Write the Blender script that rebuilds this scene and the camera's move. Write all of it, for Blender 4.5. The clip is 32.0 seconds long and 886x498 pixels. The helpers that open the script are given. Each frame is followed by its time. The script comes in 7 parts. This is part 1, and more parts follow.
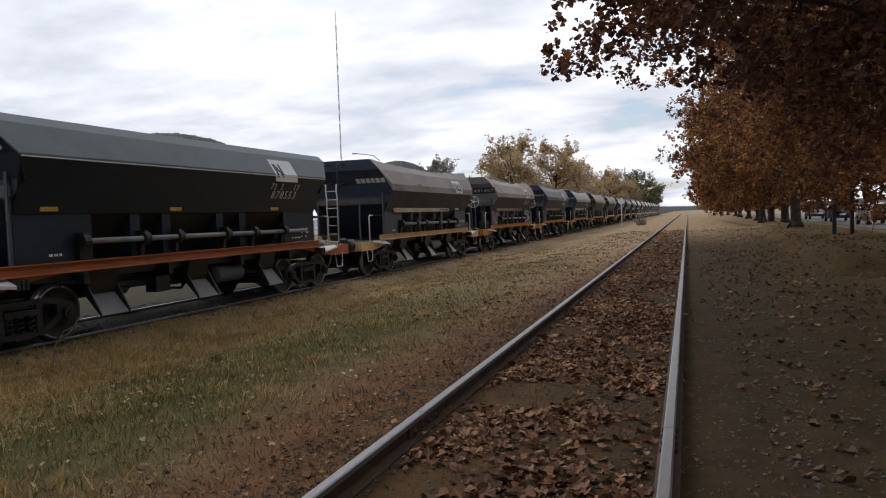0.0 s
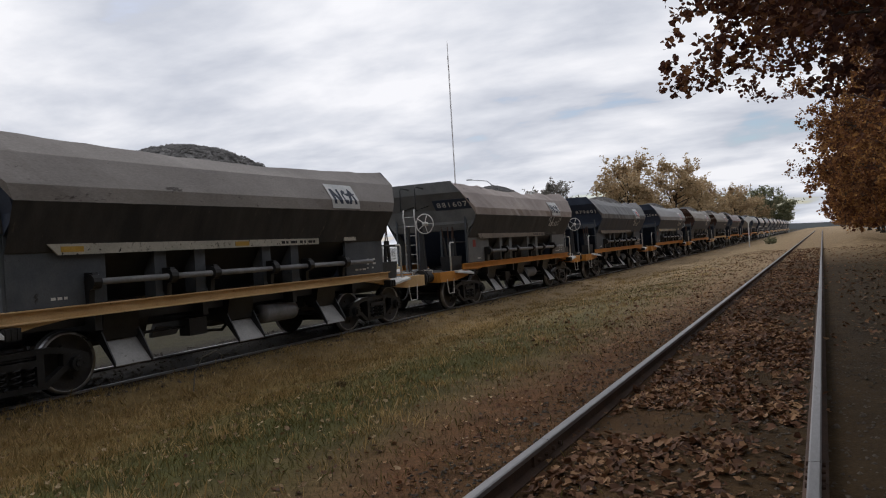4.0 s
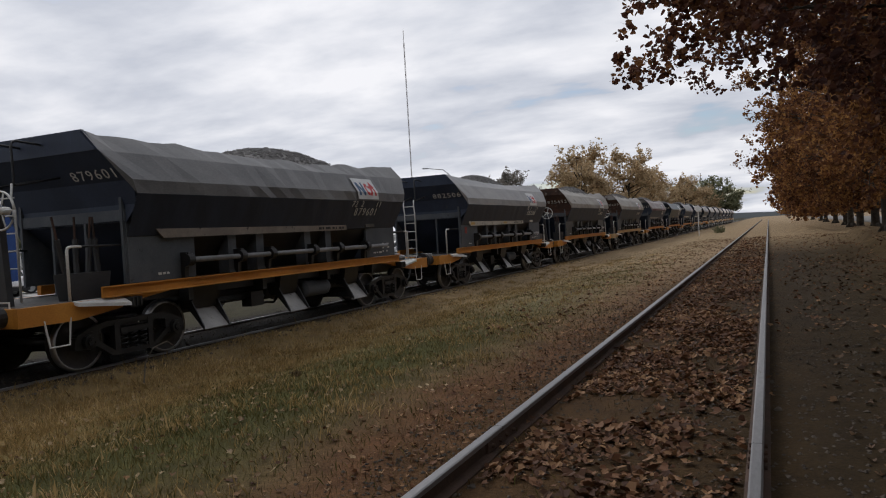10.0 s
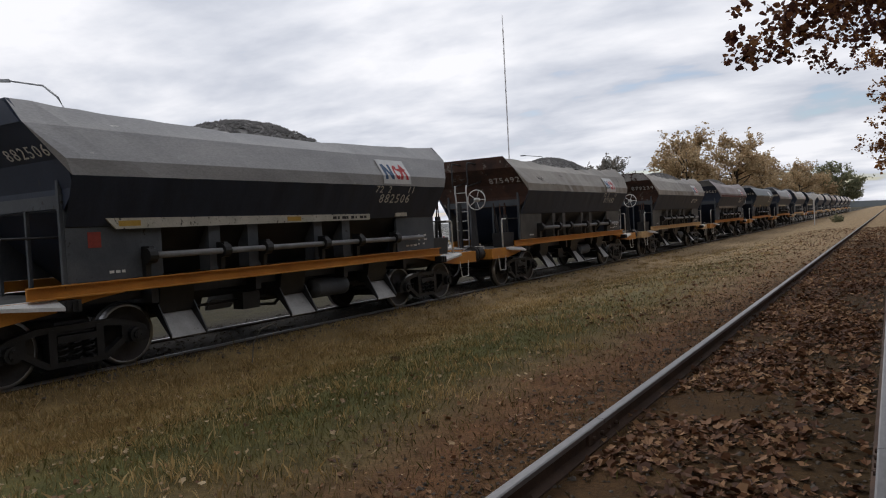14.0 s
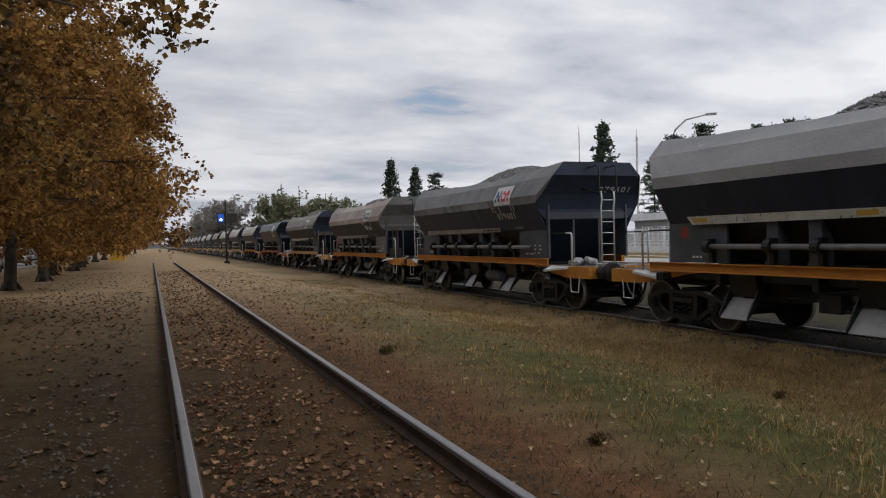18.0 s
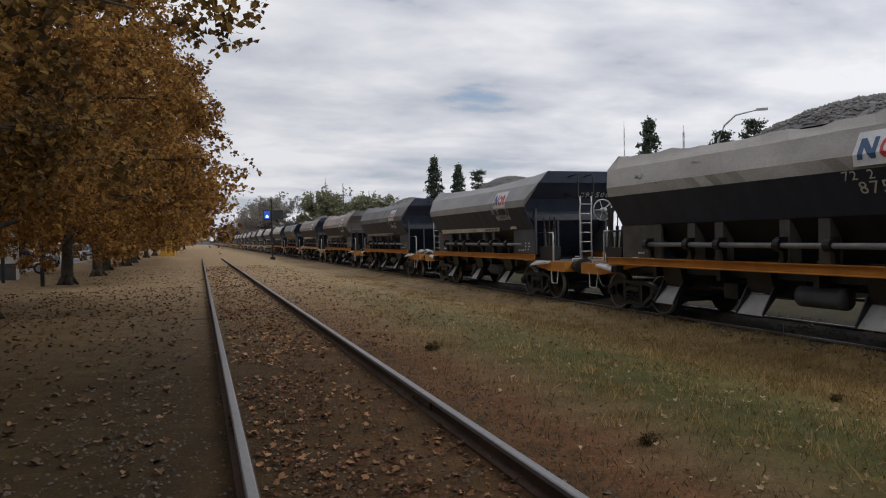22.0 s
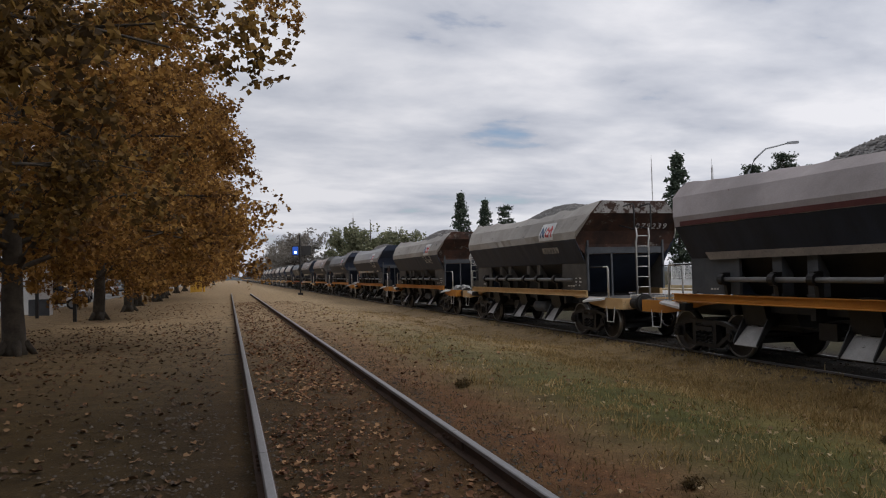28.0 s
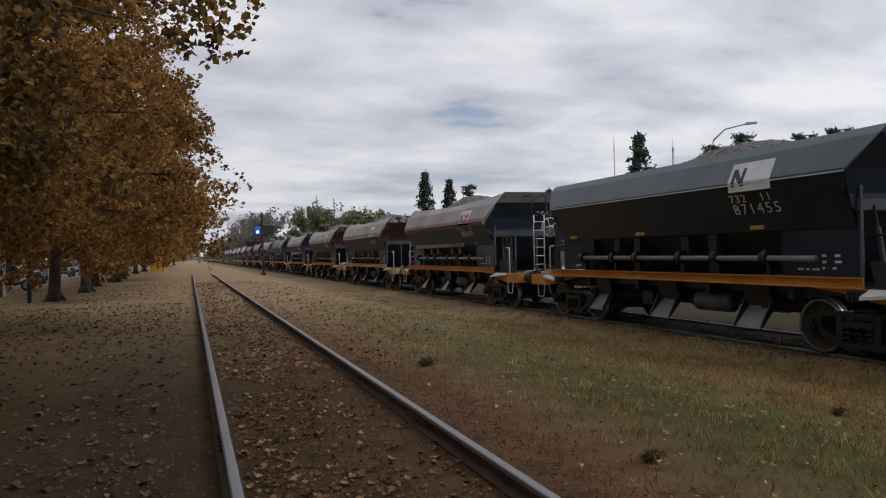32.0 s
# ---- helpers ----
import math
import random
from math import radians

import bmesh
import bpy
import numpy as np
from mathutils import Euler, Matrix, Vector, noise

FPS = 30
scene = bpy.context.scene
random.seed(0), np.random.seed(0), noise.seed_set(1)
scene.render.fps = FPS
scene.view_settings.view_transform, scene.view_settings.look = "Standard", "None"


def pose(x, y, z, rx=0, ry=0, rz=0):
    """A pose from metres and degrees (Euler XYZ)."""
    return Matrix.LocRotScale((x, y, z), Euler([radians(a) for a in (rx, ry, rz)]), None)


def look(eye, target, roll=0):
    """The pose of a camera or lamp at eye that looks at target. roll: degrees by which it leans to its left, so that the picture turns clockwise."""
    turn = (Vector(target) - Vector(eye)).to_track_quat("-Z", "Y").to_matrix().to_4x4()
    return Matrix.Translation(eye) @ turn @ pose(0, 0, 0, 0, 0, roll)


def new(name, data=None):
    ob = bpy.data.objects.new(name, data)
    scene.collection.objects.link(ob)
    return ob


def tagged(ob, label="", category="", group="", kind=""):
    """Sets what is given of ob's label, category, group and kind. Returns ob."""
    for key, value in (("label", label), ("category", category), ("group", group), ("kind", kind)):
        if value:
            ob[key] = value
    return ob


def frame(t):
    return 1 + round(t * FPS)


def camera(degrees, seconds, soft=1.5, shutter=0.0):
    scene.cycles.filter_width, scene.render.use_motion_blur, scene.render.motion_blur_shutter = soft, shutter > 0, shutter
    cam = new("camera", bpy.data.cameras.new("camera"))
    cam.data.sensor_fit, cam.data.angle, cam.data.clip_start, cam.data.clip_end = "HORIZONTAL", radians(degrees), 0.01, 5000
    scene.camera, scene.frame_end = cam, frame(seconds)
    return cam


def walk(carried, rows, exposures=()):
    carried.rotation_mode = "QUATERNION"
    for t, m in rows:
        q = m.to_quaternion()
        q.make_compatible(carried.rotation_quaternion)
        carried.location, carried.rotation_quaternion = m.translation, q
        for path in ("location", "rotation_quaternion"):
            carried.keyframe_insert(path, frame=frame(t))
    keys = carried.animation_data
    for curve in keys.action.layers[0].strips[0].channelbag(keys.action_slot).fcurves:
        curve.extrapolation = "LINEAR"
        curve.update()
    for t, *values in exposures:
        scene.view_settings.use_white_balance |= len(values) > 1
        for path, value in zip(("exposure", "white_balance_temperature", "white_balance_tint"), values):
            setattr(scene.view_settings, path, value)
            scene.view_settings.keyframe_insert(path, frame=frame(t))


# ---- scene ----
# t, x, y, z, yaw, pitch, roll: a camera held in the hand, which turns on the spot
PATH = [
    (0, 0.138, 0.024, 1.567, 18.66, -2.52, -1.98),
    (0.5, 0.134, 0.022, 1.573, 20.25, -1.53, -2.87),
    (1, 0.143, 0.020, 1.576, 21.16, -1.46, -3.46),
    (1.5, 0.133, 0.024, 1.572, 21.76, -1.76, -3.08),
    (2, 0.119, 0.017, 1.576, 21.46, -1.36, -3.10),
    (2.5, 0.118, 0.021, 1.576, 21.89, -1.29, -3.00),
    (4.5, 0.113, -0.011, 1.578, 28.45, 0.04, -3.45),
    (5, 0.116, -0.017, 1.580, 27.01, -0.08, -3.20),
    (5.5, 0.120, -0.002, 1.583, 24.25, -0.34, -3.33),
    (6, 0.115, -0.005, 1.591, 23.37, -0.64, -3.76),
    (6.5, 0.139, -0.009, 1.582, 23.61, 0.03, -3.60),
    (7, 0.145, -0.006, 1.587, 24.60, -0.14, -3.67),
    (7.5, 0.130, -0.010, 1.578, 25.65, -0.82, -3.55),
    (8, 0.120, -0.009, 1.585, 25.44, -0.89, -2.93),
    (8.5, 0.110, -0.011, 1.576, 25.14, -1.50, -2.83),
    (9, 0.109, -0.003, 1.576, 25.04, -1.39, -2.86),
    (9.5, 0.115, 0.002, 1.586, 24.57, -1.53, -3.16),
    (10, 0.127, -0.006, 1.578, 24.22, -1.24, -3.35),
    (10.5, 0.139, -0.001, 1.577, 23.42, -1.17, -3.65),
    (11, 0.136, 0.004, 1.577, 22.91, -1.17, -3.65),
    (11.5, 0.124, -0.009, 1.583, 23.28, -1.13, -3.73),
    (12, 0.132, -0.001, 1.581, 23.15, -1.49, -3.82),
    (12.5, 0.143, 0.007, 1.582, 23.10, -1.47, -3.86),
    (13, 0.147, 0.022, 1.582, 22.59, -1.41, -4.00),
    (13.5, 0.139, 0.005, 1.575, 24.07, -1.41, -4.32),
    (14, 0.084, 0.015, 1.580, 31.88, -1.81, -3.00),
    (14.4, 0.106, 0.054, 1.582, 48.35, -1.38, -2.85),
    (14.5, 0.102, 0.047, 1.581, 52.28, -1.24, -2.55),
    (14.8, 0.084, 0.004, 1.575, 66.24, -0.45, -1.73),
    (15, 0.058, -0.010, 1.598, 75.72, -0.41, -1.50),
    (15.2, 0.069, -0.017, 1.597, 84.92, -1.47, -1.74),
    (15.5, 0.094, 0.008, 1.602, 98.62, -2.12, -2.63),
    (17.5, 0.174, 0.056, 1.637, 157.70, -0.23, -1.91),
    (18, 0.205, 0.071, 1.619, 158.14, -0.75, -1.40),
    (18.5, 0.227, 0.063, 1.618, 158.51, -0.52, -1.24),
    (19, 0.248, 0.056, 1.625, 158.91, -0.42, -0.86),
    (19.5, 0.241, 0.060, 1.619, 159.54, -0.53, -0.83),
    (20, 0.261, 0.065, 1.617, 160.22, -0.87, -1.19),
    (20.5, 0.247, 0.061, 1.620, 160.01, -0.77, -1.41),
    (21, 0.246, 0.055, 1.617, 160.19, -1.00, -1.38),
    (21.5, 0.270, 0.053, 1.616, 161.06, -1.08, -1.20),
    (22, 0.256, 0.051, 1.618, 161.48, -0.89, -1.19),
    (22.5, 0.273, 0.056, 1.617, 161.67, -0.82, -1.41),
    (23, 0.262, 0.058, 1.627, 162.00, -0.29, -1.61),
    (23.5, 0.266, 0.066, 1.626, 161.82, 0.47, -1.61),
    (24, 0.282, 0.072, 1.616, 162.17, 0.71, -1.41),
    (24.5, 0.271, 0.068, 1.626, 161.82, 0.84, -1.32),
    (26.5, 0.274, -0.062, 1.611, 162.57, 1.77, -1.17),
    (27, 0.266, -0.075, 1.614, 162.97, 2.42, -1.58),
    (27.5, 0.260, -0.067, 1.610, 163.45, 2.07, -1.72),
    (28, 0.260, -0.076, 1.611, 163.52, 1.95, -1.28),
    (28.5, 0.270, -0.067, 1.617, 164.40, 2.08, -1.41),
    (29, 0.295, -0.038, 1.621, 164.60, 2.26, -1.15),
    (29.5, 0.267, -0.067, 1.612, 164.39, 2.33, -1.39),
    (30, 0.280, -0.072, 1.606, 164.13, 2.13, -1.38),
    (30.5, 0.250, -0.083, 1.605, 163.87, 1.62, -1.45),
    (31, 0.239, -0.117, 1.613, 162.74, 0.92, -1.28),
    (31.5, 0.237, -0.097, 1.610, 161.99, 0.30, -1.32),
    (32, 0.246, -0.097, 1.600, 160.75, 0.26, -1.43),
]


def held(x, y, z, yaw, pitch, roll):
    turn = Matrix.Rotation(radians(yaw), 4, 'Z') @ Matrix.Rotation(radians(90 + pitch), 4, 'X') @ Matrix.Rotation(radians(roll), 4, 'Z')
    return Matrix.Translation((x, y, z)) @ turn


cam = camera(62.72, 32.0, soft=1.1)
walk(cam, [(row[0], held(*row[1:])) for row in PATH],
     [(0, 0.35, 6380, 13), (0.5, 0.2, 6380, 13), (1.0, 0.02, 6380, 13), (2.5, 0.05, 6380, 13), (6, 0.03, 6380, 13), (13.2, 0.0, 6380, 13), (14.0, 0.1, 6380, 13), (15.0, 0.78, 6380, 13), (15.5, 0.85, 6380, 13), (17.5, 0.15, 6380, 13), (20, 0.2, 6380, 13), (24.5, 0.2, 6380, 13), (28, 0.14, 6350, 14), (32, 0.14, 6350, 14)])

# ---- sky and light: a bright overcast day ----
world = bpy.data.worlds.new("overcast_sky")
scene.world = world
world.use_nodes = True
nt = world.node_tree
sky = nt.nodes.new("ShaderNodeTexSky")
sky.sky_type, sky.sun_disc = "NISHITA", False
sky.sun_elevation, sky.sun_rotation = radians(42), radians(-60)
way = nt.nodes.new("ShaderNodeTexCoord")
sep = nt.nodes.new("ShaderNodeSeparateXYZ")
nt.links.new(way.outputs["Generated"], sep.inputs[0])
lift = nt.nodes.new("ShaderNodeMath")
lift.operation, lift.use_clamp = "MULTIPLY_ADD", False
lift.inputs[1].default_value, lift.inputs[2].default_value = 1.0, 0.16
low = nt.nodes.new("ShaderNodeMath")
low.operation = "MAXIMUM"
low.inputs[1].default_value = 0.0
nt.links.new(sep.outputs[2], low.inputs[0])
nt.links.new(low.outputs[0], lift.inputs[0])
flat = nt.nodes.new("ShaderNodeVectorMath")
flat.operation = "DIVIDE"
nt.links.new(way.outputs["Generated"], flat.inputs[0])
nt.links.new(lift.outputs[0], flat.inputs[1])
squash = nt.nodes.new("ShaderNodeVectorMath")
squash.operation = "MULTIPLY"
squash.inputs[1].default_value = (0.75, 1.0, 0.0)
nt.links.new(flat.outputs[0], squash.inputs[0])
cloud = nt.nodes.new("ShaderNodeTexNoise")
cloud.inputs["Scale"].default_value, cloud.inputs["Detail"].default_value, cloud.inputs["Roughness"].default_value = 1.6, 8.0, 0.53
cloud.inputs["Distortion"].default_value = 0.12
nt.links.new(squash.outputs[0], cloud.inputs["Vector"])
tone = nt.nodes.new("ShaderNodeValToRGB")
e = tone.color_ramp.elements
e[0].position, e[0].color = 0.35, (0.54, 0.58, 0.65, 1)
e[1].position, e[1].color = 0.62, (0.98, 0.99, 1.0, 1)
mid = e.new(0.48)
mid.color = (0.745, 0.775, 0.82, 1)
nt.links.new(cloud.outputs["Fac"], tone.inputs[0])
# the sun stands behind the clouds on the train's side: the cover is brighter there
side = nt.nodes.new("ShaderNodeVectorMath")
side.operation = "DOT_PRODUCT"
side.inputs[1].default_value = (-0.48, 0.58, 0.66)
nt.links.new(way.outputs["Generated"], side.inputs[0])
bright = nt.nodes.new("ShaderNodeMapRange")
bright.inputs["From Min"].default_value, bright.inputs["From Max"].default_value = -0.5, 1.0
bright.inputs["To Min"].default_value, bright.inputs["To Max"].default_value = 0.70, 1.0
nt.links.new(side.outputs["Value"], bright.inputs["Value"])
lit = nt.nodes.new("ShaderNodeVectorMath")
lit.operation = "MULTIPLY"
nt.links.new(tone.outputs[0], lit.inputs[0])
nt.links.new(bright.outputs[0], lit.inputs[1])
gap = nt.nodes.new("ShaderNodeValToRGB")
gap.color_ramp.elements[0].position, gap.color_ramp.elements[1].position = 0.31, 0.40
nt.links.new(cloud.outputs["Fac"], gap.inputs[0])
blue = nt.nodes.new("ShaderNodeVectorMath")
blue.operation = "SCALE"
blue.inputs["Scale"].default_value = 0.10
nt.links.new(sky.outputs[0], blue.inputs[0])
cover = nt.nodes.new("ShaderNodeMix")
cover.data_type = "RGBA"
nt.links.new(gap.outputs[0], cover.inputs["Factor"])
nt.links.new(blue.outputs[0], cover.inputs["A"])
nt.links.new(lit.outputs[0], cover.inputs["B"])
nt.links.new(cover.outputs["Result"], nt.nodes["Background"].inputs[0])
nt.nodes["Background"].inputs[1].default_value = 0.95
sun = new("sun", bpy.data.lights.new("sun", "SUN"))
sun.data.energy, sun.data.angle, sun.data.color = 1.0, radians(25), (1.0, 0.96, 0.9)
sun.matrix_world = look((-62, 36, 70), (0, 0, 0))


def node(tree, kind, **values):
    n = tree.nodes.new(kind)
    for key, value in values.items():
        n.inputs[key].default_value = value
    return n


def surf(name, a, b, scale=2.0, rough=0.7, metal=0.0, bump=0.15, grain=45.0, spots=None, stretch=(1, 1, 1), spec=0.4):
    """A worn surface: two colours in large patches, fine grain, relief, and spots = (colour, share, size)."""
    m = bpy.data.materials.new(name)
    m.use_nodes = True
    t = m.node_tree
    out = t.nodes["Principled BSDF"]
    co, info = t.nodes.new("ShaderNodeTexCoord"), t.nodes.new("ShaderNodeObjectInfo")
    shift = t.nodes.new("ShaderNodeVectorMath")
    shift.operation = "MULTIPLY_ADD"
    shift.inputs[1].default_value = stretch
    far = t.nodes.new("ShaderNodeMath")
    far.operation = "MULTIPLY"
    far.inputs[1].default_value = 37.0
    t.links.new(info.outputs["Random"], far.inputs[0])
    t.links.new(co.outputs["Object"], shift.inputs[0])
    t.links.new(far.outputs[0], shift.inputs[2])
    big, fine = node(t, "ShaderNodeTexNoise", Scale=scale, Detail=7.0, Roughness=0.62), node(t, "ShaderNodeTexNoise", Scale=grain, Detail=4.0, Roughness=0.7)
    ramp = t.nodes.new("ShaderNodeValToRGB")
    ramp.color_ramp.elements[0].position, ramp.color_ramp.elements[1].position = 0.36, 0.66
    ramp.color_ramp.elements[0].color, ramp.color_ramp.elements[1].color = (*a, 1), (*b, 1)
    for n in (big, fine):
        t.links.new(shift.outputs[0], n.inputs["Vector"])
    t.links.new(big.outputs["Fac"], ramp.inputs[0])
    tone = node(t, "ShaderNodeMapRange")
    tone.inputs["To Min"].default_value, tone.inputs["To Max"].default_value = 0.62, 1.38
    t.links.new(fine.outputs["Fac"], tone.inputs["Value"])
    mul = t.nodes.new("ShaderNodeVectorMath")
    mul.operation = "MULTIPLY"
    t.links.new(ramp.outputs[0], mul.inputs[0])
    t.links.new(tone.outputs[0], mul.inputs[1])
    last = mul.outputs[0]
    if spots:
        colour, share, size = spots
        sp = node(t, "ShaderNodeTexNoise", Scale=size, Detail=8.0, Roughness=0.75)
        t.links.new(shift.outputs[0], sp.inputs["Vector"])
        cut = t.nodes.new("ShaderNodeValToRGB")
        cut.color_ramp.elements[0].position, cut.color_ramp.elements[1].position = 0.70 - share, 0.74 - share
        t.links.new(sp.outputs["Fac"], cut.inputs[0])
        mix = t.nodes.new("ShaderNodeMix")
        mix.data_type = "RGBA"
        mix.inputs["B"].default_value = (*colour, 1)
        t.links.new(cut.outputs[0], mix.inputs["Factor"])
        t.links.new(last, mix.inputs["A"])
        last = mix.outputs["Result"]
    t.links.new(last, out.inputs["Base Color"])
    rr = node(t, "ShaderNodeMapRange")
    rr.inputs["To Min"].default_value, rr.inputs["To Max"].default_value = max(rough - 0.12, 0.03), min(rough + 0.15, 1.0)
    t.links.new(big.outputs["Fac"], rr.inputs["Value"])
    t.links.new(rr.outputs[0], out.inputs["Roughness"])
    out.inputs["Metallic"].default_value, out.inputs["Specular IOR Level"].default_value = metal, spec
    if bump:
        bp = node(t, "ShaderNodeBump", Strength=bump, Distance=0.02)
        t.links.new(fine.outputs["Fac"], bp.inputs["Height"])
        t.links.new(bp.outputs[0], out.inputs["Normal"])
    return m


def leafy(name, a, b, c, share=0.25, patch=0.55):
    """Leaves: colour changes from leaf to leaf, a little light shines through."""
    m = bpy.data.materials.new(name)
    m.use_nodes = True
    t = m.node_tree
    out = t.nodes["Principled BSDF"]
    geo = t.nodes.new("ShaderNodeNewGeometry")
    ramp = t.nodes.new("ShaderNodeValToRGB")
    e = ramp.color_ramp.elements
    e[0].color, e[1].color = (*a, 1), (*c, 1)
    mid = e.new(0.55)
    mid.color = (*b, 1)
    co = t.nodes.new("ShaderNodeTexCoord")
    clump = node(t, "ShaderNodeTexNoise", Scale=patch, Detail=3.0, Roughness=0.6)
    t.links.new(co.outputs["Object"], clump.inputs["Vector"])
    wide = node(t, "ShaderNodeMapRange")
    wide.inputs["From Min"].default_value, wide.inputs["From Max"].default_value = 0.3, 0.7
    wide.inputs["To Min"].default_value, wide.inputs["To Max"].default_value = -0.28, 0.28
    t.links.new(clump.outputs["Fac"], wide.inputs["Value"])
    pick = t.nodes.new("ShaderNodeMath")
    pick.operation = "MULTIPLY_ADD"
    pick.inputs[1].default_value = 0.9
    t.links.new(geo.outputs["Random Per Island"], pick.inputs[0])
    t.links.new(wide.outputs[0], pick.inputs[2])
    t.links.new(pick.outputs[0], ramp.inputs[0])
    t.links.new(ramp.outputs[0], out.inputs["Base Color"])
    out.inputs["Roughness"].default_value, out.inputs["Specular IOR Level"].default_value = 0.7, 0.25
    trans, mix = t.nodes.new("ShaderNodeBsdfTranslucent"), t.nodes.new("ShaderNodeMixShader")
    mix.inputs[0].default_value = share
    t.links.new(ramp.outputs[0], trans.inputs[0])
    t.links.new(out.outputs[0], mix.inputs[1])
    t.links.new(trans.outputs[0], mix.inputs[2])
    t.links.new(mix.outputs[0], t.nodes["Material Output"].inputs[0])
    return m


def glow(name, colour, power):
    m = bpy.data.materials.new(name)
    m.use_nodes = True
    p = m.node_tree.nodes["Principled BSDF"]
    p.inputs["Base Color"].default_value = (*colour, 1)
    p.inputs["Emission Color"].default_value, p.inputs["Emission Strength"].default_value = (*colour, 1), power
    return m


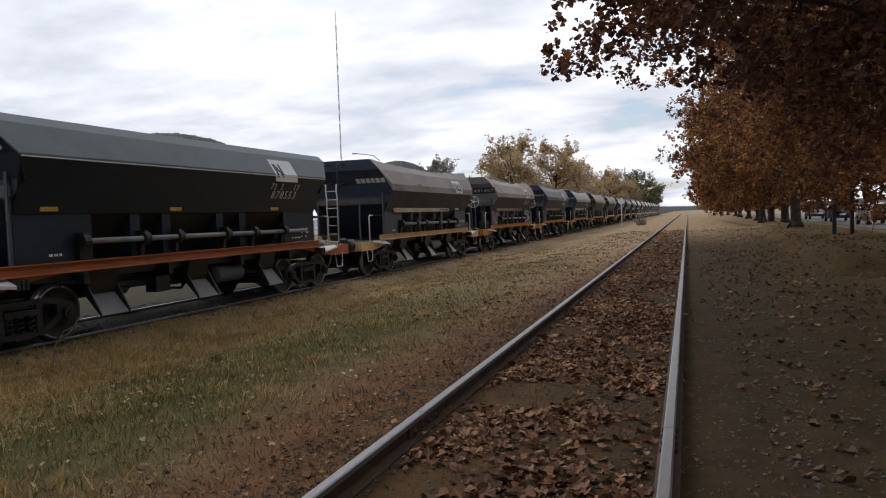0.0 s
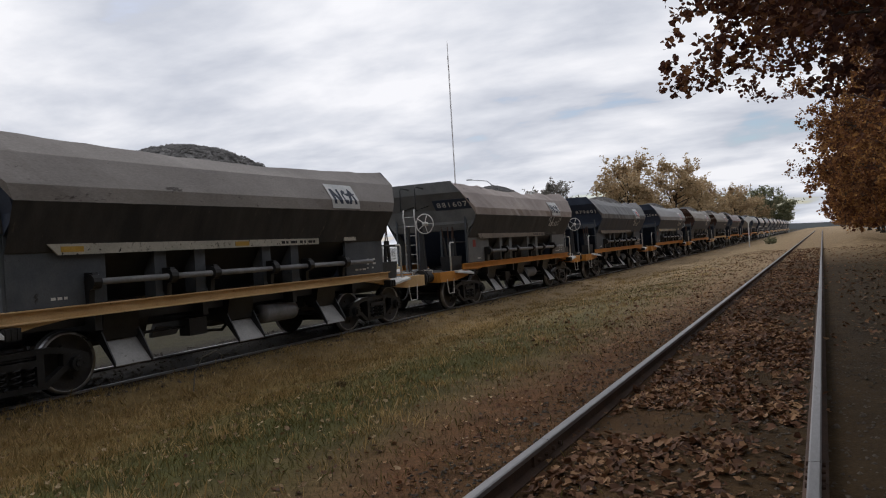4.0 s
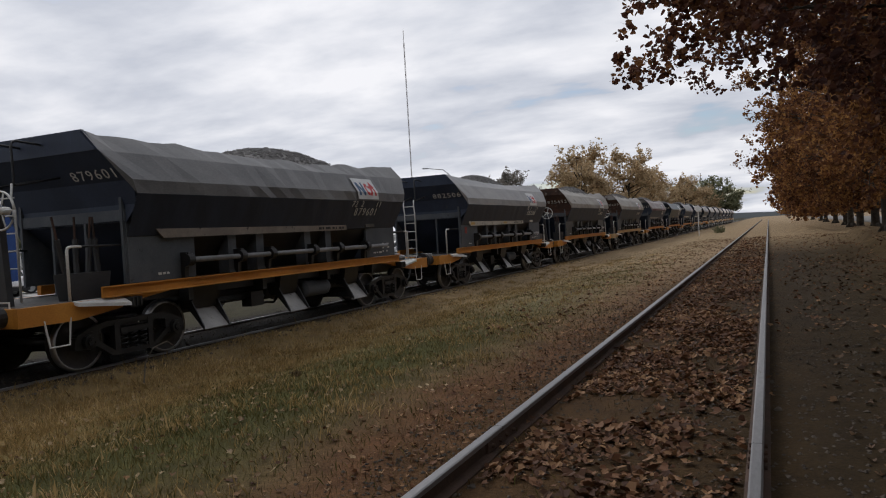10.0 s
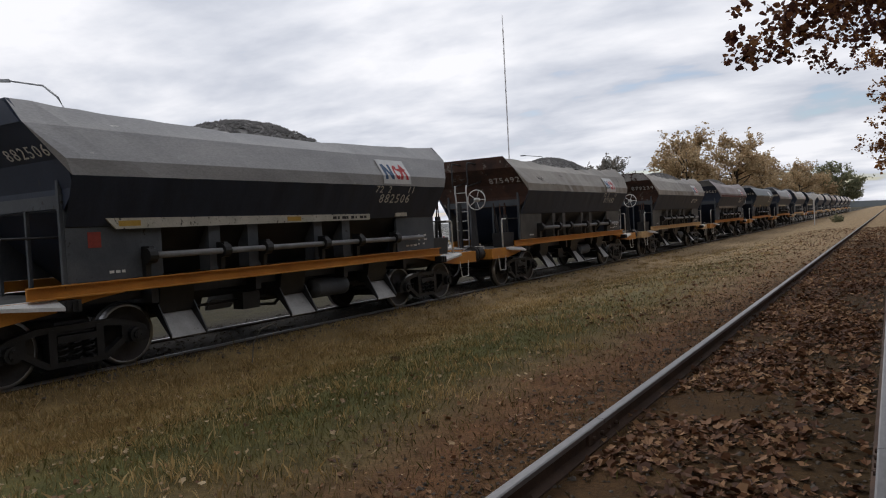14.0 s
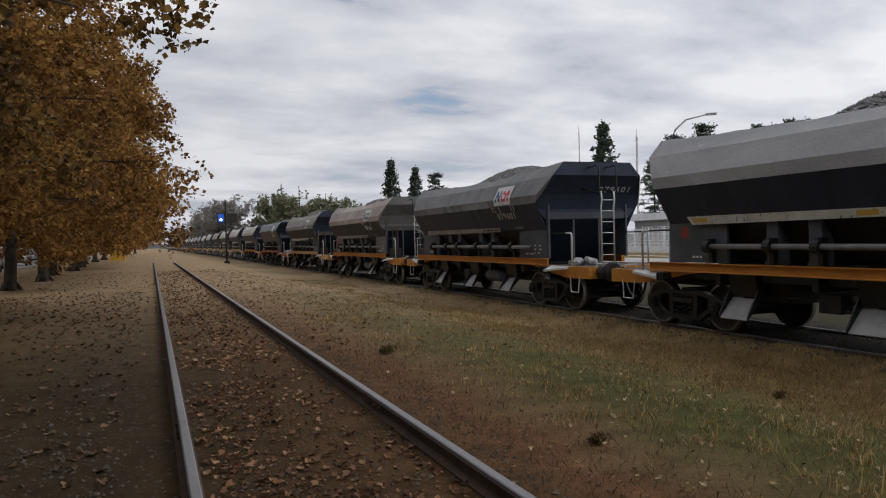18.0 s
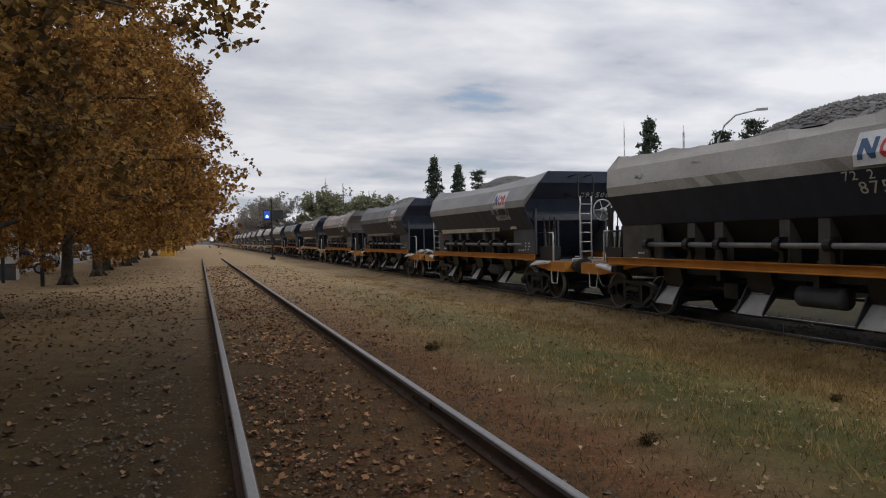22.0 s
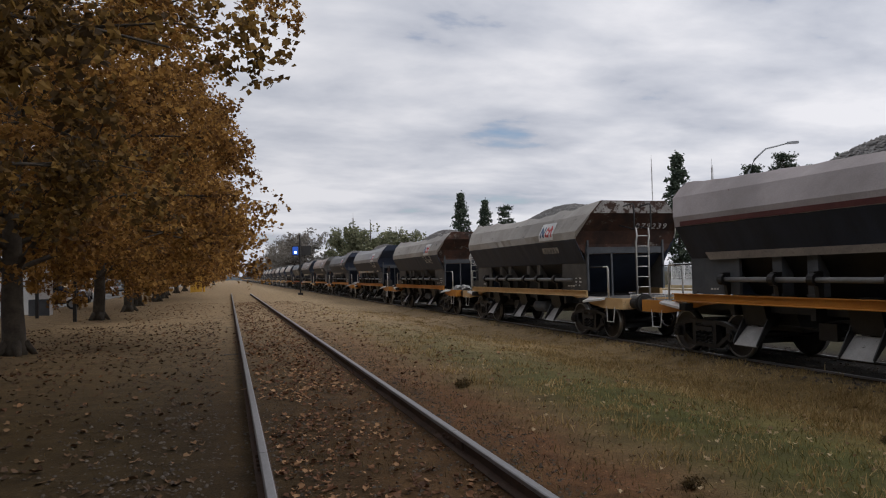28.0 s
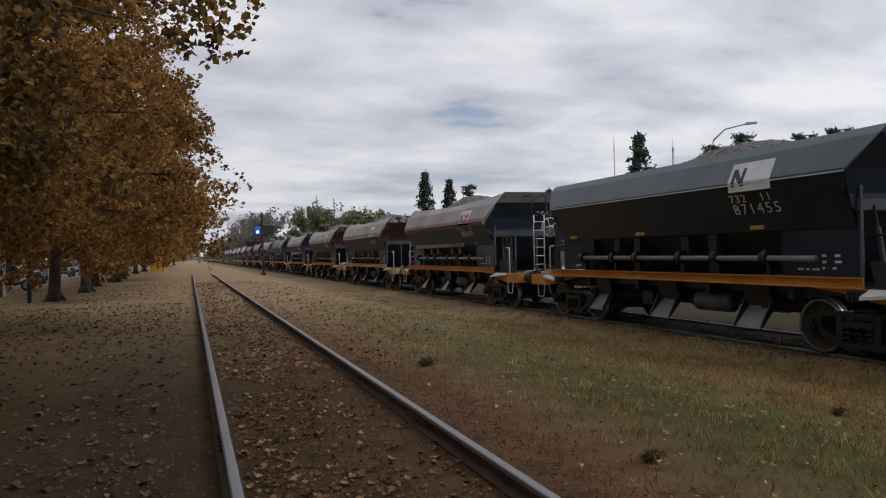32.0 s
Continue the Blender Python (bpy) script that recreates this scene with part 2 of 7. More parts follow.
M = {
    "dark": surf("dark_grey_paint", (0.016, 0.024, 0.045), (0.033, 0.045, 0.074), 1.3, 0.55, bump=0.06, spots=((0.050, 0.053, 0.060), 0.035, 4), stretch=(1, 1.6, 0.3)),
    "green_dark": surf("dark_green_paint", (0.006, 0.013, 0.024), (0.011, 0.021, 0.036), 1.1, 0.42, bump=0.02),
    "brown_dark": surf("dusty_dark_paint", (0.030, 0.031, 0.034), (0.070, 0.067, 0.065), 1.4, 0.75, bump=0.08, spots=((0.11, 0.095, 0.082), 0.08, 4), stretch=(1, 1.6, 0.3)),
    "band_grey": surf("weathered_grey_band", (0.235, 0.235, 0.237), (0.35, 0.343, 0.336), 0.9, 0.55, bump=0.08, spots=((0.50, 0.48, 0.45), 0.06, 3.2), stretch=(1, 0.35, 1)),
    "band_dark": surf("dark_weathered_band", (0.120, 0.120, 0.122), (0.19, 0.186, 0.182), 0.9, 0.55, bump=0.08, spots=((0.30, 0.285, 0.265), 0.05, 3.2), stretch=(1, 0.35, 1)),
    "band_brown": surf("brown_grey_dusty_band", (0.21, 0.19, 0.176), (0.31, 0.283, 0.262), 0.9, 0.75, bump=0.1, spots=((0.08, 0.068, 0.06), 0.08, 2.6), stretch=(1, 0.35, 1)),
    "band_dust": surf("dust_covered_band", (0.30, 0.255, 0.233), (0.43, 0.37, 0.335), 0.9, 0.8, bump=0.1, spots=((0.10, 0.08, 0.07), 0.08, 2.6), stretch=(1, 0.35, 1)),
    "band_pale": surf("pale_dusty_band", (0.38, 0.36, 0.335), (0.55, 0.52, 0.48), 0.8, 0.7, bump=0.08, spots=((0.10, 0.095, 0.09), 0.07, 2.8), stretch=(1, 0.35, 1)),
    "band_tan": surf("tan_dusty_band", (0.26, 0.243, 0.22), (0.40, 0.375, 0.338), 0.8, 0.7, bump=0.1, spots=((0.09, 0.085, 0.08), 0.08, 2.4), stretch=(1, 0.35, 1)),
    "band_green": surf("grey_green_band", (0.070, 0.088, 0.096), (0.110, 0.132, 0.142), 0.8, 0.45, bump=0.04),
    "band_red": surf("faded_grey_band_over_maroon", (0.25, 0.22, 0.212), (0.36, 0.32, 0.312), 0.8, 0.7, bump=0.08, spots=((0.12, 0.035, 0.03), 0.05, 3)),
    "maroon": surf("maroon_paint", (0.075, 0.016, 0.016), (0.12, 0.035, 0.03), 2, 0.6),
    "rust": surf("rusty_plate", (0.030, 0.018, 0.014), (0.085, 0.040, 0.026), 2.2, 0.85, bump=0.25, spots=((0.17, 0.15, 0.13), 0.11, 3.5)),
    "plate_grey": surf("grey_plate", (0.055, 0.062, 0.072), (0.092, 0.099, 0.108), 1.8, 0.6, bump=0.06, spots=((0.03, 0.028, 0.026), 0.08, 4)),
    "peel": surf("peeling_grey_plate", (0.22, 0.21, 0.20), (0.36, 0.345, 0.33), 1.5, 0.8, bump=0.2, spots=((0.050, 0.026, 0.018), 0.19, 2.6)),
    "plate_light": surf("light_grey_plate", (0.12, 0.122, 0.12), (0.18, 0.18, 0.175), 1.8, 0.7, bump=0.08, spots=((0.06, 0.055, 0.05), 0.06, 4)),
    "plate_dust": surf("dusty_plate", (0.068, 0.064, 0.058), (0.115, 0.107, 0.097), 1.8, 0.8, bump=0.08, spots=((0.05, 0.045, 0.04), 0.08, 4)),
    "orange": surf("orange_paint", (0.42, 0.165, 0.022), (0.55, 0.235, 0.036), 1.6, 0.55, bump=0.05, spots=((0.15, 0.07, 0.03), 0.05, 7)),
    "orange_pale": surf("faded_orange_paint", (0.50, 0.32, 0.14), (0.60, 0.41, 0.21), 1.6, 0.65, bump=0.06, spots=((0.16, 0.09, 0.05), 0.08, 6)),
    "orange_red": surf("orange_red_paint", (0.30, 0.085, 0.030), (0.40, 0.125, 0.045), 1.6, 0.6, bump=0.05, spots=((0.12, 0.05, 0.03), 0.06, 7)),
    "yellow": surf("yellow_paint", (0.45, 0.30, 0.045), (0.55, 0.38, 0.07), 2, 0.6, spots=((0.2, 0.13, 0.05), 0.07, 7)),
    "white": surf("dirty_white_paint", (0.50, 0.50, 0.48), (0.68, 0.67, 0.64), 2, 0.6, bump=0.05, spots=((0.16, 0.15, 0.13), 0.06, 8)),
    "board": surf("chipped_cream_board", (0.40, 0.38, 0.32), (0.52, 0.49, 0.42), 2, 0.7, bump=0.08, spots=((0.018, 0.017, 0.016), 0.12, 11)),
    "board_dust": surf("dusty_brown_board", (0.19, 0.16, 0.135), (0.28, 0.24, 0.2), 2, 0.8, bump=0.08, spots=((0.05, 0.04, 0.035), 0.1, 9)),
    "under": surf("oily_black_iron", (0.007, 0.007, 0.008), (0.022, 0.021, 0.021), 3, 0.42, bump=0.15),
    "iron": surf("dark_grey_iron", (0.022, 0.021, 0.021), (0.045, 0.042, 0.04), 4, 0.6, metal=0.2, bump=0.1),
    "wheel": surf("oily_wheel_steel", (0.022, 0.020, 0.020), (0.052, 0.046, 0.043), 3, 0.42, metal=0.3, bump=0.1),
    "tread": surf("bright_tread_steel", (0.30, 0.30, 0.31), (0.42, 0.42, 0.42), 6, 0.3, metal=0.9, bump=0.02),
    "chute": surf("scoured_grey_chute", (0.21, 0.203, 0.195), (0.32, 0.31, 0.295), 2.5, 0.55, metal=0.25, bump=0.06, spots=((0.09, 0.08, 0.07), 0.08, 6)),
    "pipe": surf("grey_pipe", (0.17, 0.17, 0.175), (0.26, 0.26, 0.265), 3, 0.5, metal=0.3, bump=0.04),
    "deck": surf("grey_deck_plate", (0.06, 0.06, 0.058), (0.11, 0.105, 0.10), 2.5, 0.8, bump=0.15),
    "rod_dark": surf("dark_steel_tube", (0.02, 0.02, 0.022), (0.035, 0.035, 0.036), 3, 0.5),
    "gravel": surf("crushed_stone", (0.14, 0.135, 0.13), (0.27, 0.26, 0.25), 6, 0.9, bump=0.3, grain=60),
    "logo_white": surf("white_emblem_panel", (0.55, 0.56, 0.56), (0.70, 0.70, 0.69), 2, 0.5, bump=0.02, spots=((0.25, 0.23, 0.22), 0.03, 6)),
    "blue": surf("emblem_blue", (0.03, 0.075, 0.16), (0.045, 0.10, 0.20), 3, 0.5, bump=0),
    "red": surf("emblem_red", (0.45, 0.035, 0.04), (0.55, 0.06, 0.06), 3, 0.5, bump=0),
    "reflector": surf("yellow_reflector", (0.42, 0.25, 0.035), (0.5, 0.31, 0.06), 3, 0.4, bump=0),
    "mark_red": surf("red_mark", (0.22, 0.03, 0.02), (0.28, 0.05, 0.035), 3, 0.6, bump=0),
    "bag": surf("grey_plastic_sack", (0.2, 0.2, 0.2), (0.38, 0.38, 0.37), 6, 0.5, bump=0.3, grain=12),
}


# ---- mesh helpers ----
def bx(bm, x0, x1, y0, y1, z0, z1):
    v = [bm.verts.new((x, y, z)) for x in (x0, x1) for y in (y0, y1) for z in (z0, z1)]
    for f in ((0, 1, 3, 2), (4, 6, 7, 5), (0, 4, 5, 1), (2, 3, 7, 6), (0, 2, 6, 4), (1, 5, 7, 3)):
        bm.faces.new([v[i] for i in f])


def prism(bm, poly, a, b, axis="x"):
    """A polygon (two coordinates in the order x, y, z less the axis) drawn out from a to b along the axis."""
    def at(p, s):
        return (s, *p) if axis == "x" else (p[0], s, p[1]) if axis == "y" else (*p, s)
    va, vb = [bm.verts.new(at(p, a)) for p in poly], [bm.verts.new(at(p, b)) for p in poly]
    bm.faces.new(va)
    bm.faces.new(vb[::-1])
    n = len(poly)
    for i in range(n):
        bm.faces.new((va[i], vb[i], vb[(i + 1) % n], va[(i + 1) % n]))


def tube(bm, points, r, n=8, r2=None):
    """A round bar along a line of points, with closed ends."""
    pts = [Vector(p) for p in points]
    rings = []
    for i, p in enumerate(pts):
        d = (pts[min(i + 1, len(pts) - 1)] - pts[max(i - 1, 0)]).normalized()
        u = d.cross(Vector((0, 0, 1)) if abs(d.z) < 0.9 else Vector((1, 0, 0))).normalized()
        w = d.cross(u)
        rr = r if r2 is None else r + (r2 - r) * i / max(len(pts) - 1, 1)
        rings.append([bm.verts.new(p + rr * (math.cos(k * math.tau / n) * u + math.sin(k * math.tau / n) * w)) for k in range(n)])
    for a, b in zip(rings, rings[1:]):
        for k in range(n):
            bm.faces.new((a[k], a[(k + 1) % n], b[(k + 1) % n], b[k]))
    bm.faces.new(rings[0][::-1])
    bm.faces.new(rings[-1])


def arc(a, corner, b, r=0.1, n=4):
    """Points of a bend from a to b round a corner."""
    a, c, b = Vector(a), Vector(corner), Vector(b)
    p, q = c + (a - c).normalized() * r, c + (b - c).normalized() * r
    return [a, *[(1 - s) ** 2 * p + 2 * s * (1 - s) * c + s * s * q for s in [i / n for i in range(n + 1)]], b]


def mesh(name, bm, smooth=False, bevel=0.0):
    if bevel:
        bmesh.ops.bevel(bm, geom=[e for e in bm.edges if len(e.link_faces) == 2 and e.calc_face_angle(0) > 0.6], offset=bevel, segments=1, affect="EDGES")
    bmesh.ops.recalc_face_normals(bm, faces=bm.faces)
    me = bpy.data.meshes.new(name)
    bm.to_mesh(me)
    bm.free()
    if smooth:
        me.polygons.foreach_set("use_smooth", [True] * len(me.polygons))
    return me


def put(name, me, material, parent=None, m=None, label=""):
    """An object on a mesh, with a material of its own."""
    ob = new(name, me)
    if not me.materials:
        me.materials.append(material)
    ob.material_slots[0].link = "OBJECT"
    ob.material_slots[0].material = material
    ob.parent = parent
    if m is not None:
        ob.matrix_basis = m
    return tagged(ob, label)


def part(name, bm, material, parent=None, label="", smooth=False, bevel=0.0):
    return put(name, mesh(name, bm, smooth, bevel), material, parent, None, label)


def letters(text, size):
    """A mesh of raised lettering that reads along +x, upright in z, seen from -y."""
    c = bpy.data.curves.new("lettering", "FONT")
    c.body, c.size, c.extrude, c.align_x, c.resolution_u = text, size, 0.002, "CENTER", 2
    ob = bpy.data.objects.new("lettering", c)
    scene.collection.objects.link(ob)
    me = bpy.data.meshes.new_from_object(ob.evaluated_get(bpy.context.evaluated_depsgraph_get()))
    bpy.data.objects.remove(ob)
    me.transform(Matrix.Rotation(radians(90), 4, "X"))
    me.materials.clear()
    return me


def bars(count, size):
    """Plain bars of the size of lettering that cannot be read."""
    bm = bmesh.new()
    for i in range(count):
        x = (i - count / 2 + 0.5) * size * 0.72
        bx(bm, x - size * 0.24, x + size * 0.24, -0.002, 0.002, 0.0, size * 0.7)
    return mesh("bars", bm)


# ---- the hopper wagon, built once in meshes; x across (+x towards the camera), y along, z from the rail's top ----
HALF = 6.62
PROFILE = ((1.02, 3.80), (1.35, 3.45), (1.62, 2.98), (1.62, 2.76), (1.28, 2.08))
LOW_PROFILE = ((1.20, 3.60), (1.36, 3.46), (1.62, 2.98), (1.62, 2.92), (1.28, 2.08))
END_LOW = 4.62


def end_at(z):
    for z0, z1, a, b in ((3.45, 3.80, 0.52, 0.54), (2.98, 3.45, 0.13, 0.52), (2.60, 2.98, 0.0, 0.13)):
        if z >= z0:
            return END_LOW + a + (b - a) * (z - z0) / (z1 - z0)
    return END_LOW


def hopper_mesh(first, last, seed, inner=True, worn=0.012, profile=PROFILE):
    """One side of the hopper between two points of the profile, dented and with a rim."""
    rnd = random.Random(seed)
    bm = bmesh.new()
    n = 30
    rough = 0.008 if profile is PROFILE else 0.001
    dents = [[rnd.gauss(0, rough) + worn * 2.2 * noise.noise(Vector((i * 0.42, j * 3.1, seed))) for i in range(n + 1)] for j in range(len(PROFILE))]
    rows = []
    for j in range(first, last + 1):
        x, z = profile[j]
        row = []
        for i in range(n + 1):
            s = -1 + 2 * i / n
            sag = (0.15 if profile is PROFILE else 0.01) * (1 - s * s) if j == 0 else 0.03 * (1 - s * s) if j == 1 else 0
            d = dents[j][i] if 0 < i < n and j < 4 else 0
            row.append((x - abs(d), s * end_at(z), z - sag + (d if j == 0 else 0)))
        rows.append(row)
    if inner:
        for j in range(last, first - 1, -1):
            rows.append([(x - 0.045, y * 0.992, z - (0.0 if j == first else 0.02)) for x, y, z in rows[j - first]])
    v = [[bm.verts.new(p) for p in row] for row in rows]
    loop = list(range(len(v))) + ([0] if inner else [])
    for a, b in zip(loop, loop[1:]):
        for i in range(n):
            bm.faces.new((v[a][i], v[a][i + 1], v[b][i + 1], v[b][i]))
    if inner:
        for i in (0, n):
            bm.faces.new([row[i] for row in v])
    return mesh("hopper_side", bm)


def mirrored(me):
    me = me.copy()
    me.transform(Matrix.Diagonal((-1, 1, 1, 1)))
    me.flip_normals()
    return me


W = {}
W["band"] = hopper_mesh(0, 3, 3)
W["band_worn"] = hopper_mesh(0, 3, 7, True, 0.05)
W["band_far"] = mirrored(W["band"])
W["slope"] = hopper_mesh(3, 4, 4)
W["band_low"] = hopper_mesh(0, 3, 3, True, 0.001, LOW_PROFILE)
W["slope_low"] = hopper_mesh(3, 4, 4, True, 0.001, LOW_PROFILE)
W["band_low_far"], W["slope_low_far"] = mirrored(W["band_low"]), mirrored(W["slope_low"])
W["slope_far"] = mirrored(W["slope"])

# end wall of the hopper: an upright upper board and the wall that leans in under it
for key, rows in (("end_wall", ((3.45, 1.34, 3.80, 1.02), (2.98, 1.60, 3.45, 1.34), (2.60, 1.54, 2.98, 1.60), (2.32, 1.28, 2.60, 1.54))), ("end_wall_low", ((3.45, 1.34, 3.60, 1.20), (2.98, 1.60, 3.45, 1.34), (2.60, 1.54, 2.98, 1.60), (2.32, 1.28, 2.60, 1.54)))):
    bm = bmesh.new()
    for (z0, x0, z1, x1) in rows:
        a, b = -end_at(z0), -end_at(z1)
        v = [bm.verts.new(p) for p in ((-x0, a, z0), (x0, a, z0), (x1, b, z1), (-x1, b, z1), (-x0, a + 0.05, z0), (x0, a + 0.05, z0), (x1, b + 0.05, z1), (-x1, b + 0.05, z1))]
        for f in ((0, 1, 2, 3), (5, 4, 7, 6), (0, 4, 5, 1), (3, 2, 6, 7), (1, 5, 6, 2), (0, 3, 7, 4)):
            bm.faces.new([v[i] for i in f])
    bmesh.ops.remove_doubles(bm, verts=bm.verts, dist=0.002)
    W[key] = mesh("end_wall", bm)
bm = bmesh.new()
for z0, x0, z1, x1 in ((3.45, 1.31, 3.78, 1.00),):
    a, b = -end_at(z0) - 0.006, -end_at(z1) - 0.006
    v = [bm.verts.new(p) for p in ((-x0, a, z0), (x0, a, z0), (x1, b, z1), (-x1, b, z1), (-x0, a - 0.012, z0), (x0, a - 0.012, z0), (x1, b - 0.012, z1), (-x1, b - 0.012, z1))]
    for f in ((3, 2, 1, 0), (4, 5, 6, 7), (0, 1, 5, 4), (3, 7, 6, 2), (1, 2, 6, 5), (0, 4, 7, 3)):
        bm.faces.new([v[i] for i in f])
W["end_board"] = mesh("end_board", bm)
bm = bmesh.new()
bx(bm, -1.27, 1.27, -END_LOW - 0.03, -END_LOW + 0.03, 2.34, 2.52)
W["end_beam"] = mesh("end_beam", bm, bevel=0.008)
bm = bmesh.new()
bx(bm, 1.19, 1.245, -END_LOW - 0.05, -END_LOW + 0.04, 1.3, 2.72)
W["corner_post"] = mesh("corner_post", bm)
bm = bmesh.new()
bx(bm, -0.025, 0.025, -END_LOW - 0.03, -END_LOW + 0.02, 1.13, 2.36)
W["end_pole"] = mesh("end_pole", bm)
bm = bmesh.new()
prism(bm, [(-END_LOW + 0.08, 2.3), (-END_LOW + 0.06, 2.45), (-END_LOW + 1.5, 1.2), (-END_LOW + 1.35, 1.2)], -1.2, 1.2)
W["slope_sheet"] = mesh("slope_sheet", bm)
# lower body: plates at both ends, pillars, inner wall
bm = bmesh.new()
prism(bm, [(-END_LOW, 1.31), (-END_LOW, 2.62), (-END_LOW + 0.25, 2.5), (-3.1, 2.1), (-3.1, 1.31)], 1.20, 1.262)
W["end_plate"] = mesh("end_plate", bm)
bm = bmesh.new()
prism(bm, [(0.75, 2.3), (1.26, 2.12), (0.74, 1.31), (0.5, 1.31)], -3.3, 3.3, "y")
W["inner_wall"] = mesh("inner_wall", bm)
bm = bmesh.new()
bx(bm, 1.0, 1.255, -0.12, 0.12, 1.31, 2.09)
bx(bm, 1.255, 1.275, -0.14, 0.14, 1.31, 1.36)
W["pillar"] = mesh("pillar", bm, bevel=0.006)
bm = bmesh.new()
tube(bm, [(1.40, -3.35, 1.62), (1.40, 3.95, 1.60)], 0.052, 10)
W["pipe"] = mesh("pipe", bm, True)
bm = bmesh.new()
tube(bm, [(1.40, -0.07, 1.62), (1.40, 0.07, 1.62)], 0.115, 12)
prism(bm, [(1.24, 1.31), (1.24, 1.76), (1.44, 1.76), (1.47, 1.66), (1.36, 1.5), (1.34, 1.31)], -0.045, 0.045, "y")
W["bracket"] = mesh("bracket", bm)
bm = bmesh.new()
prism(bm, [(-4.06, 2.19), (-3.9, 2.03), (2.05, 2.05), (2.05, 2.17)], 1.315, 1.34)
W["board"] = mesh("board", bm)
bm = bmesh.new()
bx(bm, 1.34, 1.346, -0.18, 0.18, 2.07, 2.15)
W["reflector"] = mesh("reflector", bm)
bm = bmesh.new()
bx(bm, 1.30, 1.33, 3.0, 3.45, 2.1, 2.26)
W["side_tag"] = mesh("side_tag", bm, bevel=0.006)
# underframe
bm = bmesh.new()
prism(bm, [(1.30, 1.13), (1.40, 1.13), (1.40, 1.145), (1.335, 1.15), (1.335, 1.285), (1.40, 1.29), (1.40, 1.305), (1.30, 1.305)], -5.22, 4.75, "y")
W["sill"] = mesh("side_sill", bm)
bm = bmesh.new()
prism(bm, [(-1.30, 1.13), (-1.40, 1.13), (-1.40, 1.305), (-1.30, 1.305)], -4.3, 4.3, "y")
W["sill_far"] = mesh("side_sill", bm)
bm = bmesh.new()
prism(bm, [(-HALF, 0.84), (-HALF, 1.12), (-3.78, 1.12), (-4.3, 1.06), (-4.85, 0.94), (-5.65, 0.84)], 1.20, 1.30)
W["head_side"] = mesh("headstock_side", bm, bevel=0.008)
bm = bmesh.new()
bx(bm, -1.195, 1.195, -HALF, -HALF + 0.12, 0.84, 1.118)
W["headstock"] = mesh("headstock", bm, bevel=0.008)
bm = bmesh.new()
v = [(1.27, -5.72, 1.13), (1.27, -4.82, 1.13), (1.50, -4.82, 1.02), (1.40, -5.72, 1.10)]
lo = [bm.verts.new((x, y, z - 0.05)) for x, y, z in v]
hi = [bm.verts.new(p) for p in v]
bm.faces.new(hi)
bm.faces.new(lo[::-1])
for i in range(4):
    bm.faces.new((lo[i], lo[(i + 1) % 4], hi[(i + 1) % 4], hi[i]))
W["side_step"] = mesh("side_step", bm, bevel=0.006)
bm = bmesh.new()
bx(bm, 1.2, 1.48, -4.82, -4.58, 0.94, 1.1)
for i in range(3):
    bx(bm, 1.48, 1.5, -4.8 + i * 0.08, -4.76 + i * 0.08, 0.95, 1.09)
W["valve_box"] = mesh("valve_box", bm, bevel=0.006)
bm = bmesh.new()
bx(bm, -1.2, 1.2, -HALF + 0.12, -4.4, 1.06, 1.122)
W["deck"] = mesh("deck", bm)
bm = bmesh.new()
bx(bm, -0.32, 0.32, -HALF + 0.1, HALF - 0.1, 0.78, 1.06)
W["centre_sill"] = mesh("centre_sill", bm)
bm = bmesh.new()
prism(bm, [(-1.0, 1.3), (1.0, 1.3), (0.75, 0.62), (-0.75, 0.62)], -0.55, 0.55, "y")
W["pocket"] = mesh("hopper_pocket", bm)
bm = bmesh.new()
bx(bm, -1.3, 1.3, -0.06, 0.06, 0.9, 1.13)
W["cross_beam"] = mesh("cross_beam", bm)
bm = bmesh.new()
tube(bm, [(0.9, -3.1, 0.72), (0.9, 3.1, 0.72)], 0.025, 6)
W["shaft"] = mesh("door_shaft", bm)
bm = bmesh.new()
bx(bm, -0.06, 0.06, -4.9, 4.9, 0.98, 1.128)
W["inner_sill"] = mesh("inner_sill", bm)


def underframe(w, full=True):
    put("centre_sill", W["centre_sill"], M["under"], w)
    for y in (-2.6, 0.0, 2.6):
        put("hopper_pocket", W["pocket"], M["under"], w, pose(0, y, 0))
    for x in (-1.0, 1.0):
        put("inner_sill", W["inner_sill"], M["under"], w, pose(x, 0, 0))
    if full:
        put("door_shaft", W["shaft"], M["under"], w)
        for y in (-3.3, -1.2, 1.2, 3.3):
            put("cross_beam", W["cross_beam"], M["under"], w, pose(0, y, 0))


bm = bmesh.new()
v = [(1.10, -0.32, 0.70), (1.10, 0.32, 0.70), (1.42, 0.32, 0.34), (1.42, -0.32, 0.34)]
lo = [bm.verts.new((x - 0.015, y, z - 0.015)) for x, y, z in v]
hi = [bm.verts.new(p) for p in v]
bm.faces.new(hi)
bm.faces.new(lo[::-1])
for i in range(4):
    bm.faces.new((lo[i], lo[(i + 1) % 4], hi[(i + 1) % 4], hi[i]))
W["chute"] = mesh("chute", bm)
bm = bmesh.new()
for s in (-1, 1):
    prism(bm, [(1.0, 0.80), (1.16, 0.86), (1.30, 0.62), (1.43, 0.39), (1.42, 0.33)], s * 0.335 - 0.012, s * 0.335 + 0.012, "y")
prism(bm, [(0.75, 1.12), (1.22, 1.12), (1.14, 0.72), (0.9, 0.70)], -0.32, 0.32, "y")
W["chute_cheek"] = mesh("chute_spout", bm)
bm = bmesh.new()
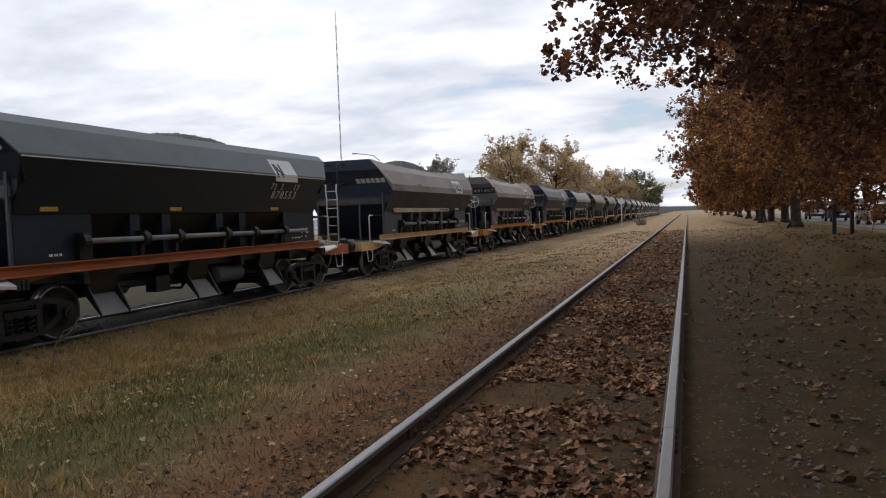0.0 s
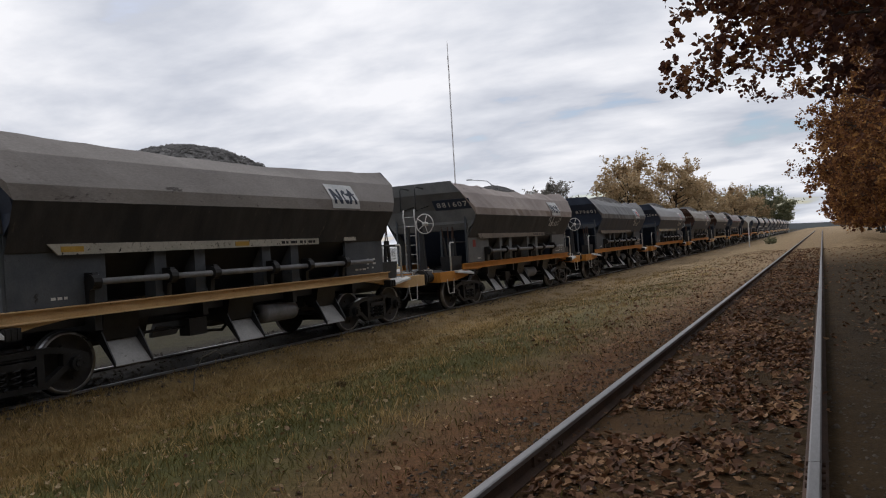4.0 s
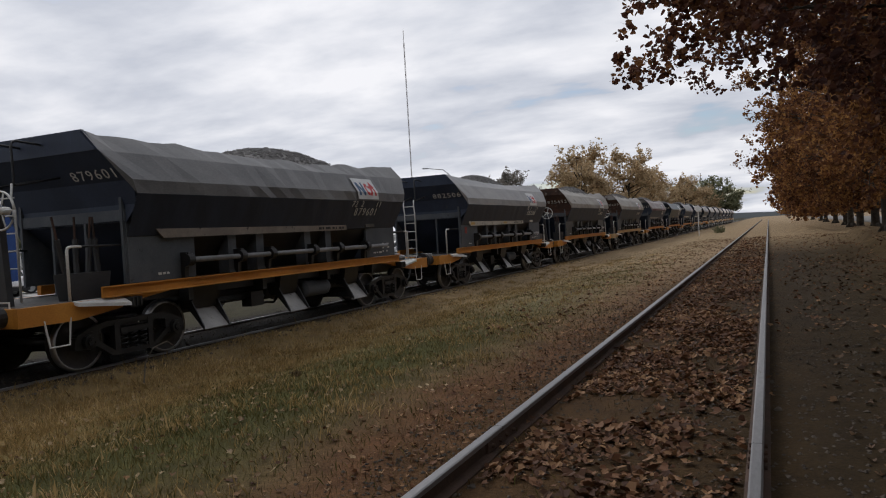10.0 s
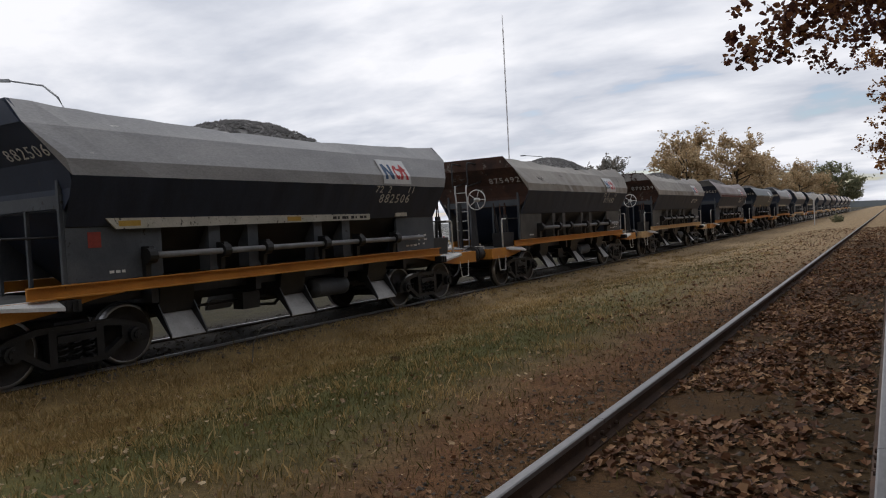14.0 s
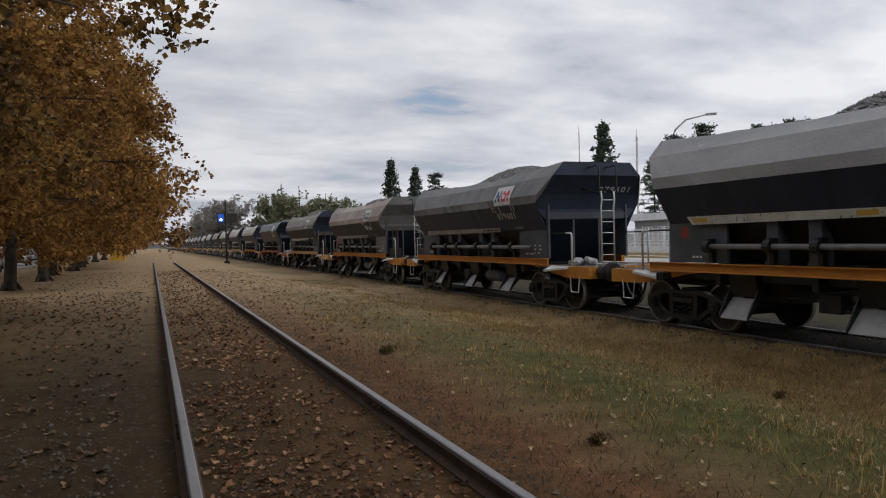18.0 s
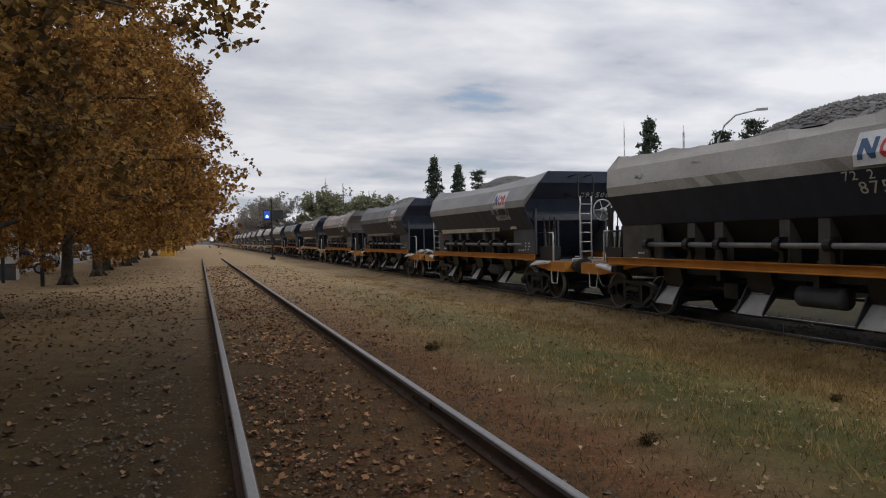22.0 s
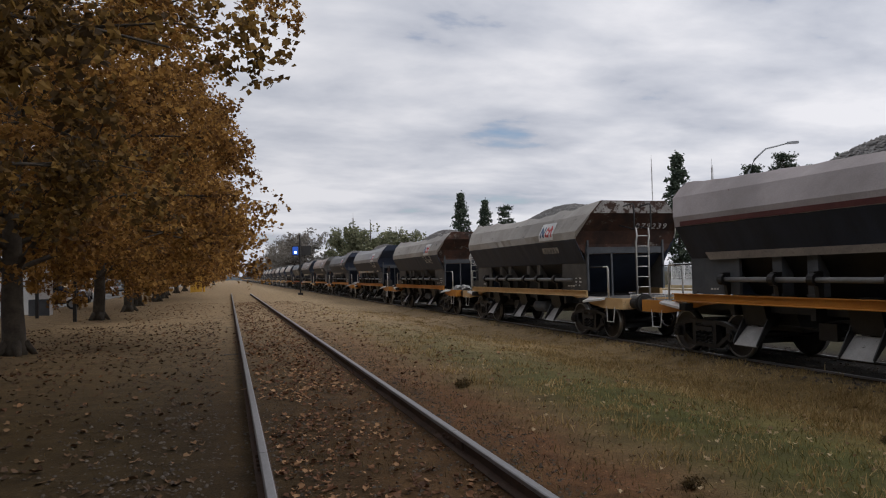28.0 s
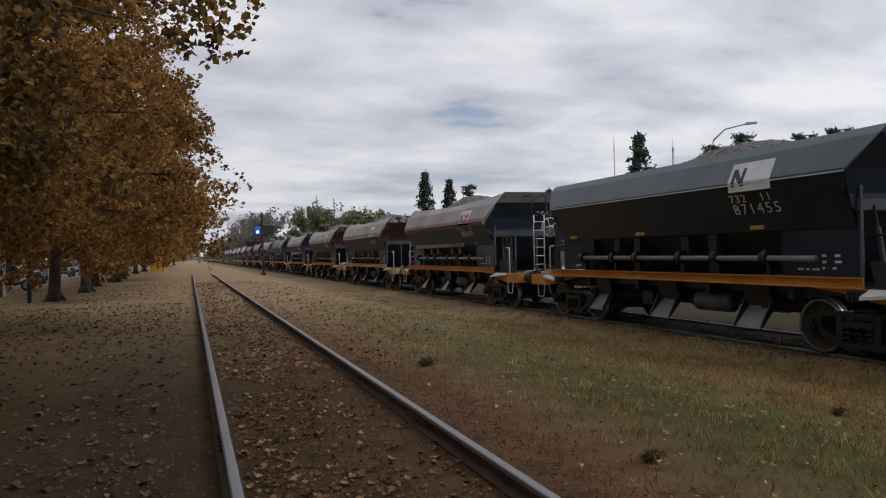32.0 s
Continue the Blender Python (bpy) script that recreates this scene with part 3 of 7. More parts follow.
tube(bm, [(0.95, 0.55, 0.72), (0.95, 0.62, 0.72), (0.95, 1.42, 0.72), (0.95, 1.49, 0.72)], 0.19, 14)
W["tank"] = mesh("air_tank", bm, True)
bm = bmesh.new()
bx(bm, 0.8, 1.05, -1.35, -0.95, 0.55, 0.85)
W["cylinder"] = mesh("brake_cylinder", bm, bevel=0.03)
bm = bmesh.new()
tube(bm, [(0.95, -0.98, 0.6), (0.95, -0.5, 0.55), (0.95, -0.3, 0.7)], 0.03, 6)
W["rigging"] = mesh("brake_rod", bm)
# end fittings
bm = bmesh.new()
yl = -HALF + 0.97
for x in (-0.34, 0.04):
    tube(bm, [(x, yl, 1.1), (x, yl, 2.6), (x, yl - 0.05, 2.78), (x, yl - 0.02, 3.0)], 0.021, 6)
for i in range(6):
    tube(bm, [(-0.34, yl, 1.38 + i * 0.28), (0.04, yl, 1.38 + i * 0.28)], 0.013, 6)
W["ladder"] = mesh("ladder", bm, True)
bm = bmesh.new()
tube(bm, [*arc((0, -4.86, 3.12), (0, yl - 0.03, 2.96), (0, yl - 0.03, 3.2), 0.06), *arc((0, yl - 0.03, 3.3), (0, yl - 0.04, 3.68), (0, -end_at(3.66), 3.64), 0.12)], 0.021, 6)
W["hoop"] = mesh("grab_hoop", bm, True)
bm = bmesh.new()
tube(bm, arc((1.16, -HALF + 0.95, 1.1), (1.16, -HALF + 0.95, 1.95), (1.16, -HALF + 1.2, 1.95), 0.08), 0.024, 6)
W["handrail"] = mesh("handrail", bm, True)
bm = bmesh.new()
tube(bm, [(1.16, -HALF + 1.18, 1.95), (1.16, -END_LOW, 1.95)], 0.02, 6)
W["rail_bar"] = mesh("rail_bar", bm, True)
bm = bmesh.new()
tube(bm, [(1.29, -HALF + 0.4, 0.9), (1.31, -HALF + 0.46, 0.5), (1.31, -HALF + 0.78, 0.5), (1.29, -HALF + 0.84, 0.9)], 0.017, 6)
W["foot_step"] = mesh("foot_step", bm)
bm = bmesh.new()
tube(bm, [(0.7, -HALF + 0.1, 1.1), (0.7, -HALF + 0.1, 1.2), (1.0, -HALF + 0.1, 1.2), (1.0, -HALF + 0.1, 1.1)], 0.014, 6)
W["grip"] = mesh("grip", bm)
bm = bmesh.new()
tube(bm, [(0, -HALF, 1.0), (0, -HALF - 0.1, 1.0), (0, -HALF - 0.22, 1.0)], 0.15, 14)
tube(bm, [(0, -HALF - 0.2, 1.0), (0, -HALF - 0.40, 1.0)], 0.085, 10)
W["buffer"] = mesh("buffer", bm)
bm = bmesh.new()
tube(bm, [(0, -HALF - 0.385, 1.0), (0, -HALF - 0.41, 1.0), (0, -HALF - 0.425, 1.0)], 0.225, 18)
W["buffer_head"] = mesh("buffer_head", bm)
bm = bmesh.new()
tube(bm, [(0, -HALF, 0.98), (0, -HALF - 0.2, 0.98), (0, -HALF - 0.34, 0.95)], 0.06, 8)
for k in range(3):
    z = 0.86 - k * 0.15
    tube(bm, [(0.05, -HALF - 0.2 + 0.02 * k, z + 0.09), (0.1, -HALF - 0.2 + 0.02 * k, z), (0.05, -HALF - 0.2 + 0.02 * k, z - 0.09), (0.0, -HALF - 0.2 + 0.02 * k, z), (0.05, -HALF - 0.2 + 0.02 * k, z + 0.09)], 0.02, 6)
W["coupling"] = mesh("coupling", bm)
bm = bmesh.new()
tube(bm, [(0.3, -HALF + 0.02, 0.86), (0.3, -HALF - 0.07, 0.8), (0.3, -HALF - 0.14, 0.6), (0.3, -HALF - 0.26, 0.46), (0.3, -HALF - 0.38, 0.41), (0.3, -HALF - 0.46, 0.40)], 0.028, 8)
W["hose"] = mesh("brake_hose", bm, True)
bm = bmesh.new()
tube(bm, [(0.28 * math.cos(k * math.tau / 20), 0, 0.28 * math.sin(k * math.tau / 20)) for k in range(21)], 0.017, 6)
for k in range(5):
    a = k * math.tau / 5
    tube(bm, [(0, 0, 0), (0.28 * math.cos(a), 0, 0.28 * math.sin(a))], 0.013, 5)
tube(bm, [(0, -0.05, 0), (0, 0.12, 0)], 0.06, 8)
W["hand_wheel"] = mesh("hand_wheel", bm, True)
bm = bmesh.new()
prism(bm, [(-0.12, 0), (-0.06, 0.75), (-0.09, 1.45), (0.02, 1.45), (0.05, 0.7), (0.1, 0)], -0.05, 0.05, "y")
bx(bm, -0.5, -0.42, -0.04, 0.04, 0, 1.35)
W["wheel_stand"] = mesh("wheel_stand", bm)
bm = bmesh.new()
prism(bm, [(-0.32, 0.0), (-0.40, 0.42), (0.40, 0.42), (0.32, 0.0)], -0.16, 0.16, "y")
for i, lean in enumerate((-0.10, 0.02, 0.08, -0.02)):
    x = -0.3 + 0.2 * i
    tube(bm, [(x, 0, 0.38), (x + lean, 0.02, 0.95)], 0.045, 6)
W["lever_box"] = mesh("lever_box", bm, bevel=0.01)
bm = bmesh.new()
for i, lean in enumerate((-0.10, 0.02, 0.08, -0.02)):
    bm = bmesh.new()
    x = -0.3 + 0.2 * i
    tube(bm, [(x + lean * 0.9, 0.02, 0.9), (x + lean * 1.6, 0.03, 1.3)], 0.018, 6)
    W["lever%d" % i] = mesh("lever", bm)
for i in range(5):
    bm = bmesh.new()
    bmesh.ops.create_icosphere(bm, subdivisions=2, radius=0.16, matrix=pose(-0.3 + i * 0.15, 0.1 * math.sin(i * 2.1), 0.07 + 0.05 * (i % 2), 0, 0, 40 * i) @ Matrix.Diagonal((1.0, 0.8, 0.55, 1)))
    for v in bm.verts:
        v.co += 0.06 * noise.noise_vector(v.co * 9)
    W["sack%d" % i] = mesh("sack", bm)
# bogie: y from its centre
bm = bmesh.new()
prism(bm, [(-0.90, 0.66), (-0.55, 0.74), (0.55, 0.74), (0.90, 0.66), (1.10, 0.58), (1.12, 0.50), (0.86, 0.585), (0.52, 0.655), (-0.52, 0.655), (-0.86, 0.585), (-1.12, 0.50), (-1.10, 0.58)], 1.00, 1.12)
prism(bm, [(-0.78, 0.50), (-0.40, 0.25), (0.40, 0.25), (0.78, 0.50), (0.80, 0.41), (0.44, 0.17), (-0.44, 0.17), (-0.80, 0.41)], 1.00, 1.12)
for s in (-1, 1):
    prism(bm, [(s * 0.29, 0.22), (s * 0.29, 0.70), (s * 0.40, 0.70), (s * 0.40, 0.22)], 1.00, 1.13)
    prism(bm, [(s * 0.70, 0.62), (s * 1.12, 0.55), (s * 1.14, 0.36), (s * 0.99, 0.34), (s * 0.98, 0.50), (s * 0.82, 0.50), (s * 0.81, 0.34), (s * 0.70, 0.42)], 1.00, 1.11)
    tube(bm, [(0.98, s * 0.9, 0.46), (1.17, s * 0.9, 0.46), (1.19, s * 0.9, 0.46)], 0.115, 14)
    tube(bm, [(1.19, s * 0.9, 0.46), (1.225, s * 0.9, 0.46)], 0.07, 10)
    for k in range(3):
        a = k * math.tau / 3
        tube(bm, [(1.225, s * 0.9 + 0.045 * math.cos(a), 0.46 + 0.045 * math.sin(a)), (1.24, s * 0.9 + 0.045 * math.cos(a), 0.46 + 0.045 * math.sin(a))], 0.014, 6)
    bx(bm, 1.11, 1.125, s * 0.9 - 0.1, s * 0.9 + 0.1, 0.595, 0.615)
bx(bm, 0.98, 1.15, -0.29, 0.29, 0.51, 0.60)
bx(bm, 1.13, 1.145, -0.24, 0.24, 0.625, 0.64)
W["side_frame"] = mesh("side_frame", bm, bevel=0.012)
bm = bmesh.new()
for y in (-0.2, 0.0, 0.2):
    tube(bm, [(1.1 + 0.05 * math.cos(k * 1.3), y + 0.075 * math.sin(k * 1.3), 0.255 + k * 0.0165) for k in range(16)], 0.016, 5)
W["spring"] = mesh("spring_nest", bm, True)
bm = bmesh.new()
bx(bm, -0.97, 0.97, -0.22, 0.22, 0.5, 0.78)
bx(bm, -0.78, 0.78, -0.48, 0.48, 0.22, 0.5)
bx(bm, -0.90, 0.90, -0.30, 0.30, 0.24, 0.48)
W["bolster"] = mesh("bolster", bm, bevel=0.02)
bm = bmesh.new()
prof = [(0.0, 0.06), (0.12, 0.06), (0.16, 0.02), (0.33, 0.0), (0.40, 0.035), (0.455, 0.05), (0.46, -0.05), (0.49, -0.085), (0.48, -0.11), (0.40, -0.10), (0.3, -0.05), (0.0, -0.05)]
for s in (-1, 1):
    rings = []
    for k in range(28):
        a = k * math.tau / 28
        rings.append([bm.verts.new((s * (0.875 + h), r * math.cos(a), r * math.sin(a))) for r, h in prof[1:-1]])
    c0, c1 = bm.verts.new((s * 0.935, 0, 0)), bm.verts.new((s * 0.825, 0, 0))
    for k in range(28):
        a, b = rings[k], rings[(k + 1) % 28]
        for i in range(len(a) - 1):
            bm.faces.new((a[i], a[i + 1], b[i + 1], b[i]))
        bm.faces.new((c0, a[0], b[0]))
        bm.faces.new((c1, b[-1], a[-1]))
    for k in range(2):
        a = k * math.pi + 0.4
        tube(bm, [(s * 0.88, 0.25 * math.cos(a), 0.25 * math.sin(a)), (s * 0.905, 0.25 * math.cos(a), 0.25 * math.sin(a))], 0.03, 6)
tube(bm, [(-0.9, 0, 0), (0.9, 0, 0)], 0.075, 10)
W["wheelset"] = mesh("wheelset", bm, True)
bm = bmesh.new()
for s in (1,):
    for k in range(28):
        a, b = k * math.tau / 28, (k + 1) * math.tau / 28
        v = [bm.verts.new((s * h, r * math.cos(w), r * math.sin(w))) for h, r, w in ((0.929, 0.457, a), (0.929, 0.457, b), (0.832, 0.463, b), (0.832, 0.463, a))]
        bm.faces.new(v)
        bm.faces.new([bm.verts.new((s * h, r * math.cos(w), r * math.sin(w))) for h, r, w in ((0.929, 0.457, a), (0.919, 0.415, a), (0.919, 0.415, b), (0.929, 0.457, b))])
bmesh.ops.remove_doubles(bm, verts=bm.verts, dist=0.001)
W["tyre"] = mesh("wheel_tread", bm, True)
# a whole bogie in two meshes, for wagons that stay far away
bm = bmesh.new()
for s in (-1, 1):
    prism(bm, [(-1.17, 0.40), (-1.13, 0.62), (-0.42, 0.74), (0.42, 0.74), (1.13, 0.62), (1.17, 0.40), (0.44, 0.20), (-0.44, 0.20)], s * 1.0, s * 1.12)
bx(bm, -1.05, 1.05, -0.22, 0.22, 0.5, 0.78)
for y in (-0.9, 0.9):
    for s in (-1, 1):
        tube(bm, [(s * 0.82, y, 0.46), (s * 0.94, y, 0.46)], 0.46, 16)
W["bogie_simple"] = mesh("bogie", bm)
# emblem panel, bent over the fold of the band
bm = bmesh.new()
def on_band(y, z, out=0.006):
    (xa, za), (xb, zb) = (PROFILE[1], PROFILE[2]) if z > 2.98 else (PROFILE[2], PROFILE[3])
    return (xa + (xb - xa) * (z - za) / (zb - za) + out, y, z)
def on_band_patch(bm, poly, out):
    """A flat shape (y, z) laid on the band, split at the fold."""
    v = [bm.verts.new(on_band(y, z, out)) for y, z in poly]
    bm.faces.new(v)
PANEL_Y, PANEL_W = 2.24, 1.02
def emblem_at(u, w):
    """A place on the leaning panel: u along it, w up it, both 0 to 1."""
    return PANEL_Y + PANEL_W * u - 0.06 * w, 2.80 + 0.53 * w
def emblem_patch(bm, poly, out):
    """A convex shape (u, w) laid on the band, cut at the fold."""
    fold = (2.98 - 2.80) / 0.53
    for above in (True, False):
        keep = []
        for (u0, w0), (u1, w1) in zip(poly, poly[1:] + poly[:1]):
            in0, in1 = (w0 >= fold) == above, (w1 >= fold) == above
            if in0:
                keep.append((u0, w0))
            if in0 != in1:
                t = (fold - w0) / (w1 - w0)
                keep.append((u0 + (u1 - u0) * t, fold + (0.0002 if above else -0.0002)))
        if len(keep) > 2:
            on_band_patch(bm, [emblem_at(u, w) for u, w in keep], out)
emblem_patch(bm, [(0, 0), (1, 0), (1, 1), (0, 1)], 0.006)
W["emblem"] = mesh("emblem_panel", bm)
bm = bmesh.new()
emblem_patch(bm, [(0.08, 0.18), (0.17, 0.18), (0.17, 0.80), (0.08, 0.80)], 0.010)
emblem_patch(bm, [(0.17, 0.80), (0.17, 0.52), (0.31, 0.18), (0.31, 0.46)], 0.010)
emblem_patch(bm, [(0.31, 0.18), (0.39, 0.18), (0.39, 0.80), (0.31, 0.80)], 0.010)
W["emblem_blue"] = mesh("emblem_blue", bm)
bm = bmesh.new()
ring = [(0.545 + 0.105 * math.cos(a), 0.48 + 0.30 * math.sin(a)) for a in [radians(50 + 26 * k) for k in range(11)]]
core = [(0.545 + 0.05 * math.cos(a), 0.48 + 0.14 * math.sin(a)) for a in [radians(50 + 26 * k) for k in range(11)]]
for k in range(10):
    emblem_patch(bm, [ring[k], ring[k + 1], core[k + 1], core[k]], 0.010)
emblem_patch(bm, [(0.60, 0.18), (0.70, 0.18), (0.80, 0.62), (0.76, 0.86)], 0.010)
emblem_patch(bm, [(0.76, 0.86), (0.80, 0.62), (0.83, 0.18), (0.92, 0.18), (0.86, 0.70)], 0.010)
emblem_patch(bm, [(0.52, 0.60), (0.70, 0.48), (0.96, 0.62), (0.74, 0.66)], 0.010)
W["emblem_red"] = mesh("emblem_red", bm)
TURN = pose(0, 0, 0, 0, 0, 180)
MIRROR_Y = Matrix.Diagonal((1, -1, 1, 1))
for key in ("end_plate", "head_side", "side_step", "valve_box", "handrail", "rail_bar", "foot_step", "grip"):
    for tail, mm in (("_b", MIRROR_Y), ("_c", Matrix.Diagonal((-1, 1, 1, 1))), ("_d", TURN)):
        me = W[key].copy()
        me.transform(mm)
        if tail != "_d":
            me.flip_normals()
        W[key + tail] = me
for key in ("ladder", "hoop", "hose"):
    me = W[key].copy()
    me.transform(MIRROR_Y)
    me.flip_normals()
    W[key + "_b"] = me
CORNERS = ("", "_b", "_c", "_d")
SIZES = {}


def wagon(spec):
    """A hopper wagon with all its fittings. spec: its colours, number and fittings."""
    w = new("hopper_wagon")
    tagged(w, spec["label"], "wagon", "wagons of the ballast train")
    body, band, sill = M[spec["body"]], M[spec["band"]], M[spec["sill"]]
    low_side = spec["body"] == "green_dark"
    for key in ("band", "band_far"):
        put("hopper_band", W["band_worn" if key == "band" and spec.get("worn") else key.replace("band", "band_low") if low_side else key], band, w, None, spec.get("band_label", ""))
    for key in ("slope", "slope_far"):
        put("hopper_side", W[key.replace("slope", "slope_low") if low_side else key], body, w)
    if low_side:
        bm = bmesh.new()
        bx(bm, 1.622, 1.632, -4.72, 4.72, 2.925, 2.945)
        part("edge_line", bm, M["white"], w, "thin white painted line")
    for rot in (None, TURN):
        low = M[spec.get("end_low", spec["body"])]
        wall = put("end_wall", W["end_wall_low" if low_side else "end_wall"], low, w, rot)
        if not low_side:
            put("end_board", W["end_board"], M[spec.get("end", "plate_grey")], wall)
        put("end_beam", W["end_beam"], M["plate_grey" if spec["body"] != "brown_dark" else "plate_dust"], w, rot)
        for dx in (0.0, -2.43):
            put("corner_post", W["corner_post"], M["plate_grey"], w, (rot or Matrix()) @ pose(dx, 0, 0))
        for x in (-0.45, 0.35):
            put("end_pole", W["end_pole"], M["plate_grey"], w, (rot or Matrix()) @ pose(x, 0, 0))
        put("slope_sheet", W["slope_sheet"], M["dark"], w, rot)
        put("headstock", W["headstock"], sill, w, rot)
        put("end_deck", W["deck"], M["deck"], w, rot)
        for dx in (-0.95, 0.95):
            b = put("buffer", W["buffer"], M["iron"], w, (rot or Matrix()) @ pose(dx, 0, 0))
            put("buffer_head", W["buffer_head"], M["iron"], b)
        put("coupling", W["coupling"], M["under"], w, rot)
        put("brake_hose", W["hose" if rot is None else "hose_b"], M["under"], w)
    for c in CORNERS:
        put("end_plate", W["end_plate" + c], M[spec.get("plate", "plate_grey")], w)
        put("headstock_arm", W["head_side" + c], sill, w)
        put("side_step", W["side_step" + c], M["white"], w, None, "white tread plate")
        put("valve_box", W["valve_box" + c], M["under"], w)
        h = put("handrail", W["handrail" + c], M["white"], w)
        put("rail_bar", W["rail_bar" + c], M["rod_dark"], h)
        put("foot_step", W["foot_step" + c], M["white"], w)
        put("grip", W["grip" + c], M["white"], w)
    for tail in ("", "_b"):
        ladder = put("ladder", W["ladder" + tail], M["white"], w, pose(0.22 if tail else 0, 0, 0))
        for x in (-0.42, 0.10):
            put("grab_hoop", W["hoop" + tail], M["rod_dark"], ladder, pose(x, 0, 0))
    for m in (None, TURN):
        put("inner_wall", W["inner_wall"], M["under"], w, m)
        put("side_sill", W["sill" if m is None else "sill_far"], sill, w)
        for y in (-1.95, -1.1, 0.6, 1.45):
            put("pillar", W["pillar"], M[spec.get("plate", "plate_grey")], w, (m or Matrix()) @ pose(0, y - 0.12, 0))
        put("air_pipe", W["pipe"], M["pipe"], w, m)
        for y in (-3.42, -2.0, -1.05, 0.5, 1.58, 2.87):
            put("pipe_bracket", W["bracket"], M["under"], w, (m or Matrix()) @ pose(0, y, 0))
        for y in (-2.82, -0.22, 2.4):
            c = put("chute", W["chute"], M["plate_light" if spec["body"] == "green_dark" else "chute"], w, (m or Matrix()) @ pose(0, y, 0))
            put("chute_spout", W["chute_cheek"], M["under"], c)
    if spec.get("board"):
        board = put("side_board", W["board"], M[spec["board"]], w, None, "chipped pale lettering board")
        if spec["board"] == "board":
            for y in (-3.68, -0.25):
                put("reflector", W["reflector"], M["reflector"], board, pose(0, y, 0))
        for k, wide in enumerate((0.10, 0.06, 0.13, 0.05, 0.09, 0.04, 0.11, 0.08)):
            bm = bmesh.new()
            bx(bm, 1.34, 1.345, 0.85 + 0.142 * k, 0.85 + 0.142 * k + wide, 2.08, 2.135)
            part("lettering_bar", bm, M["under"], board)
        put("side_tag", W["side_tag"], M["board" if spec["board"] == "board" else "plate_dust"], w)
    for y in spec.get("stickers", ()):
        bm = bmesh.new()
        bx(bm, 1.305, 1.325, y - 0.17, y + 0.17, 2.12, 2.26)
        part("reflector", bm, M["reflector"], w)
    if spec.get("stripe"):
        bm = bmesh.new()
        bx(bm, 1.618, 1.626, -4.5, 4.5, 2.77, 2.87)
        part("painted_stripe", bm, M["maroon"], w, "maroon stripe")
    underframe(w)
    put("air_tank", W["tank"], M["pipe" if spec["body"] == "brown_dark" else "plate_grey"], w)
    cyl = put("brake_cylinder", W["cylinder"], M["under"], w)
    put("brake_rod", W["rigging"], M["under"], cyl)
    e = put("emblem_panel", W["emblem"], M["logo_white"], w, None, "white emblem panel with painted shapes")
    fresh = spec["body"] == "green_dark" or spec.get("faded")
    put("dark_shape" if fresh else "blue_shape", W["emblem_blue"], M["dark" if fresh else "blue"], e)
    if spec["body"] != "green_dark":
        put("dark_shape" if fresh else "red_shape", W["emblem_red"], M["dark" if fresh else "red"], e)
    # lettering on the sloping side and on the ends
    tilt = math.degrees(math.atan2(1.62 - 1.28, 2.76 - 2.08))
    text = spec.get("number")
    def line(body, size, count, m):
        """A row of raised characters, or of plain bars, each a piece of its own."""
        for i in range(len(body) if body else count):
            ch = body[i] if body else ""
            if ch == " ":
                continue
            if (ch, size) not in SIZES:
                SIZES[ch, size] = letters(ch, size) if ch.strip("#") else bars(1, size)
            n = len(body) if body else count
            put("digit" if ch.strip("#") else "lettering_bar", SIZES[ch, size], M["white"], w, m @ pose((i - n / 2 + 0.5) * size * 0.6, 0, 0))
    side = pose(0, 0, 0, 0, 0, 90) @ pose(0, 0, 0, tilt, 0, 0)
    for what, size, y, z, count in ((spec.get("class"), 0.22, 2.72, 2.61, 4), (text, 0.29, 2.78, 2.40, 6)):
        x = 1.62 - (2.76 - z) * 0.5 + 0.008
        if not what:
            continue
        line(what, size, count, Matrix.Translation((x, y, z)) @ side @ Matrix.Diagonal((1.12, 1, 1, 1)))
    for rot in (Matrix(), TURN):
        sx = 0.90 if rot == Matrix() else 0.72
        z = 3.03
        line(text, 0.27, 6, rot @ Matrix.Translation((sx, -end_at(z) - 0.02, z)) @ pose(0, 0, 0, 39.7, 0, 0) @ Matrix.Diagonal((1.1, 1, 1, 1)))
    if spec.get("mark"):
        bm = bmesh.new()
        bx(bm, 1.262, 1.267, -4.3, -4.1, 1.78, 2.0)
        part("red_mark", bm, M["mark_red"], w)
    for y, z, wide in ((-4.0, 1.40, 0.07), (-3.9, 1.40, 0.07), (-3.8, 1.40, 0.05), (3.45, 1.40, 0.12), (3.62, 1.40, 0.08), (3.75, 1.40, 0.14), (3.45, 1.56, 0.1), (3.6, 1.56, 0.06), (3.95, 1.52, 0.08), (4.2, 1.52, 0.12), (3.95, 1.62, 0.08), (4.2, 1.62, 0.1), (3.95, 1.42, 0.05), (4.15, 1.42, 0.07)):
        if ("st", wide) not in SIZES:
            bm = bmesh.new()
            bx(bm, 1.262, 1.267, 0, wide, 0, 0.04)
            SIZES["st", wide] = mesh("stencil_bar", bm)
        put("stencil_bar", SIZES["st", wide], M["white"], w, pose(0, y, z))
    if spec.get("number_plate"):
        bm = bmesh.new()
        bx(bm, -0.62, 0.62, -0.008, 0.008, -0.09, 0.29)
        part("number_panel", bm, M["dark"], w).matrix_basis = Matrix.Translation((0.90, -end_at(3.03) - 0.006, 3.03)) @ pose(0, 0, 0, 39.7, 0, 0)
    if spec.get("front_wheel"):
        st = put("brake_stand", W["wheel_stand"], M["rod_dark"], w, pose(0.6, -HALF + 0.34, 1.12))
        put("hand_wheel", W["hand_wheel"], M["white"], st, pose(0.16, -0.1, 1.4))
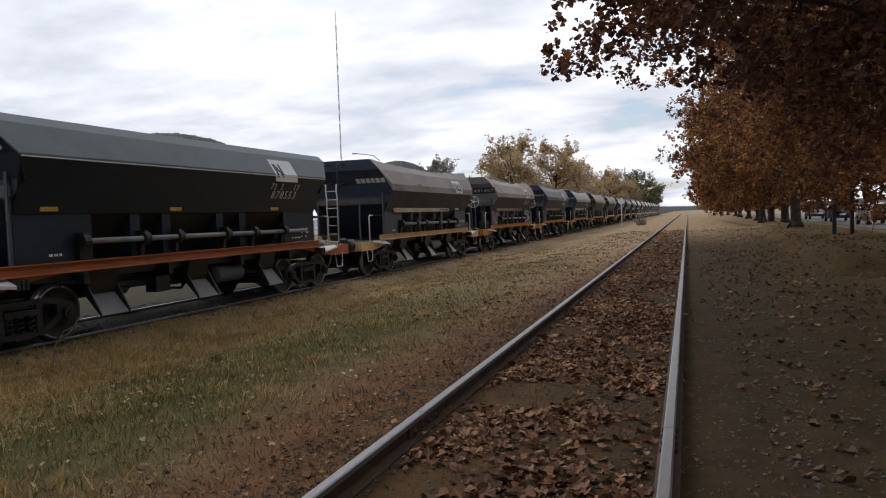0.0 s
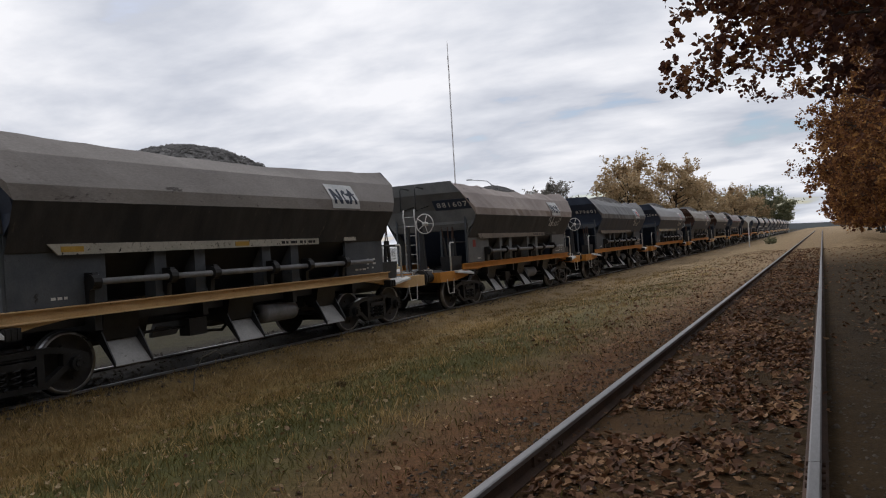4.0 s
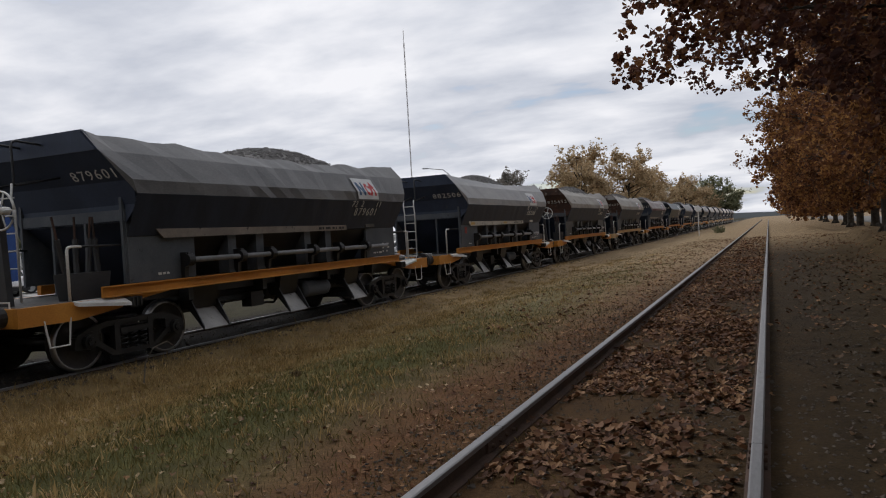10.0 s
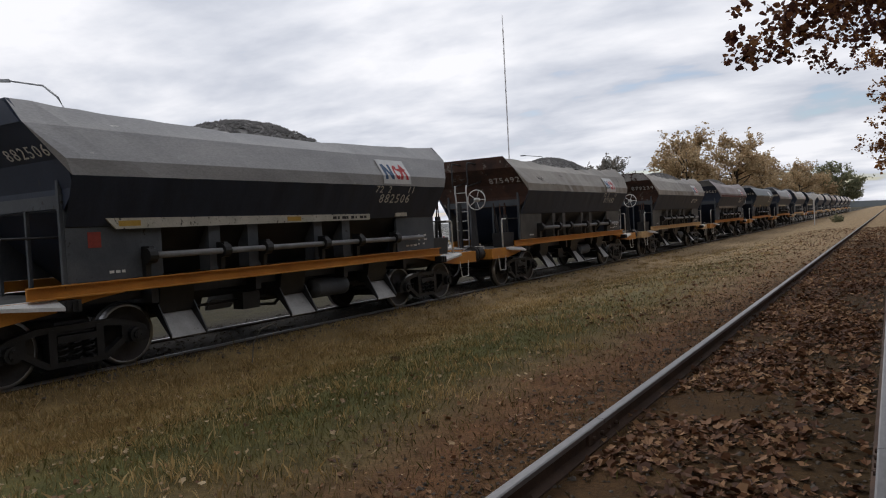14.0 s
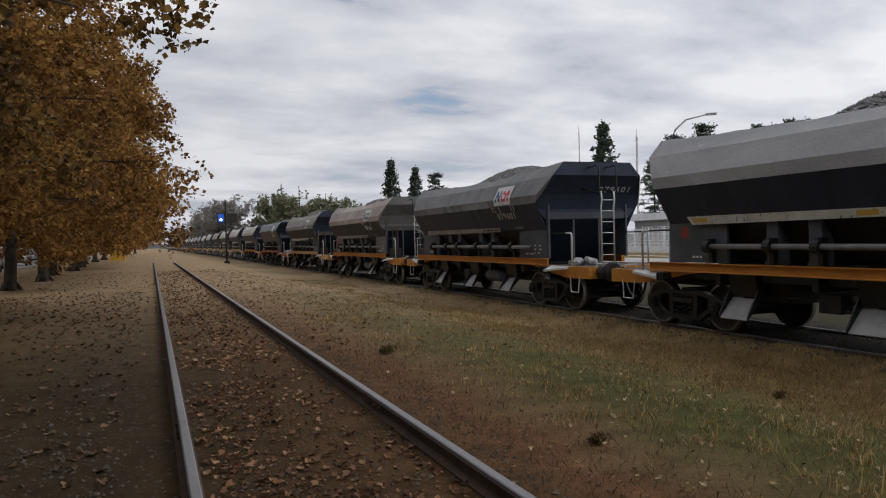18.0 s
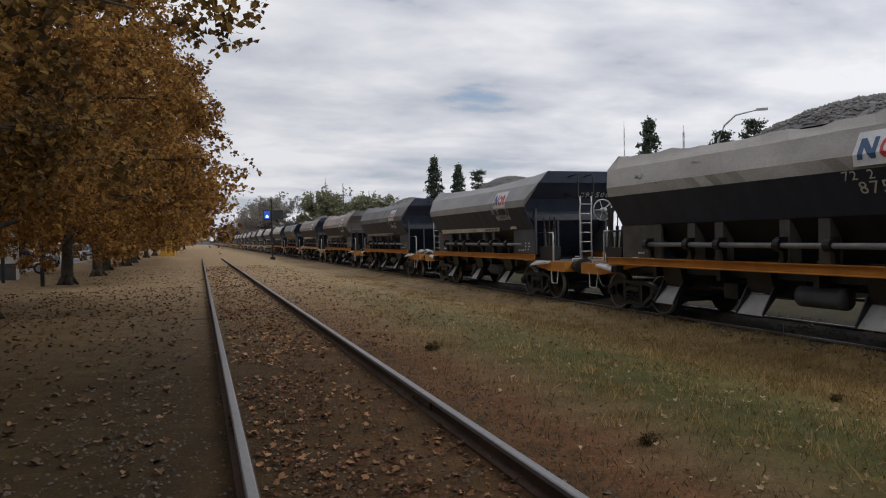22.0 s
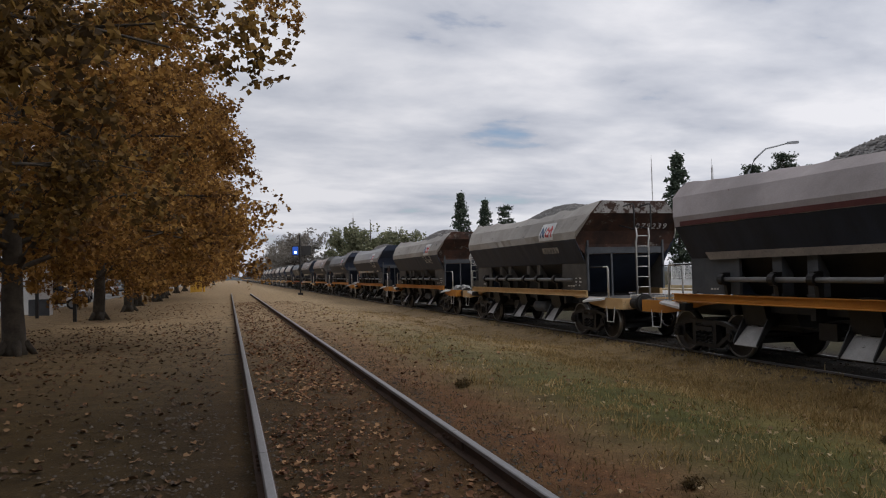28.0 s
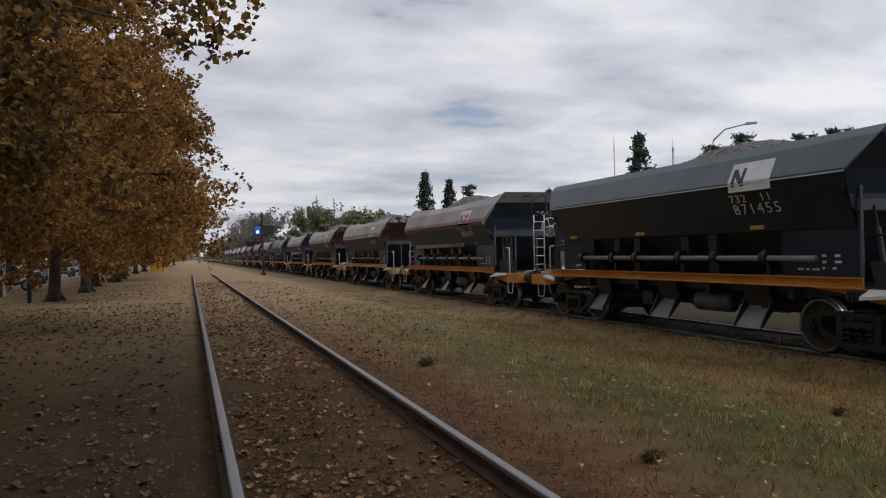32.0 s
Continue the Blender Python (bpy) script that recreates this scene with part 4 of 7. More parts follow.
    if spec.get("rear_wheel"):
        st = put("brake_stand", W["wheel_stand"], M["rod_dark"], w, pose(-0.5, HALF - 1.0, 1.12))
        put("hand_wheel", W["hand_wheel"], M["white"], st, pose(0.16, 0.1, 1.4))
    for flag, y in (("front_levers", -HALF + 1.35), ("rear_levers", HALF - 1.5)):
        if spec.get(flag):
            lb = put("lever_box", W["lever_box"], M["rod_dark"], w, pose(0.98, y, 1.12, 0, 0, 90))
            for i in range(4):
                put("lever", W["lever%d" % i], M["rust"], lb)
    if spec.get("sacks"):
        for i in range(5):
            put("sack", W["sack%d" % i], M["bag"], w, pose(0.7, HALF - 1.2, 1.12), "grey plastic sack on the end deck")
    wheels = []
    for s in (-1, 1):
        bogie = put("bogie", W["bolster"], M["under"], w, pose(0, s * 4.465, 0))
        for m in (None, TURN):
            put("side_frame", W["side_frame"], M["under"], bogie, m)
            put("spring_nest", W["spring"], M["under"], bogie, m)
        for y in (-0.9, 0.9):
            ws = put("wheelset", W["wheelset"], M["wheel"], w, pose(0, s * 4.465 + y, 0.46))
            for rot in (None, TURN):
                put("wheel_tread", W["tyre"], M["tread"], ws, rot)
            wheels.append((ws, s * 4.465 + y))
    return w, wheels


def far_wagon(spec):
    """The same wagon with fewer fittings, for the far ends of the train."""
    w = new("hopper_wagon")
    tagged(w, spec["label"], "wagon", "wagons of the ballast train")
    body, band, sill = M[spec["body"]], M[spec["band"]], M[spec["sill"]]
    put("hopper_band", W["band"], band, w)
    put("hopper_band", W["band_far"], band, w)
    put("hopper_side", W["slope"], body, w)
    put("inner_wall", W["inner_wall"], M["under"], w)
    put("side_sill", W["sill"], sill, w)
    put("air_pipe", W["pipe"], M["pipe"], w)
    underframe(w, False)
    for y in (-2.82, -0.22, 2.4):
        put("chute", W["chute"], M["chute"], w, pose(0, y, 0))
    e = put("emblem_panel", W["emblem"], M["logo_white"], w)
    put("red_shape", W["emblem_red"], M["red"], e)
    if spec.get("board"):
        put("side_board", W["board"], M[spec["board"]], w)
    for s, rot in ((-1, None), (1, TURN)):
        put("end_wall", W["end_wall"], M[spec.get("end_low", spec["body"])], w, rot)
        put("end_beam", W["end_beam"], M["plate_grey"], w, rot)
        put("slope_sheet", W["slope_sheet"], M["dark"], w, rot)
        put("headstock", W["headstock"], sill, w, rot)
        put("bogie", W["bogie_simple"], M["under"], w, pose(0, s * 4.465, 0))
    for y in (-1.95, -1.1, 0.6, 1.45):
        put("pillar", W["pillar"], M["plate_grey"], w, pose(0, y, 0))
    for c in ("", "_b"):
        put("end_plate", W["end_plate" + c], M["plate_grey"], w)
        put("headstock_arm", W["head_side" + c], sill, w)
        put("side_step", W["side_step" + c], M["white"], w)
        put("handrail", W["handrail" + c], M["white"], w)
        put("foot_step", W["foot_step" + c], M["white"], w)
        put("ladder", W["ladder" + c], M["white"], w)
    return w


def heap_mesh(seed, y0, length, height):
    """Crushed stone in the hopper, heaped up; its stones stand out."""
    rnd = random.Random(seed)
    bm = bmesh.new()
    nx, ny = 12, 60
    def top(x, y):
        s = max(1 - ((y - y0) / length) ** 2, 0) * max(1 - (x / 1.25) ** 2, 0)
        return 3.30 + height * s ** 0.9 + 0.03 * noise.noise(Vector((x * 4, y * 4, seed)))
    v = [[bm.verts.new((-0.98 + 1.96 * i / nx, -4.6 + 9.2 * j / ny, top(-0.98 + 1.96 * i / nx, -4.6 + 9.2 * j / ny))) for j in range(ny + 1)] for i in range(nx + 1)]
    for i in range(nx):
        for j in range(ny):
            bm.faces.new((v[i][j], v[i][j + 1], v[i + 1][j + 1], v[i + 1][j]))
    me = bpy.data.meshes.new("ballast_load")
    for _ in range(2600):
        y = rnd.gauss(y0, length * 0.5)
        x = rnd.uniform(-0.95, 0.95)
        if abs(y) > 4.5:
            continue
        r = rnd.uniform(0.025, 0.05)
        z = top(x, y) + r * 0.3
        pts = [bm.verts.new((x + r * rnd.uniform(0.7, 1.2) * a, y + r * rnd.uniform(0.7, 1.3) * b, z + r * rnd.uniform(0.5, 1.0) * c)) for a, b, c in ((1, 0, 0), (-0.6, 0.8, 0), (-0.6, -0.8, 0), (0.1, 0, 1))]
        for f in ((0, 1, 3), (1, 2, 3), (2, 0, 3)):
            bm.faces.new([pts[i] for i in f])
    bm.to_mesh(me)
    bm.free()
    return me


# ---- ground ----
TRACK_X, RAIL_TOP, BED = -10.715, -0.25, -0.40
MOUNDS = ((2.7, 62.0, 1.4, 5.0, 0.55), (3.3, 21.0, 0.7, 2.2, 0.30), (4.4, 24.5, 0.9, 2.0, 0.28), (3.0, 33.0, 0.8, 4.0, 0.18), (3.1, -77.0, 1.6, 2.5, 0.35), (5.0, 48.0, 2.0, 4.0, 0.2))


BANK = ((17.0, 3.2), (19.6, 2.95), (22.0, 3.04), (27.5, 3.3), (35.7, 3.8), (52.7, 4.6), (70.0, 4.9))


def ease(s):
    s = min(max(s, 0.0), 1.0)
    return s * s * (3 - 2 * s)


def bank_z(x, y):
    """The worn edge of a low earth bank beside the track."""
    if y < 17.0 or y > 70.0 or x < 2.5 or x > 10.0:
        return 0.0
    for (ya, xa), (yb, xb) in zip(BANK, BANK[1:]):
        if ya <= y <= yb:
            edge = xa + (xb - xa) * (y - ya) / (yb - ya) + 0.25 * noise.noise(Vector((y * 0.5, 0, 9)))
            return (0.36 + 0.12 * noise.noise(Vector((x * 0.9, y * 0.6, 5)))) * ease((x - edge) / 0.34) * ease((y - 17.4) / 0.7) * (1 - ease((y - 48) / 20)) * (1 - ease((x - 7.0) / 2.6))
    return 0.0


def ground_z(x, y):
    s = min(max((-x - 3.2) / 5.4, 0.0), 1.0)
    z = -0.42 * s * s * (3 - 2 * s)
    bed = min(max(2.1 - abs(x - TRACK_X), 0.0), 0.6) / 0.6
    z += 0.115 * bed * bed * (3 - 2 * bed)
    z += bank_z(x, y)
    for mx, my, sx, sy, h in MOUNDS:
        z += h * math.exp(-((x - mx) / sx) ** 2 - ((y - my) / sy) ** 2)
    if -60 < x < 30 and -150 < y < 150:
        loose = 0.03 if (x > 0.6 or -8.6 < x < -2.6) else 0.008
        z += loose * (noise.noise(Vector((x * 0.7, y * 0.7, 0))) + 0.6 * noise.noise(Vector((x * 2.3, y * 2.3, 3))))
    return z


xs = [-900, -500, -250, -120, -80, -60, -50, -40, -32, -26, -21, -17, -14.5] + [-13 + 0.35 * i for i in range(64)] + [10, 12, 15, 19, 24, 32, 45, 70, 120, 250, 500, 900]
ys = [-2500, -1200, -600, -350, -230, -170, -135, -110, -95, -85, -77, -70, -64, -58, -53, -49, -45] + [-41 + 0.42 * i for i in range(250)] + [65, 69, 74, 80, 88, 98, 112, 130, 160, 200, 260, 360, 600, 1200, 2500]
verts = [(x, y, ground_z(x, y)) for y in ys for x in xs]
nx = len(xs)
faces = [(j * nx + i, j * nx + i + 1, (j + 1) * nx + i + 1, (j + 1) * nx + i) for j in range(len(ys) - 1) for i in range(nx - 1)]
me = bpy.data.meshes.new("ground")
me.from_pydata(verts, [], faces)
me.polygons.foreach_set("use_smooth", [True] * len(faces))


def ground_material():
    m = bpy.data.materials.new("earth_grass_and_litter")
    m.use_nodes = True
    t = m.node_tree
    out = t.nodes["Principled BSDF"]
    co = t.nodes.new("ShaderNodeTexCoord")
    sep = t.nodes.new("ShaderNodeSeparateXYZ")
    t.links.new(co.outputs["Object"], sep.inputs[0])
    wob = node(t, "ShaderNodeTexNoise", Scale=0.55, Detail=6.0, Roughness=0.65)
    med = node(t, "ShaderNodeTexNoise", Scale=2.6, Detail=6.0, Roughness=0.7)
    fin = node(t, "ShaderNodeTexNoise", Scale=34.0, Detail=5.0, Roughness=0.75)
    for n in (wob, med, fin):
        t.links.new(co.outputs["Object"], n.inputs["Vector"])
    u = t.nodes.new("ShaderNodeMath")
    u.operation = "MULTIPLY_ADD"
    u.inputs[1].default_value = 2.4
    t.links.new(wob.outputs["Fac"], u.inputs[0])
    t.links.new(sep.outputs[0], u.inputs[2])
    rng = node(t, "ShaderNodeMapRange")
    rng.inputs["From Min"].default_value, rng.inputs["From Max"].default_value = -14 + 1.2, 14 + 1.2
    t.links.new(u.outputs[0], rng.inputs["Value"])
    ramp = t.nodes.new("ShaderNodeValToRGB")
    # up to -9.95: dark ballast and verge, blackened further for shade under the train
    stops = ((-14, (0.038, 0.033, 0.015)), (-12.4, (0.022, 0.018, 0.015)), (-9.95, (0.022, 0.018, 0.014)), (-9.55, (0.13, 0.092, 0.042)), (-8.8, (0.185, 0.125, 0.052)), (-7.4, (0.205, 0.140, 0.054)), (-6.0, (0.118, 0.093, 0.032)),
             # 0.0 to 3.2: brown earth with the trees' shade worked into the colour
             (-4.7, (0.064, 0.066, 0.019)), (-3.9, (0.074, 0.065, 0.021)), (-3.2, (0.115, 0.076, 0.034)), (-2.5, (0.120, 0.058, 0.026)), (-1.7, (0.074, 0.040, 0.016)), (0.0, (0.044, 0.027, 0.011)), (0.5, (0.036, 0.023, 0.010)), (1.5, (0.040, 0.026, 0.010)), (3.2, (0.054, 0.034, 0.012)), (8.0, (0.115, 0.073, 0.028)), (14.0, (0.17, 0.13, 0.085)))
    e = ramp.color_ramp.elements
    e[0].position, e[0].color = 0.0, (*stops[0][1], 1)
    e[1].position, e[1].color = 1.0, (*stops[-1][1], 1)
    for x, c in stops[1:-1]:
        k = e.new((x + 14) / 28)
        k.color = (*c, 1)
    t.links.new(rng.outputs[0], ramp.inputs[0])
    # bare sandy earth further along the line
    far = t.nodes.new("ShaderNodeMath")
    far.operation = "ABSOLUTE"
    t.links.new(sep.outputs[1], far.inputs[0])
    fr = node(t, "ShaderNodeMapRange")
    fr.inputs["From Min"].default_value, fr.inputs["From Max"].default_value = 9.0, 30.0
    shade_x, shade_y = node(t, "ShaderNodeMapRange"), node(t, "ShaderNodeMapRange")
    for n, a, b, top, src in ((shade_x, -2.3, -1.0, 22.0, 0), (shade_y, 0.0, 4.0, 1.0, 1)):
        n.inputs["From Min"].default_value, n.inputs["From Max"].default_value, n.inputs["To Max"].default_value = a, b, top
        t.links.new(sep.outputs[src], n.inputs["Value"])
    later = t.nodes.new("ShaderNodeMath")
    later.operation = "MULTIPLY"
    t.links.new(shade_x.outputs[0], later.inputs[0])
    t.links.new(shade_y.outputs[0], later.inputs[1])
    begin = t.nodes.new("ShaderNodeMath")
    begin.operation = "SUBTRACT"
    t.links.new(far.outputs[0], begin.inputs[0])
    t.links.new(later.outputs[0], begin.inputs[1])
    t.links.new(begin.outputs[0], fr.inputs["Value"])
    fm = t.nodes.new("ShaderNodeMath")
    fm.operation = "MULTIPLY"
    fm.inputs[1].default_value = 0.9
    t.links.new(fr.outputs[0], fm.inputs[0])
    near_side = node(t, "ShaderNodeMapRange")
    near_side.inputs["From Min"].default_value, near_side.inputs["From Max"].default_value = -10.6, -8.8
    t.links.new(sep.outputs[0], near_side.inputs["Value"])
    both = t.nodes.new("ShaderNodeMath")
    both.operation = "MULTIPLY"
    t.links.new(near_side.outputs[0], both.inputs[1])
    mixf = t.nodes.new("ShaderNodeMix")
    mixf.data_type = "RGBA"
    mixf.inputs["B"].default_value = (0.31, 0.222, 0.128, 1)
    t.links.new(fm.outputs[0], both.inputs[0])
    t.links.new(both.outputs[0], mixf.inputs["Factor"])
    t.links.new(ramp.outputs[0], mixf.inputs["A"])
    # patches
    patch = node(t, "ShaderNodeMapRange")
    patch.inputs["From Min"].default_value, patch.inputs["From Max"].default_value = 0.3, 0.7
    patch.inputs["To Min"].default_value, patch.inputs["To Max"].default_value = 0.62, 1.35
    t.links.new(med.outputs["Fac"], patch.inputs["Value"])
    grain = node(t, "ShaderNodeMapRange")
    grain.inputs["From Min"].default_value, grain.inputs["From Max"].default_value = 0.3, 0.7
    grain.inputs["To Min"].default_value, grain.inputs["To Max"].default_value = 0.55, 1.45
    t.links.new(fin.outputs["Fac"], grain.inputs["Value"])
    last = mixf.outputs["Result"]
    for n in (patch, grain):
        mul = t.nodes.new("ShaderNodeVectorMath")
        mul.operation = "MULTIPLY"
        t.links.new(last, mul.inputs[0])
        t.links.new(n.outputs[0], mul.inputs[1])
        last = mul.outputs[0]
    t.links.new(last, out.inputs["Base Color"])
    out.inputs["Roughness"].default_value, out.inputs["Specular IOR Level"].default_value = 0.95, 0.15
    bp = node(t, "ShaderNodeBump", Strength=0.6, Distance=0.03)
    t.links.new(fin.outputs["Fac"], bp.inputs["Height"])
    t.links.new(bp.outputs[0], out.inputs["Normal"])
    return m


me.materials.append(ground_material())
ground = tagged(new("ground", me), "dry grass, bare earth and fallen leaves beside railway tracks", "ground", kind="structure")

M["rail"] = surf("worn_rail_steel", (0.16, 0.155, 0.155), (0.24, 0.235, 0.235), 1.5, 0.42, metal=0.65, bump=0.03, stretch=(1, 0.2, 1), spots=((0.10, 0.075, 0.06), 0.05, 6))
M["rail_web"] = surf("rusty_rail_web", (0.045, 0.026, 0.018), (0.085, 0.05, 0.034), 4, 0.9, bump=0.2)
M["sleeper"] = surf("weathered_sleeper_wood", (0.030, 0.022, 0.016), (0.060, 0.046, 0.035), 3, 0.9, bump=0.5, stretch=(0.4, 4, 4))
M["stone"] = surf("ballast_stone", (0.034, 0.026, 0.019), (0.098, 0.080, 0.062), 5, 0.9, bump=0.3)


def rail_run(x, top, y0, y1, holder):
    """One rail of bolted lengths: polished head, rusty web and foot, fishplates at the joints."""
    head, web = bmesh.new(), bmesh.new()
    prism(head, [(x - 0.036, top - 0.035), (x - 0.036, top - 0.006), (x - 0.026, top), (x + 0.026, top), (x + 0.036, top - 0.006), (x + 0.036, top - 0.035)], y0 + 0.004, y1 - 0.004, "y")
    prism(web, [(x - 0.07, top - 0.15), (x - 0.07, top - 0.137), (x - 0.012, top - 0.115), (x - 0.012, top - 0.035), (x + 0.012, top - 0.035), (x + 0.012, top - 0.115), (x + 0.07, top - 0.137), (x + 0.07, top - 0.15)], y0 + 0.004, y1 - 0.004, "y")
    h = part("rail_head", head, M["rail"], holder)
    part("rail_web", web, M["rail_web"], holder)
    plate = bmesh.new()
    for s in (-1, 1):
        bx(plate, x + s * 0.022 - 0.01, x + s * 0.022 + 0.01, y0 - 0.3, y0 + 0.3, top - 0.115, top - 0.04)
        for k in range(4):
            tube(plate, [(x + s * 0.03, y0 - 0.22 + 0.147 * k, top - 0.08), (x + s * 0.055, y0 - 0.22 + 0.147 * k, top - 0.08)], 0.016, 6)
    part("fishplate", plate, M["rail_web"], holder)


near_track = tagged(new("railway_track"), "worn bolted rails on old sleepers half buried in leaves", "track", kind="structure")
for y0, y1 in ((-74.0, -30.6), (-30.6, -18.5), (-18.5, -6.4), (-6.4, 4.9), (4.9, 16.9), (16.9, 29.0), (29.0, 41.0), (41.0, 230.0)):
    rail_run(0.0, 0.15, y0, y1, near_track)
for y0, y1 in ((-72.0, -30.2), (-30.2, -18.1), (-18.1, -6.6), (-6.6, 4.95), (4.95, 16.9), (16.9, 29.0), (29.0, 41.0), (41.0, 230.0)):
    rail_run(-1.745, 0.15, y0, y1, near_track)
bm = bmesh.new()
bx(bm, -1.28, 1.28, -0.12, 0.12, -0.13, 0.0)
sleeper_mesh = mesh("sleeper", bm, bevel=0.012)
rnd = random.Random(5)
for i in range(110):
    y = -28 + i * 0.62
    put("sleeper", sleeper_mesh, M["sleeper"], near_track, pose(-0.87 + rnd.uniform(-0.05, 0.05), y + rnd.uniform(-0.05, 0.05), -0.017 + rnd.uniform(-0.014, 0.012), 0, rnd.uniform(-0.6, 0.6), rnd.uniform(-1.5, 1.5)))
far_track = tagged(new("railway_track"), "rails under the train on dark oily ballast", "track", kind="structure")
for x in (TRACK_X + 0.8725, TRACK_X - 0.8725):
    rail_run(x, RAIL_TOP, -700.0, 0.0, far_track)
    rail_run(x, RAIL_TOP, 0.0, 700.0, far_track)


def scatter(name, count, place, shape, material, label, category):
    """Many small pieces in one mesh: shape(rnd) gives corners and faces, place(rnd) the spot, size and turn."""
    rnd = random.Random(name)
    verts, faces = [], []
    for _ in range(count):
        x, y, z, size, turn, tip = place(rnd)
        pts, fs = shape(rnd)
        m = Matrix.Translation((x, y, z)) @ Euler((tip, rnd.uniform(-0.4, 0.4), turn)).to_matrix().to_4x4()
        n = len(verts)
        verts += [tuple(m @ (Vector(p) * size)) for p in pts]
        faces += [tuple(n + i for i in f) for f in fs]
    me = bpy.data.meshes.new(name)
    me.from_pydata(verts, [], faces)
    me.materials.append(material)
    return tagged(new(name, me), label, category, kind="stuff")


def leaf_shape(rnd):
    c = rnd.uniform(0.05, 0.35)
    return [(0, -0.5, 0), (0.38, -0.3, c), (0.52, 0.12, c), (0.16, 0.2, 0.02), (0, 0.6, 0.1), (-0.16, 0.2, 0.02), (-0.52, 0.12, c), (-0.38, -0.3, c)], [(0, 1, 2, 3, 4), (0, 4, 5, 6, 7)]


def stone_shape(rnd):
    q = [rnd.uniform(0.7, 1.25) for _ in range(6)]
    return [(q[0], 0.2, 0), (-0.3 * q[1], 0.9 * q[2], 0), (-0.9, -0.1 * q[3], 0), (0.1, -0.8 * q[4], 0), (0.35, 0.15, 0.5 * q[5]), (-0.35, 0.1, 0.55 * q[0])], [(0, 1, 4), (1, 5, 4), (1, 2, 5), (2, 3, 5), (3, 4, 5), (3, 0, 4)]


def blade_shape(rnd):
    b = rnd.uniform(-0.5, 0.5)
    return [(-0.035, 0, 0), (0.035, 0, 0), (0.02 + b * 0.3, b * 0.3, 0.6), (b, b * 0.7, 1.0)], [(0, 1, 2), (0, 2, 3)]


def spread(rnd):
    """A distance along the line, closer together near the camera."""
    return rnd.gauss(0, 1) * 9.5 if rnd.random() < 0.75 else rnd.uniform(-30, 30)


M["litter"] = leafy("fallen_leaves", (0.055, 0.024, 0.012), (0.145, 0.066, 0.030), (0.34, 0.20, 0.10), 0.1)
M["straw"] = leafy("dry_grass", (0.19, 0.130, 0.050), (0.35, 0.240, 0.100), (0.57, 0.42, 0.215), 0.40)
M["grass"] = leafy("short_grass", (0.050, 0.050, 0.013), (0.103, 0.090, 0.026), (0.23, 0.17, 0.068), 0.33)


def litter_place(rnd):
    y = spread(rnd)
    x = rnd.choice((rnd.uniform(-1.62, -0.1), rnd.uniform(-1.62, -0.1), rnd.uniform(-1.62, -0.1), rnd.uniform(-1.3, -0.2), rnd.gauss(-2.35, 0.4) if rnd.random() < 0.7 else rnd.gauss(-3.4, 1.5)))
    if y < -1.5 and rnd.random() < 0.35:
        y = -y
    if -1.7 < x < 0 and noise.noise(Vector((x * 1.4, y * 0.9, 4))) < rnd.uniform(-0.35, 0.05):
        x, y = (x, y * 1.9)
    return x, y, ground_z(x, y) + rnd.uniform(0.006, 0.03), rnd.choice((rnd.uniform(0.025, 0.06), rnd.uniform(0.05, 0.105))) * (0.7 if y < 0 else 1) * (0.6 if x < -1.8 else 1), rnd.uniform(0, 6.3), rnd.uniform(-0.5, 0.5)


def litter_far(rnd):
    y = rnd.choice((rnd.uniform(10, 55), rnd.uniform(-50, -10), rnd.uniform(10, 55)))
    x = rnd.choice((rnd.uniform(-1.6, -0.1), rnd.gauss(2.5, 2.2), rnd.gauss(-3.2, 1.2)))
    return x, y, ground_z(x, y) + rnd.uniform(0.01, 0.04), rnd.uniform(0.05, 0.10), rnd.uniform(0, 6.3), rnd.uniform(-0.5, 0.5)


TUFTS = [(q.choice((q.uniform(-9.6, -6.2), q.uniform(-9.6, -6.0), q.uniform(-9.6, -3.0))), q.gauss(0, 9) if q.random() < 0.7 else q.uniform(-38, 38), q.uniform(0.6, 1.5)) for q in [random.Random(77)] for _ in range(4200)]


def straw_place(rnd):
    tx, ty, tall = rnd.choice(TUFTS)
    x, y = tx + rnd.gauss(0, 0.11), ty + rnd.gauss(0, 0.11)
    return x, y, ground_z(x, y), rnd.uniform(0.03, 0.08) * tall * (1.9 if rnd.random() < 0.03 else 1), rnd.uniform(0, 6.3), rnd.uniform(-0.4, 0.4)


def grass_place(rnd):
    y = spread(rnd) * 1.25
    x = rnd.gauss(-4.9, 1.2)
    if y < 3 and rnd.random() < 0.45:
        y = 3 + 1.2 * abs(y)
    if noise.noise(Vector((x * 0.35, y * 0.22, 7))) < rnd.uniform(-0.5, 0.35):
        x = rnd.uniform(-8.5, -2.8)
        y *= 1.3
    return x, y, ground_z(x, y), rnd.uniform(0.03, 0.075), rnd.uniform(0, 6.3), rnd.uniform(-0.4, 0.4)


def stone_place(rnd):
    y = spread(rnd) * 1.1
    x = rnd.choice((rnd.gauss(0.75, 0.5), rnd.gauss(1.2, 1.0), rnd.uniform(-1.65, 0), rnd.gauss(-2.1, 0.25)))
    return x, y, ground_z(x, y) + 0.002, rnd.uniform(0.006, 0.024) * (1.8 if rnd.random() < 0.04 else 1), rnd.uniform(0, 6.3), 0


def bed_place(rnd):
    y = spread(rnd) * 1.6
    x = rnd.uniform(-12.6, -9.0)
    return x, y, ground_z(x, y) + 0.01, rnd.uniform(0.02, 0.05), rnd.uniform(0, 6.3), 0


